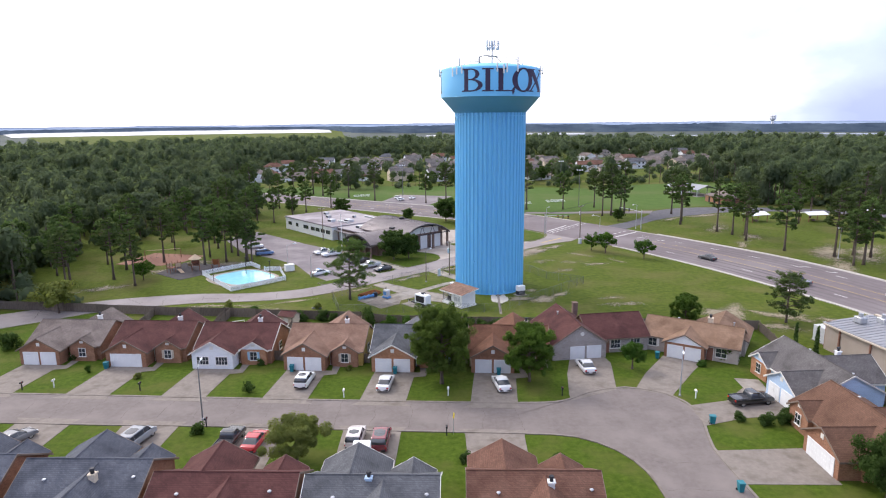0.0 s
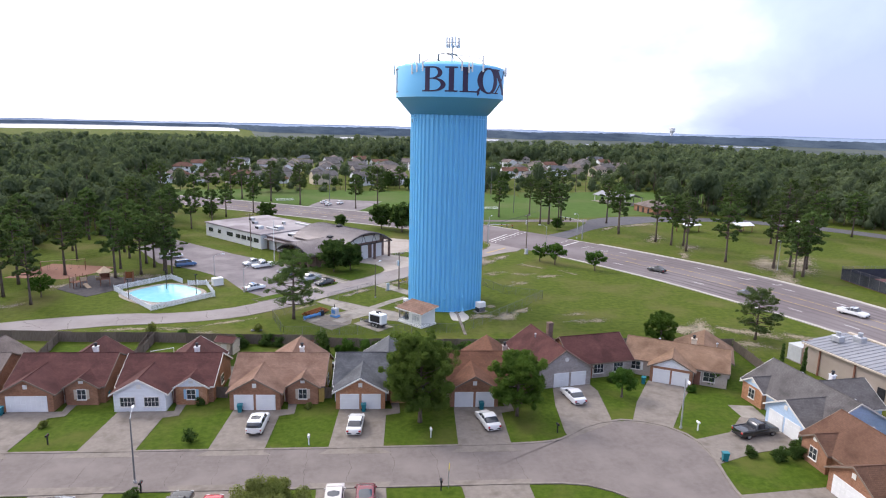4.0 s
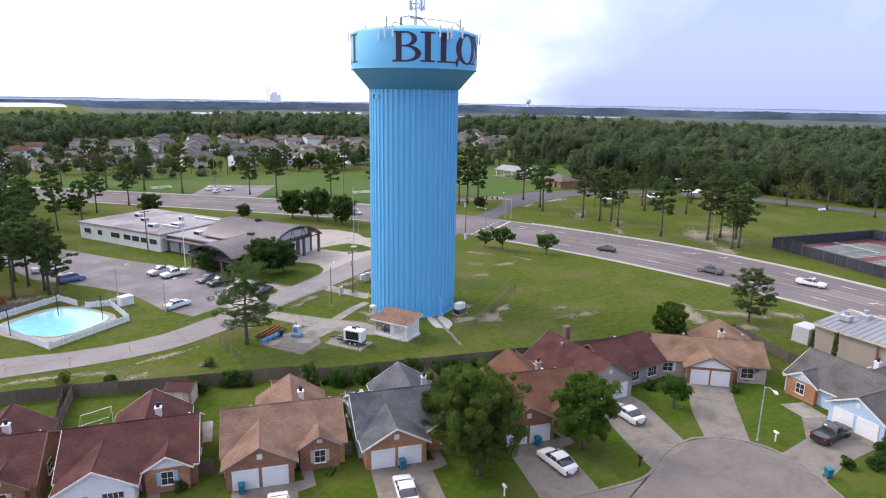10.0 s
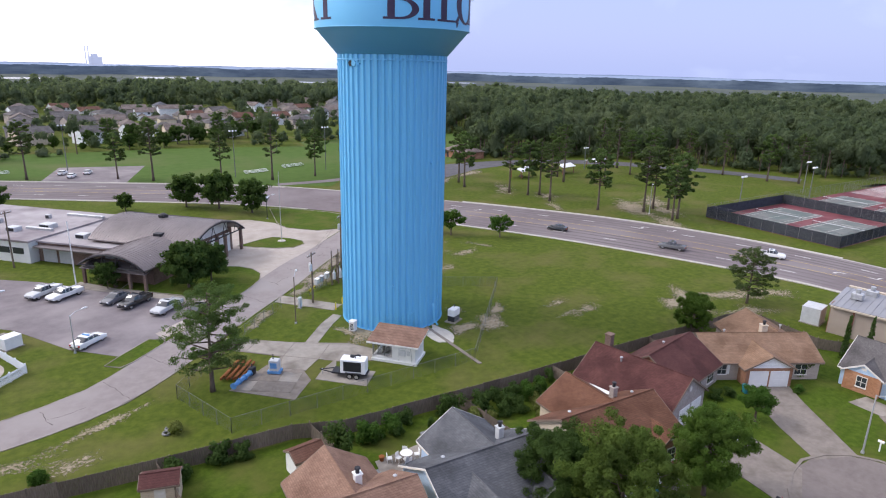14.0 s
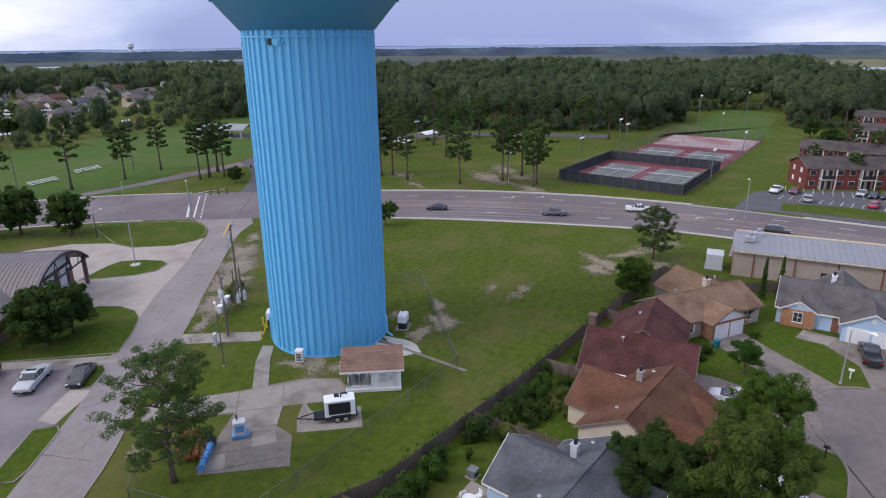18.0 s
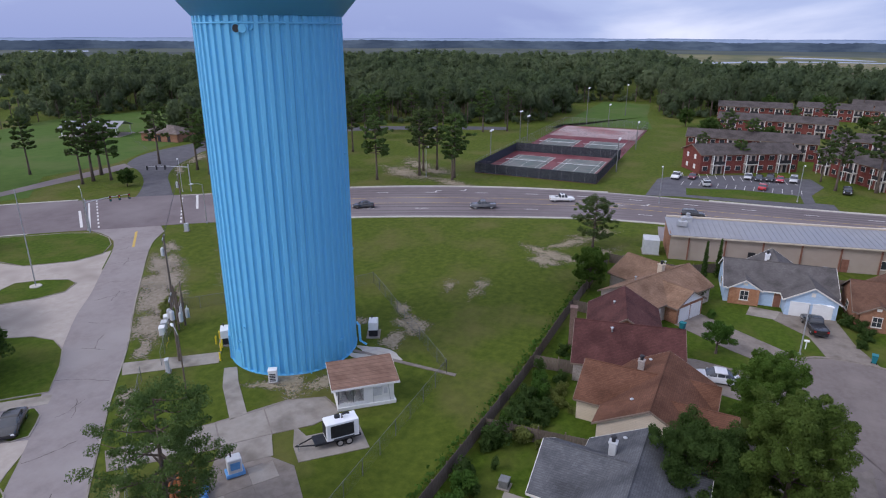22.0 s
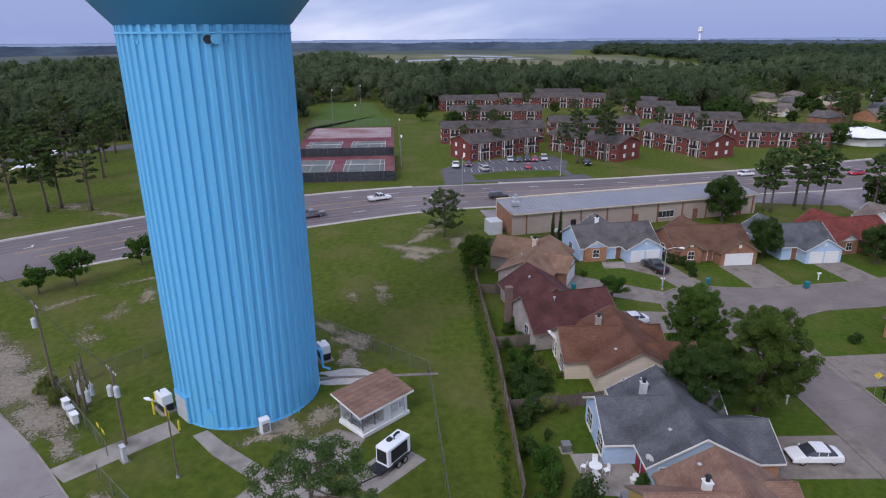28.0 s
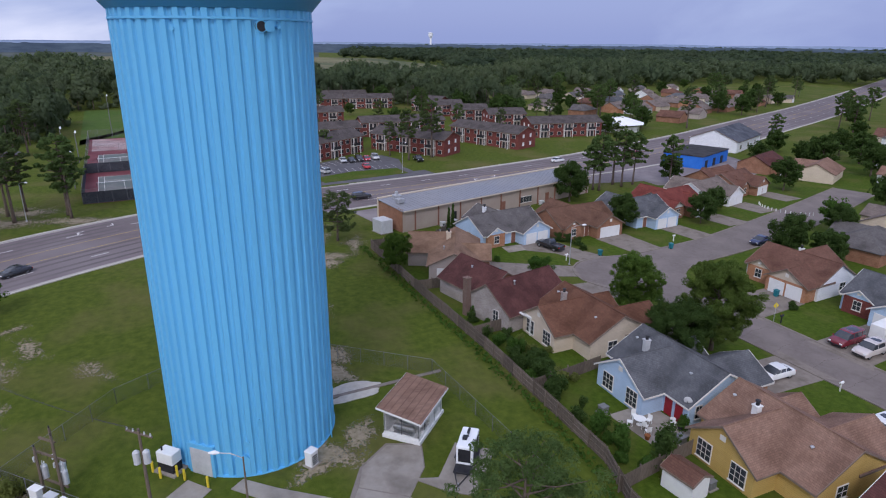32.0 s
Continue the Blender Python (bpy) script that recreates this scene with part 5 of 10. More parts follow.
part("column", lathe([(TR, -0.3)] + [(TR, z) for z in np.linspace(0.0, TH - 0.7, 20)] + [(TR, TH + 0.05)], FLUTES * 10, flute), BLUE, tower, "fluted blue steel column")
part("base_ring", lathe([(TR + 0.22, -0.2), (TR + 0.22, 0.10), (TR - 0.1, 0.12)], 96), BLUE, tower)
part("stiffener_band", lathe([(TR + 0.13, TH - 0.78), (TR + 0.22, TH - 0.76), (TR + 0.22, TH - 0.62), (TR + 0.13, TH - 0.60)], 96), BLUE, tower)
TANK_R, CONE_TOP, TANK_TOP = 10.45, 41.1, 46.8
part("cone", lathe([(TR + 0.05, TH), (TR + 0.20, TH - 0.02), (TANK_R - 0.15, CONE_TOP), (TANK_R, CONE_TOP + 0.05)], 128), BLUE, tower, "blue conical underside of the tank", True)
part("tank", lathe([(TANK_R, CONE_TOP), (TANK_R, TANK_TOP - 0.15), (TANK_R - 0.12, TANK_TOP), (TANK_R - 1.2, TANK_TOP + 0.35), (5.0, TANK_TOP + 1.0), (0.01, TANK_TOP + 1.35)], 128), BLUE, tower,
     "plain blue cylindrical tank", True)
g = Geo()
for z in (CONE_TOP + 0.02,):
    g = lathe([(TANK_R + 0.03, z - 0.06), (TANK_R + 0.07, z), (TANK_R + 0.03, z + 0.06)], 128)
part("tank_seam", g, BLUE, tower)
# letters painted round the tank: strokes in a box one wide and one high, bent to its curve
STROKES = {
    "B": [("bar", 0.12, 0.32, 0, 1), ("bar", 0, 0.46, 0, 0.06), ("bar", 0, 0.46, 0.94, 1), ("bar", 0.32, 0.46, 0.50, 0.55), ("bow", 0.45, 0.755, 0.38, 0.245, 0.20, 0.19, -90, 90), ("bow", 0.45, 0.275, 0.52, 0.275, 0.32, 0.215, -90, 90)],
    "I": [("bar", 0.30, 0.70, 0, 1), ("bar", 0.02, 0.98, 0, 0.06), ("bar", 0.02, 0.98, 0.94, 1)],
    "L": [("bar", 0.12, 0.34, 0, 1), ("bar", 0, 0.48, 0.94, 1), ("bar", 0, 0.86, 0, 0.055), ("lean", 0.72, 0.88, 0.965, 0.985, 0.055, 0.36), ("lean", 0.74, 0.88, 0.76, 0.80, 0.0, -0.13)],
    "O": [("bow", 0.5, 0.5, 0.48, 0.53, 0.26, 0.46, 0, 360)],
    "X": [("lean", 0.02, 0.28, 0.68, 0.96, 1.0, 0.0), ("lean", 0.84, 0.92, 0.10, 0.18, 1.0, 0.0), ("bar", 0, 0.40, 0.95, 1), ("bar", 0.68, 1.0, 0.95, 1), ("bar", 0, 0.32, 0, 0.05), ("bar", 0.58, 1.0, 0, 0.05)],
}


def letter(ch, a0, a1, z0=41.98, high=4.38):
    g, layer = Geo(), 0
    for s in STROKES[ch]:
        r = TANK_R + 0.025 + 0.004 * layer
        layer += 1
        P = lambda u, v: (r * math.cos(radians(a0 + (a1 - a0) * u)), r * math.sin(radians(a0 + (a1 - a0) * u)), z0 + high * v)
        if s[0] == "bow":
            _, cx, cy, ox, oy, ix, iy, b0, b1 = s
            n = 36
            ang = [radians(b0 + (b1 - b0) * k / n) for k in range(n + 1)]
            pts = [P(cx + ox * math.cos(t), cy + oy * math.sin(t)) for t in ang] + [P(cx + ix * math.cos(t), cy + iy * math.sin(t)) for t in ang]
            g.add(pts, [(k, k + 1, n + 2 + k, n + 1 + k) for k in range(n)])
        else:
            u0, u1, w0, w1, v0, v1 = (s[1], s[2], s[1], s[2], s[3], s[4]) if s[0] == "bar" else s[1:]
            n = 8
            rows = [(v0 + (v1 - v0) * j / n, u0 + (w0 - u0) * j / n, u1 + (w1 - u1) * j / n) for j in range(n + 1)]
            pts = [P(ua + (ub - ua) * i / n, v) for v, ua, ub in rows for i in range(n + 1)]
            g.add(pts, [(j * (n + 1) + i, j * (n + 1) + i + 1, (j + 1) * (n + 1) + i + 1, (j + 1) * (n + 1) + i) for j in range(n) for i in range(n)])
    part("letter", g, NAVY, tower, "dark navy painted serif capital letter")


for turn in (0, 193):
    for ch, a0, a1 in (("B", -126.4, -101.5), ("I", -103.2, -90.2), ("L", -88.4, -63.8), ("O", -70.6, -40.8), ("X", -50.0, -16.0), ("I", -13.0, 1.0)):
        letter(ch, a0 + turn, a1 + turn)


# ---- woods ----
def inside(px, py, ring):
    r = np.array(ring)
    c = np.zeros(len(px), bool)
    j = len(r) - 1
    for i in range(len(r)):
        cross = ((r[i, 1] > py) != (r[j, 1] > py)) & (px < (r[j, 0] - r[i, 0]) * (py - r[i, 1]) / (r[j, 1] - r[i, 1] + 1e-12) + r[i, 0])
        c ^= cross
        j = i
    return c


# ground that stays open: the tower's quarter, highway, fields, courts, flats, suburbs, marsh
SUBURB = [(-125, 338), (20, 343), (74, 345), (100, 420), (96, 560), (40, 604), (-70, 566), (-128, 470)]
HAMLET = [(70, 350), (111, 349), (142, 360), (160, 384), (214, 470), (240, 522), (180, 536), (104, 500), (98, 420)]
OPEN = [
    HAMLET,
    [(-68, 118), (-90, 124), (-100, 148), (-104, 174), (-90, 202), (-70, 240), (-100, 285), (-70, 330), (20, 345), (62, 340), (76, 332), (66, 256), (112, 264), (142, 257), (168, 245), (187, 224), (201, 197), (212, 160), (262, 154),
     (262, 95), (312, 60), (300, 0), (240, -22), (215, -48), (330, -60), (330, -420), (-240, -420), (-240, 70), (-84, 116)],
    [(330, 120), (325, 150), (290, 172), (262, 150), (262, 112)],
    [(425, -216), (446, -121), (475, 17), (540, 110), (800, 170), (1150, 300), (1320, 150), (1260, -120), (1080, -330), (800, -300)],
    [(60, 250), (85, 250), (104, 257), (126, 262), (140, 285), (168, 302), (207, 340), (166, 352), (142, 358), (111, 347), (70, 346)],
    [(186, 252), (214, 246), (226, 268), (198, 280)],
    SUBURB,
    [(-440, 480), (-130, 328), (-60, 345), (-60, 280), (-130, 280), (-440, 420)],
]


def crown_template(sub, n, seed, size, ragged=0.3):
    """Crown of unit size: a lobed leafy mass with loose leaf sprays standing out of its skin."""
    rng = np.random.default_rng(seed)
    bm = bmesh.new()
    bmesh.ops.create_icosphere(bm, subdivisions=sub, radius=1.0)
    dirs = np.array([v.co[:] for v in bm.verts])
    tris = np.array([[v.index for v in f.verts] for f in bm.faces])
    bm.free()
    m = 13
    lobe = rng.normal(size=(m, 3))
    lobe[:, 2] = np.abs(lobe[:, 2]) * 0.9 - 0.25
    lobe /= np.linalg.norm(lobe, axis=1)[:, None]
    weight = rng.uniform(0.5, 1.0, m)

    def skin(d):
        near = np.exp(-((1 - d @ lobe.T) / 0.085)) * weight
        r = (0.66 + ragged * near.max(1))[:, None]
        p = d * r
        p[:, 2] = np.where(p[:, 2] < 0, p[:, 2] * 0.5, p[:, 2])
        return p

    v = skin(dirs) * 0.84 + rng.normal(size=dirs.shape) * 0.03
    d = rng.normal(size=(n, 3))
    d[:, 2] += 0.35
    d /= np.linalg.norm(d, axis=1)[:, None]
    lv, lf = leaf_cards(skin(d) * rng.uniform(0.84, 1.13, n)[:, None], rng.uniform(0.6, 1.4, n) * size, rng, d, False)
    return np.concatenate([v, lv]), np.concatenate([tris, lf + len(v)])


def wood_places(cell, r0, r1, seed, cond=None):
    """A shaken grid of places between two distances from the tower, off the open ground."""
    rng = np.random.default_rng(seed)
    ax = np.arange(-r1, r1, cell)
    gx, gy = np.meshgrid(ax, ax)
    px = (gx + rng.uniform(-0.5, 0.5, gx.shape) * cell).ravel()
    py = (gy + rng.uniform(-0.5, 0.5, gy.shape) * cell).ravel() + 130
    d = np.hypot(px, py - 130)
    keep = (d >= r0) & (d < r1) & (py > -1.6 * px - 520) & (px > -0.8 * np.abs(py) - 260)
    px, py = px[keep], py[keep]
    keep = np.ones(len(px), bool)
    for gx0, gy0 in ((150, 600), (172, 606), (196, 556), (188, 590), (215, 560), (224, 604), (140, 516), (122, 540), (285, 600)):
        keep &= np.hypot((px - gx0 + 4) / 13, (py - gy0 + 14) / 24) > 1
    for ring in OPEN:
        keep &= ~inside(px, py, ring)
    px, py = px[keep], py[keep]
    if cond is not None:
        keep = cond(px, py)
        px, py = px[keep], py[keep]
    return px, py


def scatter(name, places, sub, n_leaf, leaf_size, material, label, seed, crown=(3.2, 5.2), tall=(9, 15), gaps=0.5, deep=(1.0, 1.6)):
    """Woods as one mesh: a lobed crown at each place."""
    rng = np.random.default_rng(seed)
    px, py = places
    thin = np.sin(px * 0.071 + 2 * np.sin(py * 0.023)) * np.sin(py * 0.063 + 2 * np.sin(px * 0.019))
    keep = ~((thin > 0.6) & (rng.random(len(px)) < gaps))
    px, py = px[keep], py[keep]
    temps = [crown_template(sub, n_leaf, seed * 10 + k, leaf_size, 0.26 + 0.05 * (k % 3)) for k in range(7)]
    which = rng.integers(0, 7, len(px))
    vs, fs, base = [], [], 0
    for k in range(7):
        sel = np.where(which == k)[0]
        tv, tf = temps[k]
        if not len(sel):
            continue
        a = rng.uniform(0, math.tau, len(sel))
        qx, qy = px[sel], py[sel]
        roll = np.sin(qx * 0.043 + 1.3 * np.sin(qy * 0.031)) * np.cos(qy * 0.051 + 1.1 * np.sin(qx * 0.027))
        kind = rng.random(len(sel))
        s = (crown[0] + (crown[1] - crown[0]) * rng.random(len(sel)) ** 1.4) * (1 + 0.15 * roll)
        hgt = (tall[0] + (tall[1] - tall[0]) * kind) * (1 + 0.16 * roll)
        hv = np.minimum(s * rng.uniform(*deep, len(sel)), hgt * 0.72)
        c, sn = np.cos(a), np.sin(a)
        X = qx[:, None] + s[:, None] * (c[:, None] * tv[None, :, 0] - sn[:, None] * tv[None, :, 1])
        Y = qy[:, None] + s[:, None] * (sn[:, None] * tv[None, :, 0] + c[:, None] * tv[None, :, 1])
        Z = (hgt - hv)[:, None] + hv[:, None] * tv[None, :, 2]
        vs.append(np.stack([X, Y, Z], -1).reshape(-1, 3))
        fs.append((tf[None] + (np.arange(len(sel)) * len(tv))[:, None, None]).reshape(-1, 3) + base)
        base += len(sel) * len(tv)
    me = tri_mesh(name, np.concatenate(vs), np.concatenate(fs), material)
    me.polygons.foreach_set("use_smooth", [True] * len(me.polygons))
    tagged(new(name, me), label, "woods", "", "stuff")


def trunks(name, places, seed, tall, label):
    rng = np.random.default_rng(seed)
    px, py = places
    n = len(px)
    k = np.arange(4) * math.tau / 4
    r = rng.uniform(0.14, 0.26, n)
    X = px[:, None] + r[:, None] * np.cos(k)
    Y = py[:, None] + r[:, None] * np.sin(k)
    h = rng.uniform(*tall, n)
    v = np.concatenate([np.stack([X, Y, np.zeros_like(X)], -1), np.stack([X, Y, np.repeat(h[:, None], 4, 1)], -1)], 1).reshape(-1, 3)
    i = np.arange(n)[:, None] * 8
    f = np.concatenate([np.concatenate([i + np.array([a, (a + 1) % 4, 4 + a]), i + np.array([(a + 1) % 4, 4 + (a + 1) % 4, 4 + a])]) for a in range(4)])
    tagged(new(name, tri_mesh(name, v, f, BARK)), label, "woods", "", "stuff")


def wood_edge(px, py):
    """True for places within a few metres of open ground."""
    near = np.zeros(len(px), bool)
    for a in range(8):
        for ring in OPEN:
            near |= inside(px + 9 * math.cos(a * math.tau / 8), py + 9 * math.sin(a * math.tau / 8), ring)
    return near


near_places = wood_places(6.2, 60, 330, 3)
scatter("near_woods", near_places, 1, 340, 0.115, LEAF["wood"], "dense dark green pine and oak woods", 3, (2.5, 5.3), (9.5, 19.0), deep=(1.1, 2.0))
trunks("woods_trunks", near_places, 3, (8, 11), "bare brown trunks at the edge of the woods")
scatter("woods_undergrowth", wood_places(4.6, 60, 400, 8, wood_edge), 1, 40, 0.17, LEAF["wood"], "dark undergrowth at the edge of the woods", 8, (1.8, 3.2), (2.2, 6.5), 0.8)
scatter("middle_woods", wood_places(8.4, 330, 500, 4), 1, 120, 0.155, LEAF["wood"], "dark green woods beyond the fields", 4, (3.0, 6.4), (10.5, 20.5), 0.3, (1.1, 1.9))
scatter("farther_woods", wood_places(9.2, 500, 730, 6, lambda x, y: np.hypot(x, y - 130) < 690 + 35 * np.sin(x * 0.02) + 25 * np.sin(y * 0.031 + x * 0.011)), 1, 56, 0.19, LEAF["wood"], "dark green woods at the edge of the lowland", 7, (3.6, 7.0), (11, 20.5), 0.3, (1.0, 1.7))
scatter("far_woods", wood_places(19, 720, 2200, 5, lambda x, y: np.arctan2(y - 130, x) < -0.35), 1, 40, 0.2, LEAF["far_wood"], "far green woods reaching to the horizon", 5, (9, 15), (11, 18), 0.2, (0.6, 0.9))


def sector(r0, r1, a0, a1, n=60):
    """Ring piece round the tower between two bearings."""
    at = lambda r, a: (r * math.cos(radians(a)), 130 + r * math.sin(radians(a)))
    return [at(r0, a0 + (a1 - a0) * k / n) for k in range(n + 1)] + [at(r1, a1 + (a0 - a1) * k / n) for k in range(n + 1)]


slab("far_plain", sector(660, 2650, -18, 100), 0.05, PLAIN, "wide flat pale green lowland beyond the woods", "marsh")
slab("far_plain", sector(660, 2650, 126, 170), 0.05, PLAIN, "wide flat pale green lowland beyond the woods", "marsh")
# its pale blue and its glow are painted haze, not the land's colour
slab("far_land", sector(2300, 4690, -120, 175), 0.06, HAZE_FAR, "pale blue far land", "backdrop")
slab("bay", sector(1800, 2590, 101, 127), 0.3, LAKE, "pale bay on the horizon", "water")
for r0, r1, a0, a1 in ((1330, 1480, 76.5, 82), (1250, 1330, 88, 92), (1400, 1500, 52, 57), (1200, 1270, 66, 68.5)):
    slab("inlet", sector(r0, r1, a0, a1, 16), 0.2, LAKE, "pale sliver of open water in the lowland", "water")


def distance(name, r, low, high, material, label, seed, bay=0.0):
    """A far ridge of hazy wooded land all round, with an uneven top; it stands back behind the bay."""
    rng = np.random.default_rng(seed)
    n = 1440
    a = np.linspace(0, math.tau, n, endpoint=False)
    back = 1 / (1 + np.exp(-(13.5 - np.abs(np.degrees(a) - 114)) * 1.5))
    rr = r + bay * back + 40 * np.sin(a * 23) + 25 * np.sin(a * 57)
    top = (low + high) / 2 + (high - low) / 2 * np.mean([np.sin(k * a + p) for k, p in zip((3, 7, 13, 29, 61), rng.uniform(0, 6, 5))], 0) * 1.6 + rng.normal(0, 0.5, n) - 8 * back * (bay > 0)
    g = Geo()
    g.add([(q * math.cos(t), 130 + q * math.sin(t), -2.0) for t, q in zip(a, rr)] + [(q * math.cos(t), 130 + q * math.sin(t), float(z)) for t, q, z in zip(a, rr, top)], [(i, (i + 1) % n, n + (i + 1) % n, n + i) for i in range(n)])
    tagged(part(name, g, material), label, "backdrop", "", "structure")


# upright rings that glow; their blue is haze put into the colour
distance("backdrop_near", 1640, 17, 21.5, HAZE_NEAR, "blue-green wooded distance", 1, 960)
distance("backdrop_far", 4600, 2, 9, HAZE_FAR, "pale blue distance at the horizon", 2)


# ---- houses along the street ----
SHUT_BLUE = mat("pale_blue_shutter", (0.30, 0.48, 0.62), (0.36, 0.54, 0.68), 1.5, 0.6)
row_house("house", -65.2, 89.4, -3, "taupe", BRICK_BROWN, BRICK_BROWN, BRICK_BROWN, "single-storey brown brick house with a taupe shingle roof")
row_house("house", -51.3, 88.4, -3, "maroon", BRICK_BROWN, BRICK_BROWN, BRICK_BROWN, "single-storey brown brick house with a maroon shingle roof", doors=1, shut=TAN_TRIM)
row_house("house", -37.7, 87.4, -3, "maroon", BRICK_ORANGE, SIDING_WHITE, SIDING_WHITE, "brick house with a white sided gable and maroon roof", conv=True, shut=SHUT_BLUE, side_wall=BRICK_BROWN)
row_house("house", -23.6, 86.7, -5, "light", BRICK_BROWN, BRICK_BROWN, BRICK_BROWN, "brick house with a light brown shingle roof and ochre back walls", side_wall=SIDING_YELLOW, shut=TAN_TRIM)
h_grey = row_house("house", -10.3, 85.8, -4, "grey", BRICK_ORANGE, BRICK_ORANGE, BRICK_ORANGE, "pale blue sided house with a grey shingle roof", side_wall=SIDING_BLUE, chim=GREY_BOX, chim_at=(8.8, 9.2))
row_house("house", 4.5, 85.2, -4, "orange", BRICK_BROWN, BRICK_BROWN, BRICK_BROWN, "cream sided house with an orange-brown shingle roof", side_wall=SIDING_CREAM, chim=BRICK_GREY, chim_at=(8.8, 9.2))

DOOR_RED = mat("red_door_paint", (0.22, 0.012, 0.02), (0.28, 0.02, 0.028), 1.5, 0.5)
for x in (1.2, 2.6):
    part("door", Geo().box(x, 11.46, 0.05, 0.95, 0.08, 2.1), DOOR_RED, h_grey, "red back door")
window(h_grey, -0.06, 10.2, 0.9, 0.7, 1.3, 270)

# maroon house on the bend
h6 = thing("house", "large house with a wide maroon shingle roof", "house", 20.2, 90.0, 9)
wing(h6, -2.6, 6.0, 0.0, 11.5, "y", 2.6, 0.66, BRICK_GREY, ROOF["maroon"], gable=BRICK_GREY)
wing(h6, 4.0, 13.8, 1.8, 10.0, "x", 2.6, 0.62, BRICK_GREY, ROOF["maroon"], gable=BRICK_BROWN)
for s in (1.3, 4.0):
    garage_door(h6, s, -0.03, 2.35)
part("gable_vent", Geo().cyl(0, 0, 0, 0.06, 0.3, n=14), TRIM, h6).matrix_basis = pose(2.0, -0.06, 4.1, 90, 0, 0)
window(h6, 8.3, 1.74, 0.8, 1.5, 1.3, 0, bars=(3, 2))
window(h6, 11.6, 1.74, 0.8, 1.5, 1.3, 0, bars=(3, 2))
entry_door(h6, 6.8, 1.74, 0)
window(h6, -0.2, 11.56, 0.5, 0.9, 1.9, 180, bars=(2, 3))
chimney(h6, 5.2, 12.0, 0.0, 5.4, STATION_BRICK, 0.8, False)
part("patio_roof", Geo().box(-3.6, 8.2, 2.5, 2.6, 3.4, 0.14), WHITE, h6, "flat white patio roof")
for k in (6.7, 9.7):
    part("patio_post", Geo().box(-4.7, k, 0, 0.12, 0.12, 2.5), WHITE, h6)
roof_vents(h6, [(0.6, 7.6, 5.2), (9.8, 7.2, 4.5)])

# tan house at the round end
h7 = thing("house", "brown sided house with a tan shingle roof", "house", 34.8, 91.6, -31)
wing(h7, -3.2, 11.0, 1.8, 9.6, "x", 2.6, 0.50, SIDING_TAUPE, ROOF["tan"], gable=SIDING_TAUPE)
wing(h7, 0.6, 6.4, 0.0, 5.4, "y", 2.5, 0.52, BRICK_BROWN, ROOF["tan"], gable=SIDING_WHITE)
wing(h7, 3.5, 11.5, 6.0, 13.5, "y", 2.6, 0.52, SIDING_TAUPE, ROOF["tan"], gable=SIDING_TAUPE)
for s in (2.2, 4.8):
    garage_door(h7, s, -0.03, 2.35)
window(h7, -1.6, 1.74, 0.9, 1.2, 1.2, 0, shutters=WHITE)
window(h7, 8.6, 1.74, 0.8, 1.5, 1.3, 0)
window(h7, -3.26, 5.6, 0.9, 1.1, 1.2, 270, shutters=WHITE)
entry_door(h7, 7.0, 1.74, 0)
part("door", Geo().box(-3.26, 7.5, 0.05, 0.06, 1.7, 2.1), WHITE, h7)
chimney(h7, 6.1, 6.8, 3.6, 5.2, SIDING_CREAM)
roof_vents(h7, [(1.2, 7.4, 4.1), (9.4, 8.4, 4.3)])

# houses that face the southward street
row_house("house", 45.0, 71.2, -86, "warm_grey", BRICK_ORANGE, SIDING_BLUE, SIDING_BLUE, "pale blue house with brick corner and warm grey roof", mirror=True, side_wall=SIDING_BLUE, chim=SIDING_WHITE, chim_at=(8.0, 10.6), main_w=14.2)
row_house("house", 41.3, 56.4, -90, "rust", BRICK_BROWN, BRICK_BROWN, BRICK_BROWN, "brown brick house with an orange-brown shingle roof", mirror=True, doors=1, side_wall=BRICK_BROWN, chim=None, main_w=13.6)
row_house("house", 40.5, 41.8, -90, "grey", SIDING_WHITE, SIDING_BLUE, SIDING_BLUE, "pale sided house with a grey roof", mirror=True, side_wall=SIDING_BLUE, chim=None, small=False, main_w=9.5)
row_house("house", 43.5, 28.0, -84, "red", BRICK_BROWN, BRICK_BROWN, SIDING_WHITE, "brick house with a red shingle roof", mirror=True, doors=1, chim=None, main_w=12.5)
row_house("house", 47.0, 13.0, -80, "taupe", BRICK_BROWN, SIDING_WHITE, SIDING_WHITE, "house with a taupe shingle roof beside the street", mirror=True, chim=None)
row_house("house", 51.0, -2.0, -78, "brown", BRICK_BROWN, BRICK_BROWN, BRICK_BROWN, "brick house with a brown shingle roof by the street", mirror=True, chim=None)

# houses south of the street; their fronts face the street
row_house("house", 3.4, 57.6, 179, "brown", BRICK_ORANGE, BRICK_ORANGE, TAN_TRIM, "brick house with a brown shingle roof and white gables", chim=WHITE, side_wall=SIDING_WHITE, mirror=True, chim_at=(7.3, 8.6))
row_house("house", -11.3, 57.0, 179, "grey", BRICK_RED, SIDING_BLUE, SIDING_BLUE, "pale blue sided house with a grey shingle roof", chim=SIDING_BLUE, side_wall=SIDING_BLUE, mirror=True, chim_at=(5.6, 7.2))
row_house("house", -25.4, 57.6, 179, "maroon", BRICK_BROWN, BRICK_BROWN, BRICK_BROWN, "brick house with a maroon shingle roof", chim=None, mirror=True, main_w=13.0)
row_house("house", -38.8, 60.0, 179, "slate", BRICK_BROWN, BRICK_BROWN, BRICK_BROWN, "brick house with a slate blue shingle roof", chim=SIDING_CREAM, chim_at=(7.6, 9.4), mirror=True)
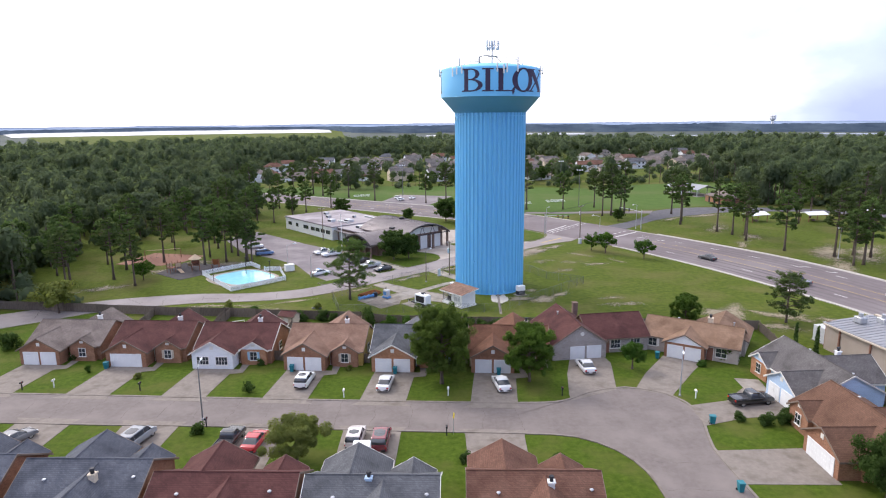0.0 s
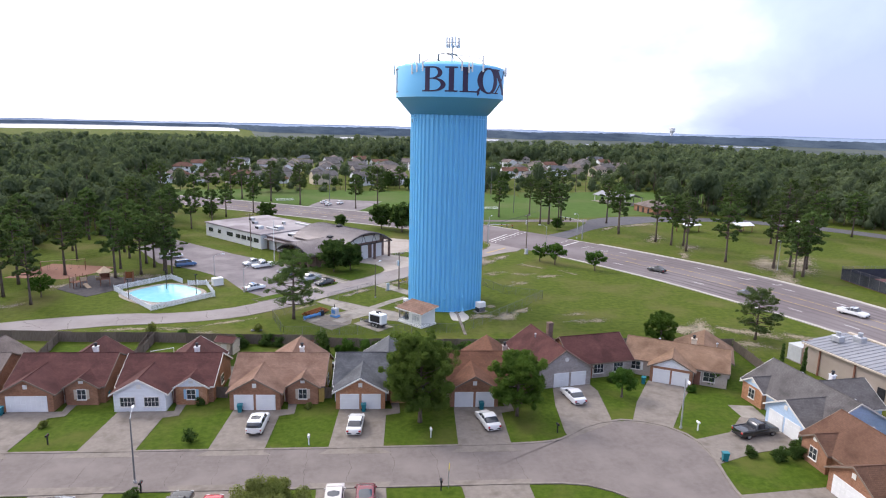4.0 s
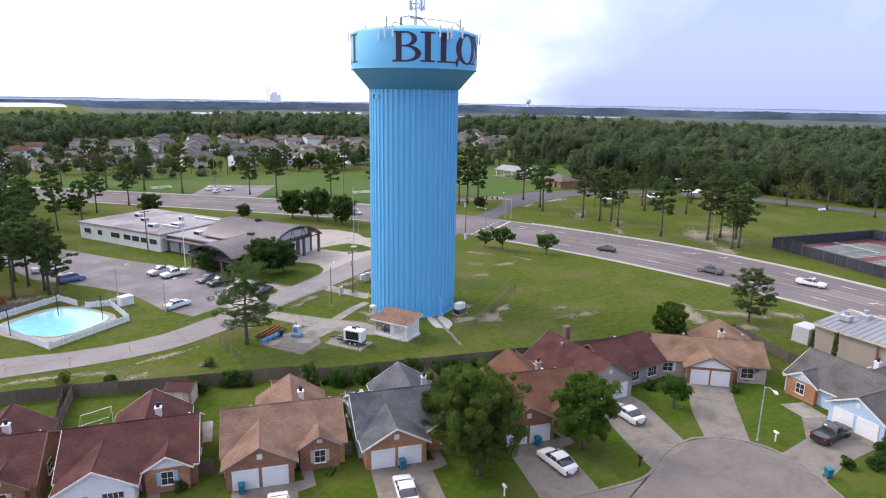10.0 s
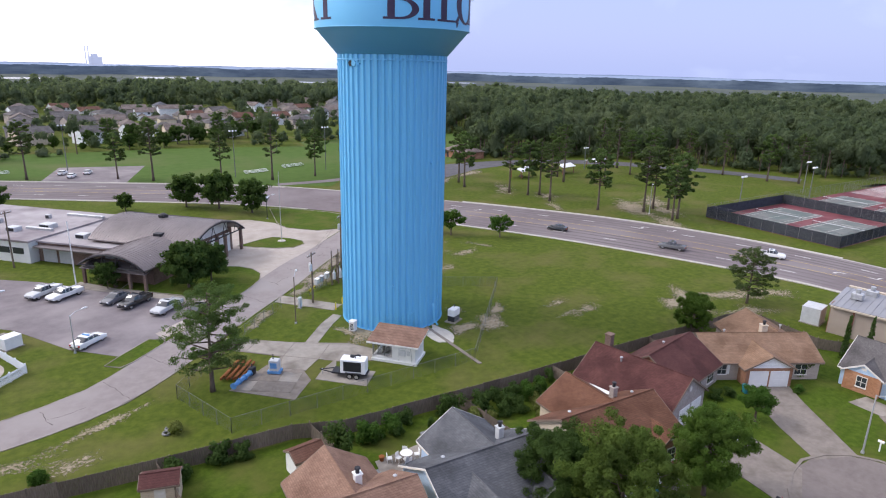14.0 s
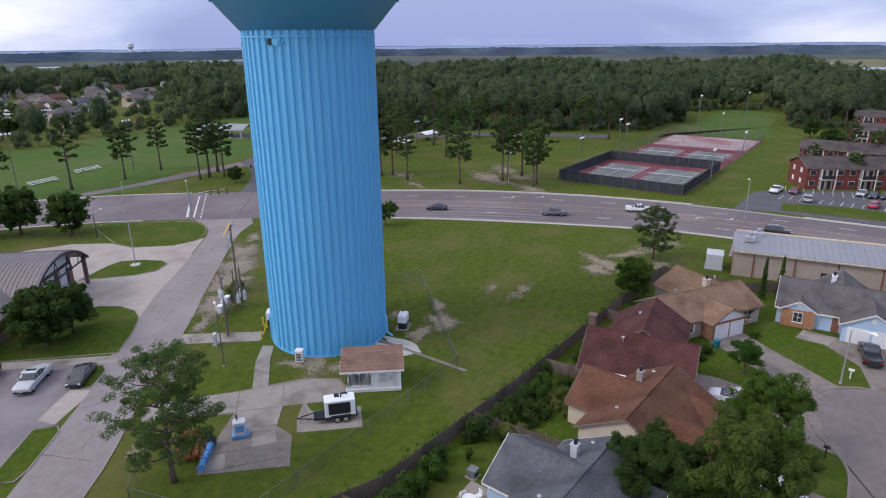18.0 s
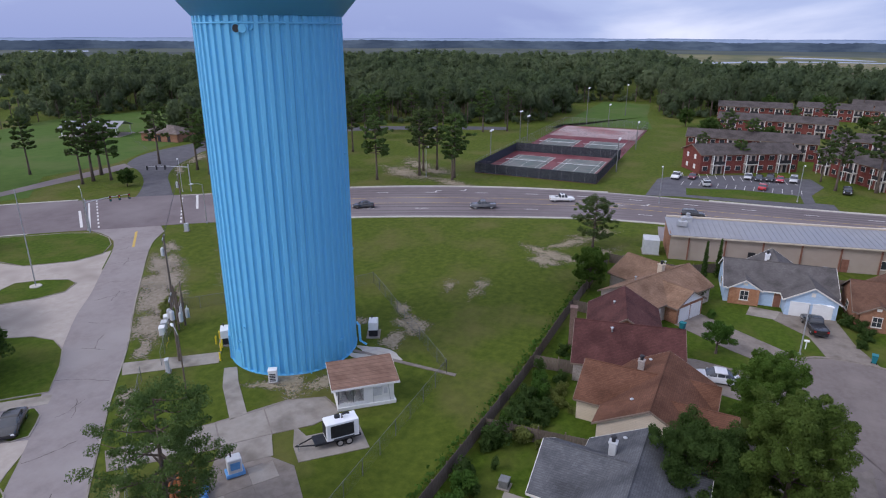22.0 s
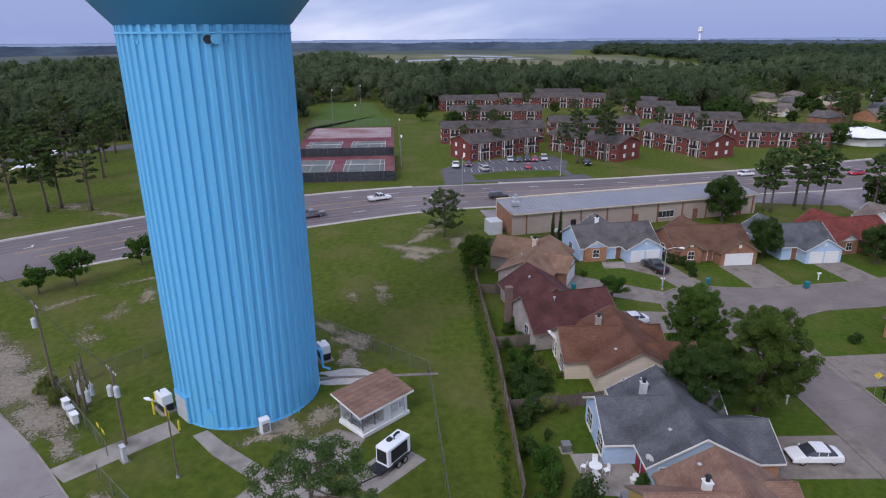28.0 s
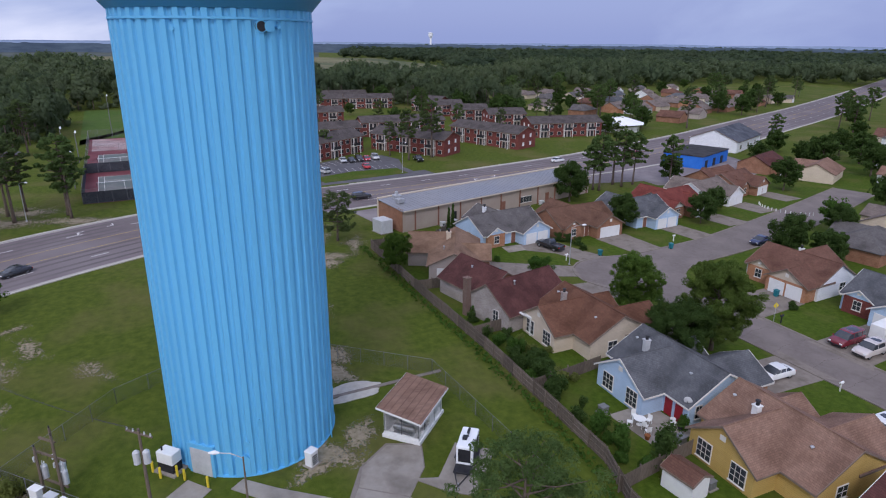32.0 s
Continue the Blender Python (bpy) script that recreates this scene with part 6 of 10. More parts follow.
row_house("house", -52.6, 61.0, 179, "slate", BRICK_BROWN, BRICK_BROWN, BRICK_BROWN, "brick house with a slate blue shingle roof", chim=None, mirror=True)
row_house("house", -66.6, 61.8, 179, "maroon", BRICK_BROWN, BRICK_BROWN, BRICK_BROWN, "brick house with a maroon shingle roof", chim=None, mirror=True)


# ---- lawns, drives and walks ----
slab("lawn", [(-200, 122), (-75, 116.6), (-41.7, 112.6), (-14.9, 109.7), (-2, 106.8), (13.6, 105.5), (33, 104.6), (55.5, 103.1), (62, 60), (78, -40), (60, -120), (-200, -120)], 0.012, LAWN, "short bright green mown house lawns", "lawn")


def drive(ring, label="stained concrete driveway", material=None, z=0.05):
    return slab("driveway", ring, z, material or DRIVE, label, "driveway")


for x, y in ((-65.2, 89.4), (-51.3, 88.4), (-37.7, 87.4), (-23.6, 86.7), (-10.3, 85.8), (4.5, 85.2)):
    yk = 79.4 - (x + 65) * 0.062
    drive([(x + 0.8, y - 0.1), (x + 7.6, y - 0.5), (x + 7.4, y + 2.0), (x + 8.6, y + 1.9), (x + 8.5, y - 1.8), (x + 6.7, y - 2.2), (x + 6.0, yk - 0.9), (x + 7.0, yk - 1.8), (x - 1.3, yk - 1.3), (x - 0.2, yk - 0.4)])
drive([(20.3, 90.1), (25.9, 91.0), (26.3, 88.5), (24.9, 80.4), (24.6, 79.0), (17.8, 75.6), (17.8, 77.4), (18.9, 84.6)])
drive([(35.2, 91.4), (40.2, 88.4), (37.6, 85.2), (31.6, 77.0), (27.2, 79.0), (30.3, 84.5)])
drive([(45.2, 79.0), (45.8, 71.6), (38.0, 70.4), (32.7, 68.6), (32.6, 74.0), (38.2, 75.4), (42.0, 79.2)])
drive([(41.4, 63.2), (41.4, 56.0), (31.3, 56.2), (31.2, 62.8)])
for x, y, w in ((40.6, 41.6, 5.5), (43.4, 27.2, 6.0), (46.8, 12.4, 6.0), (51, -2.6, 6)):
    drive([(x, y + w), (x, y), (x - 8.2, y - 0.6), (x - 8.2, y + w - 0.4)])
for x, y in ((3.4, 57.6), (-11.3, 57.0), (-25.4, 57.6), (-38.8, 60.0), (-52.6, 61.0), (-66.6, 61.8)):
    yk = 67.7 - 0.062 * x
    drive([(x + 0.2, y - 0.2), (x + 6.8, y - 0.2), (x + 7.0, yk - 1.0), (x + 7.6, yk + 0.2), (x - 0.8, yk + 0.7), (x, yk - 0.6)])
slab("patio", [(42.4, 82.6), (45.6, 82.0), (45.2, 78.2), (42.2, 79.0)], 0.055, CONC, "pale concrete patio with scattered tiles", "patio")
slab("patio", [(-10.8, 97.0), (-4.4, 97.4), (-4.2, 102.4), (-9.6, 102.2)], 0.05, CONC, "pale concrete back patio", "patio")
slab("patio", [(-28.3, 96.8), (-24.4, 96.6), (-24.2, 101.2), (-28.1, 101.6)], 0.05, CONC, "small concrete patio beside the house", "patio")
# bare earth and sand in the tower lot
fragments("sand_patch", [(56, 113.2, 6.0, 2.6, 60, 9), (52.5, 113.5, 3, 2.2, 30, 12), (64, 111, 6, 2.2, -25, 7), (72, 108, 5, 2.0, -40, 6), (60, 105, 5, 2.2, -20, 5), (37, 119.5, 4.0, 1.6, 10, 5), (36, 124, 3, 1.2, 0, 3)], SAND_SPOTS,
          "broken patches of pale sand in the tower lot", 1)
fragments("sand_patch", [(21.4, 123.3, 3.2, 2.0, 40, 14), (25, 126.5, 3.4, 1.2, 40, 8), (16.5, 123.6, 2.8, 1.4, 20, 12), (3.0, 129.6, 3.4, 1.9, 60, 14), (4.5, 126.0, 3.0, 1.4, 130, 10), (1.5, 131.5, 2.4, 1.0, 100, 8), (19.5, 130, 1.6, 1.2, 0, 8)], SAND_SPOTS,
          "gravelly bare sand round the tower's foot", 2)
fragments("sand_patch", [(30, 148, 4, 1.4, 20, 4), (40, 155, 5, 1.6, 20, 4), (34, 157, 4, 1.4, 0, 4), (46, 158, 4, 1.2, -55, 4), (38, 166, 4, 1.4, -40, 4), (26, 158, 4, 2, 30, 2)], SAND_SPOTS, "thin sandy spots in the mown grass", 3)
fragments("sand_patch", [(32.8, 177.0, 3.5, 1.4, 40, 10), (25.6, 171.0, 6, 2.8, 43, 16), (19.6, 165.4, 7, 3.6, 43, 17), (13.6, 159.9, 7, 3.6, 44, 18), (7.6, 154.6, 5.5, 2.6, 44, 18), (2.6, 150.6, 3.6, 1.0, 44, 8), (-6.7, 142.9, 2.4, 1.0, 44, 16), (-9.0, 140.2, 2.0, 0.8, 44, 10)], BARE_SPOTS,
          "bare sandy strip of ground beside the side street", 4)
fragments("sand_patch", [(-62, 119.4, 7, 0.9, 12, 7), (-45, 120.0, 7, 0.8, 4, 7), (-30, 123.0, 5, 0.8, 24, 7), (-38, 119.5, 5, 1.0, 5, 3), (-76, 112.5, 6, 1.0, 30, 6), (-18, 131.5, 4, 0.8, 38, 6), (-34, 117, 3, 1.5, 0, 3)], SAND_SPOTS, "worn sandy edge along the side street", 5)
fragments("sand_patch", [(100, 150, 8, 3.6, 70, 7), (106, 166, 11, 4.4, 60, 9), (112, 160, 9, 3.4, 60, 7), (92, 205, 10, 3, 60, 5), (88, 178, 7, 1.6, 60, 7), (96, 190, 7, 3, 60, 5), (118, 168, 9, 4, 50, 7)], SAND_SPOTS, "sandy bare ground under the pines", 6)
fragments("sand_patch", [(-76, 134, 6, 2.4, 30, 5), (-56, 158, 5, 3.0, 20, 6), (-64, 160, 5, 3, 0, 5), (-70, 150, 5, 3, 0, 4)], BARE_SPOTS, "bare needle-strewn ground under the pines", 7)
# walks and pads round the tower
slab("walkway", [(-1.2, 149.8), (-3.2, 147.6), (3.3, 139.6), (5.5, 141.2)], 0.05, CONC, "concrete walk from the street to the tower door", "walkway")
slab("walkway", [(-5.2, 130.6), (-3.6, 129.8), (0.8, 134.6), (3.4, 137.0), (2.6, 138.2), (-0.6, 135.6)], 0.05, CONC, "narrow concrete path to the tower", "walkway")
for ring in ([(-13.6, 137.6), (-15.4, 135.2), (-12.6, 132.4), (-10.2, 134.9)], [(-10.1, 134.85), (-12.5, 132.3), (-8.9, 128.6), (-6.2, 131.6)], [(-6.1, 131.5), (-8.8, 128.5), (-5.4, 125.4), (-2.4, 128.7)],
             [(-2.3, 128.6), (-5.3, 125.3), (-2.6, 122.6), (0.4, 121.4), (1.9, 124.2), (0.0, 127.4)], [(-8.9, 128.4), (-10.6, 125.6), (-8.0, 123.2), (-5.5, 125.3)]):
    slab("drive_slab", ring, 0.05, CONC, "stained concrete slab of the yard drive", "driveway")
slab("yard_bed", [(-17.4, 123.2), (-11.8, 117.2), (-8.4, 120.6), (-8.2, 123.4), (-5.4, 125.3), (-2.6, 122.5), (0.6, 121.2), (2.2, 124.2), (0.1, 127.6), (-6.2, 131.8), (-10.2, 135.1), (-13.6, 137.8), (-15.6, 135.2), (-9.2, 128.5), (-12.4, 126.6)], 0.035, DRIVE, "dirty concrete bed between the yard slabs", "slab")
u, v = Vector((0.80, -0.60)), Vector((0.62, 0.78))
for i in range(3):
    for j in range(2):
        o = Vector((-17.2, 123.2)) + u * (i * 2.35) + v * (j * 2.45)
        slab("pad_slab", [tuple(o), tuple(o + u * 2.28), tuple(o + u * 2.28 + v * 2.38), tuple(o + v * 2.38)], 0.06 + 0.008 * ((i + j) % 2), DRIVE if (i + j) % 3 else CONC, "cracked concrete pad slab", "slab")
slab("trailer_pad", [(-7.9, 120.5), (-3.5, 115.7), (-0.8, 118.4), (-4.4, 122.1), (-3.4, 124.2), (-6.2, 122.3)], 0.06, CONC, "pale concrete pad under the generator trailer", "slab")
for ring in (blob(11.25, 123.8, 0.8, 3.0, 2, 26, 0.10, 31), blob(13.0, 123.6, 0.9, 3.1, -3, 26, 0.12, 32)):
    slab("splash_pad", ring, 0.07, KERB, "pale concrete overflow splash pad with ragged edges", "slab")
slab("channel", [(11.9, 127.2), (12.4, 127.2), (11.9, 113.2), (11.4, 113.2)], 0.09, DRIVE, "long narrow concrete drain channel", "slab")

# ---- tower yard things ----
td = part("tower_door_frame", Geo().box(0, 0, 0, 0.5, 2.7, 3.0), BLUE, tower, "blue steel door frame")
td.matrix_basis = pose(-7.38 * math.cos(radians(-48.5)), -7.38 * math.sin(radians(-48.5)), 0, 0, 0, -48.5)
part("roller_door", Geo().box(-0.24, 0, 0.0, 0.1, 2.1, 2.55), GREY_BOX, td, "grey roller door in the tower base")
for a, z, r in ((194.4, 36.8, 0.36), (205, 36.75, 0.13), (148.8, 36.6, 0.16), (172, 5.4, 0.14), (164, 3.4, 0.15), (240, 7.0, 0.14), (262, 2.6, 0.2), (285, 24, 0.12), (305, 12, 0.12)):
    fx = part("porthole", Geo().cyl(0, 0, -0.2, 0.26, r, n=18), DARK if r > 0.3 else BLUE, tower, "dark round opening high on the column" if r > 0.3 else "")
    fx.matrix_basis = pose(7.38 * math.cos(radians(a)), 7.38 * math.sin(radians(a)), z, 0, 90, a)
rim = part("porthole_rim", Geo().tube([(0.40 * math.cos(math.tau * k / 18), 0.40 * math.sin(math.tau * k / 18), 0.20) for k in range(19)], 0.05, 5), BLUE, tower)
rim.matrix_basis = pose(7.38 * math.cos(radians(194.4)), 7.38 * math.sin(radians(194.4)), 36.8, 0, 90, 194.4)
fx = part("porthole_cover", Geo().cyl(0, 0, 0.05, 0.20, 0.40, n=18), BLUE, tower, "open blue porthole cover")
fx.matrix_basis = pose(7.45 * math.cos(radians(199)), 7.45 * math.sin(radians(199)), 36.8, 0, 90, 199)
# bricked-up arched doorway of blue plate
arch = [(-0.62, 0.0), (0.62, 0.0), (0.62, 1.65)] + [(0.62 * math.cos(math.pi * k / 10), 1.65 + 0.5 * math.sin(math.pi * k / 10)) for k in range(1, 10)] + [(-0.62, 1.65)]
hd = part("arched_hatch", Geo().sweep(arch, "x", -0.15, 0.22), BLUE, tower, "flat arched blue steel hatch")
hd.matrix_basis = pose(7.34 * math.cos(radians(159.5)), 7.34 * math.sin(radians(159.5)), 0, 0, 0, 159.5)
part("overflow_pipe", Geo().tube([(2.4, -7.4, 3.4), (2.45, -7.75, 3.0), (2.5, -7.8, 0.9), (2.6, -8.6, 0.5)], 0.16, 8), BLUE, tower, "blue overflow pipe")
part("conduit", Geo().tube([(-5.2, -5.9, 0), (-5.2, -5.9, 2.4)], 0.06, 6), BLUE, tower)
# antennas on the rim and the mast on the roof
for i, a in enumerate((168, 173, 222.3, 228.2, 234.9, 273, 279.8, 283.2, 295.1, 334, 352, 357, 20, 60, 64, 68, 110, 140)):
    an = part("antenna", Geo().box(0, 0, 0, 0.18, 0.28, 1.75, 0, 0.04), WHITE, tower, "white panel antenna")
    an.matrix_basis = pose((TANK_R + 0.42) * math.cos(radians(a)), (TANK_R + 0.42) * math.sin(radians(a)), (44.7 if a == 222.3 else 45.35) + 0.15 * (i % 3), 0, 0, a)
    part("bracket", Geo().box(-0.25, 0, 0.9, 0.5, 0.08, 0.08).box(-0.25, 0, 0.25, 0.5, 0.08, 0.08), STEEL, an)
for a in (226, 300, 40, 132):
    part("vent_pipe", Geo().tube([(9.6 * math.cos(radians(a)), 9.6 * math.sin(radians(a)), 46.4), (9.6 * math.cos(radians(a)), 9.6 * math.sin(radians(a)), 48.6)], 0.13, 8), STEEL, tower)
part("mast", Geo().cyl(0.3, 0, 47.3, 52.5, 0.16, 0.12, n=10), STEEL, tower, "grey steel antenna mast on the tank roof")
part("mast_ring", Geo().tube([(0.3 + 0.9 * math.cos(math.tau * k / 14), 0.9 * math.sin(math.tau * k / 14), 49.5) for k in range(15)], 0.07, 5), WEATHERED, tower)
part("cable_post", Geo().box(-2.4, -0.4, 46.9, 0.3, 0.3, 2.5, 0, 0.04).box(-2.3, -0.4, 47.6, 0.5, 0.4, 0.7, 0, 0.04), WEATHERED, tower, "grey cable post with a junction box")
part("cable_tray", Geo().tube([(-2.4, -0.4, 49.35), (-1.0, -0.2, 49.7), (0.3, 0, 49.55), (1.3, -0.4, 49.2), (2.1, -0.8, 48.3)], 0.09, 6), WEATHERED, tower)
for pts in ([(0.8, -0.4, 49.4), (3.0, -3.6, 48.9), (4.6, -7.0, 48.2), (5.2, -8.6, 46.9)], [(-2.4, -0.4, 48.4), (-4.6, -3.6, 48.2), (-6.4, -7.0, 46.9)], [(0.2, 0.4, 49.4), (1.5, 4.6, 48.8), (2.0, 8.6, 46.9)]):
    part("cable", Geo().tube([tuple(p) for p in pts], 0.06, 6), WEATHERED, tower)
for a, r in ((170, 0.95), (15, 1.25), (275, 0.9), (95, 1.0)):
    hx, hy = r * math.cos(radians(a)), r * math.sin(radians(a))
    part("mast_arm", Geo().tube([(0.3, 0, 51.7), (hx + 0.3, hy, 51.7)], 0.06, 6).tube([(0.3, 0, 51.0), (hx + 0.3, hy, 51.0)], 0.05, 6), WEATHERED, tower)
    for s in (-0.36, 0.36):
        px, py = hx + 0.3 - math.sin(radians(a)) * s, hy + math.cos(radians(a)) * s
        an = part("antenna", Geo().box(0, 0, 0, 0.15, 0.24, 1.9, 0, 0.04), WHITE, tower)
        an.matrix_basis = pose(px + 0.15 * math.cos(radians(a)), py + 0.15 * math.sin(radians(a)), 50.75, 0, 0, a)
        part("radio_unit", Geo().box(-0.25, 0, 0.05, 0.22, 0.26, 0.55, 0, 0.03), GREY_BOX, an)
        part("antenna_pipe", Geo().cyl(-0.12, 0, -0.2, 2.15, 0.035, n=6), STEEL, an)

# pump house
sh = thing("pump_house", "small white pump house with a sloping brown shingle roof", "shed", 3.75, 120.45, -50)
sh.scale = (0.98, 0.86, 1.0)
part("slab", Geo().box(0, 0, 0, 6.2, 4.6, 0.35), WHITE, sh)
part("wall", Geo().box(1.3, 0, 0.35, 3.2, 4.2, 2.35).box(-1.6, -2.0, 0.35, 2.8, 0.2, 0.35).box(-1.6, 2.0, 0.35, 2.8, 0.2, 2.35), WHITE, sh)
part("knee_wall", Geo().box(-2.95, 0, 0.35, 0.18, 4.2, 0.35), WHITE, sh)
for px, py in ((-2.95, -2.0), (-2.95, 0.0), (-2.95, 2.0), (-1.4, -2.0)):
    part("post", Geo().box(px, py, 0.35, 0.12, 0.12, 2.35), WEATHERED, sh)
o, e, hr = 0.55, 2.62, 0.75
part("roof", Geo().sweep([(-2.1 - o, e), (2.1 + o, e + hr), (2.1 + o, e + hr + 0.14), (-2.1 - o, e + 0.14)], "x", -3.1 - o, 2.9 + o), ROOF["light"], sh, "single-slope brown shingle roof")
part("wall_top", Geo().sweep([(-2.05, e), (2.05, e), (2.05, e + hr - 0.09)], "x", -0.3, 2.9).sweep([(1.9, e), (2.1, e), (2.1, e + hr - 0.09), (1.9, e + hr - 0.1)], "x", -3.0, -0.3), WHITE, sh)
g = Geo()
g.box(-0.1, -2.1 - o - 0.02, e - 0.10, 7.14, 0.04, 0.22)
g.box(-0.1, 2.1 + o + 0.02, e + hr - 0.10, 7.14, 0.04, 0.22)
for sx in (-1, 1):
    g.sweep([(-2.1 - o, e - 0.08), (2.1 + o, e + hr - 0.08), (2.1 + o, e + hr + 0.12), (-2.1 - o, e + 0.12)], "x", -0.1 + sx * 3.55 - 0.02, -0.1 + sx * 3.55 + 0.02)
part("fascia", g, WHITE, sh)
part("mesh_screen", Geo().box(-2.95, 0, 0.7, 0.02, 4.0, 1.95).box(-1.6, -2.0, 0.7, 2.6, 0.02, 1.95), LINK, sh, "wire mesh screen")
part("pump", Geo().tube([(-2.3, -1.2, 1.0), (-2.3, 1.2, 1.0)], 0.30, 12).tube([(-1.3, -1.0, 1.2), (-1.3, 1.0, 1.2)], 0.34, 12).box(-2.3, 0, 0.35, 0.8, 2.2, 0.35), RIM, sh, "grey steel pump and pipes")
part("meter_box", Geo().box(1.1, -2.2, 1.2, 0.9, 0.2, 0.8, 0, 0.03), GREY_BOX, sh, "grey electric meter boxes on the wall")
part("meter_box", Geo().box(2.0, -2.17, 1.3, 0.4, 0.16, 0.6, 0, 0.03), GREY_BOX, sh)
part("conduit", Geo().tube([(0.7, -2.2, 0.4), (0.7, -2.2, 2.3), (2.3, -2.2, 2.3), (2.5, -2.2, 0.4)], 0.04, 6), STEEL, sh)
# generator trailer
gt = thing("generator_trailer", "white boxed diesel generator on a tandem-axle trailer", "trailer", -3.9, 119.0, -42, 0.06)
part("chassis", Geo().box(0, 0, 0.5, 4.4, 1.5, 0.18, 0, 0.03).tube([(-2.2, -0.6, 0.6), (-3.9, 0, 0.55), (-2.2, 0.6, 0.6)], 0.07, 6), DARK, gt)
part("enclosure", Geo().box(0.45, 0, 0.68, 3.1, 1.5, 1.75, 0, 0.06), TENT, gt, "pale enclosure of the generator")
part("radiator_grille", Geo().box(0.4, -0.77, 0.95, 2.2, 0.05, 1.25), DARK, gt)
part("end_grille", Geo().box(-1.12, 0, 0.95, 0.05, 1.1, 1.25), DARK, gt)
part("side_grille", Geo().box(0.4, 0.77, 0.95, 2.2, 0.05, 1.25), DARK, gt)
part("exhaust", Geo().tube([(0.6, 0, 2.4), (0.6, 0, 2.75), (1.0, 0, 2.85), (1.3, 0, 2.75)], 0.12, 8).box(0.2, 0.2, 2.43, 0.5, 0.4, 0.25, 0, 0.04), DARK, gt)
part("deck", Geo().box(-1.7, 0, 0.68, 1.0, 1.45, 0.04), DARK, gt)
for ax in (0.1, 0.95):
    for sy in (-1, 1):
        w = part("wheel", WHEEL_TYRE, None, gt)
        w.matrix_basis = pose(ax, sy * 0.86, 0.36, 90, 0, 0) @ Matrix.Diagonal((0.36, 0.36, 1, 1))
        part("rim", WHEEL_RIM, None, w)
part("fender", Geo().box(0.52, -0.88, 0.74, 2.0, 0.28, 0.05).box(0.52, 0.88, 0.74, 2.0, 0.28, 0.05), DARK, gt)
part("jack", Geo().cyl(-3.6, 0, 0, 0.7, 0.06, n=8), STEEL, gt)
def generator_box(x, y, rz, label):
    t = thing("standby_generator", label, "generator", x, y, rz)
    part("base_slab", Geo().box(0, 0, 0, 2.4, 1.7, 0.14), CONC, t)
    part("frame", Geo().box(0, 0, 0.14, 1.7, 1.1, 0.85, 0, 0.04), DARK, t, "black louvred lower body")
    part("hood", Geo().box(0, 0, 0.99, 1.75, 1.15, 1.05, 0, 0.06), WHITE, t, "white enamel hood")
    for k in range(4):
        part("louvre", Geo().box(0, -0.57, 0.26 + 0.17 * k, 1.4, 0.04, 0.09), WEATHERED, t)
    part("exhaust", Geo().cyl(0.5, 0.2, 2.04, 2.4, 0.08, n=8), DARK, t)
    return t


# pump set, pipes and boxes
pm = thing("pump_unit", "blue-grey wheeled pump unit on the pad", "machine", -11.4, 124.6, -38, 0.06)
part("cowl", Geo().box(0, 0, 0.45, 1.2, 1.0, 1.35, 0, 0.07), GREY_BOX, pm)
part("skid", Geo().box(0, 0, 0.1, 1.6, 1.1, 0.35, 0, 0.03), BLUE_EQ, pm)
part("exhaust", Geo().cyl(-0.2, 0.1, 1.8, 2.4, 0.07, n=8), DARK, pm)
part("panel", Geo().box(0, -0.52, 0.8, 0.8, 0.04, 0.7), BLUE_EQ, pm)
pp = thing("blue_pipe", "blue water main with flanges lying on the pad", "pipe", -15.6, 124.2, 40, 0.06)
part("pipe", Geo().tube([(-1.7, 0, 0.42), (1.7, 0, 0.42)], 0.26, 12), BLUE_EQ, pp)
for k in (-1.7, -0.5, 0.6, 1.7):
    part("flange", Geo().tube([(k - 0.06, 0, 0.42), (k + 0.06, 0, 0.42)], 0.38, 12), BLUE_EQ, pp)
part("valve", Geo().box(2.2, 0, 0.1, 0.8, 0.7, 0.9, 0, 0.08).cyl(2.2, 0, 1.0, 1.4, 0.09, n=8), DARK, pp)
pr = thing("pipe_stack", "stack of rusty steel pipes on the grass", "pipes", -15.2, 127.0, 50)
for k in range(7):
    part("pipe", Geo().tube([(-2.4 + 0.1 * (k % 3), -1.05 + 0.36 * k, 0.32 + 0.25 * (k % 2)), (2.5 - 0.15 * (k % 2), -1.05 + 0.36 * k, 0.32 + 0.25 * (k % 2))], 0.16, 8), RUST, pr)
for k in (-1.6, 1.6):
    part("bearer", Geo().box(k, 0, 0, 0.15, 2.8, 0.16), FENCE_WOOD, pr)
cabinet("equipment_cabinet", "white equipment cabinet standing against the tower", 2.5, 131.2, -60, 0.9, 0.8, 1.5, WHITE)
generator_box(7.7, 142.3, 40, "white and black standby generator by the tower door")
generator_box(16.9, 126.6, 25, "white and black standby generator beside the tower")
for bx, by in ((6.9, 143.2), (8.1, 143.7), (9.5, 143.9), (5.7, 141.4), (6.5, 141.9), (3.8, 139.8)):
    b = thing("bollard", "yellow painted steel bollard", "bollard", bx, by, group="bollards by the tower door")
    part("post", Geo().cyl(0, 0, -0.2, 1.05, 0.11, n=12).cyl(0, 0, 1.05, 1.12, 0.11, 0.05, n=12), YELLOW, b)


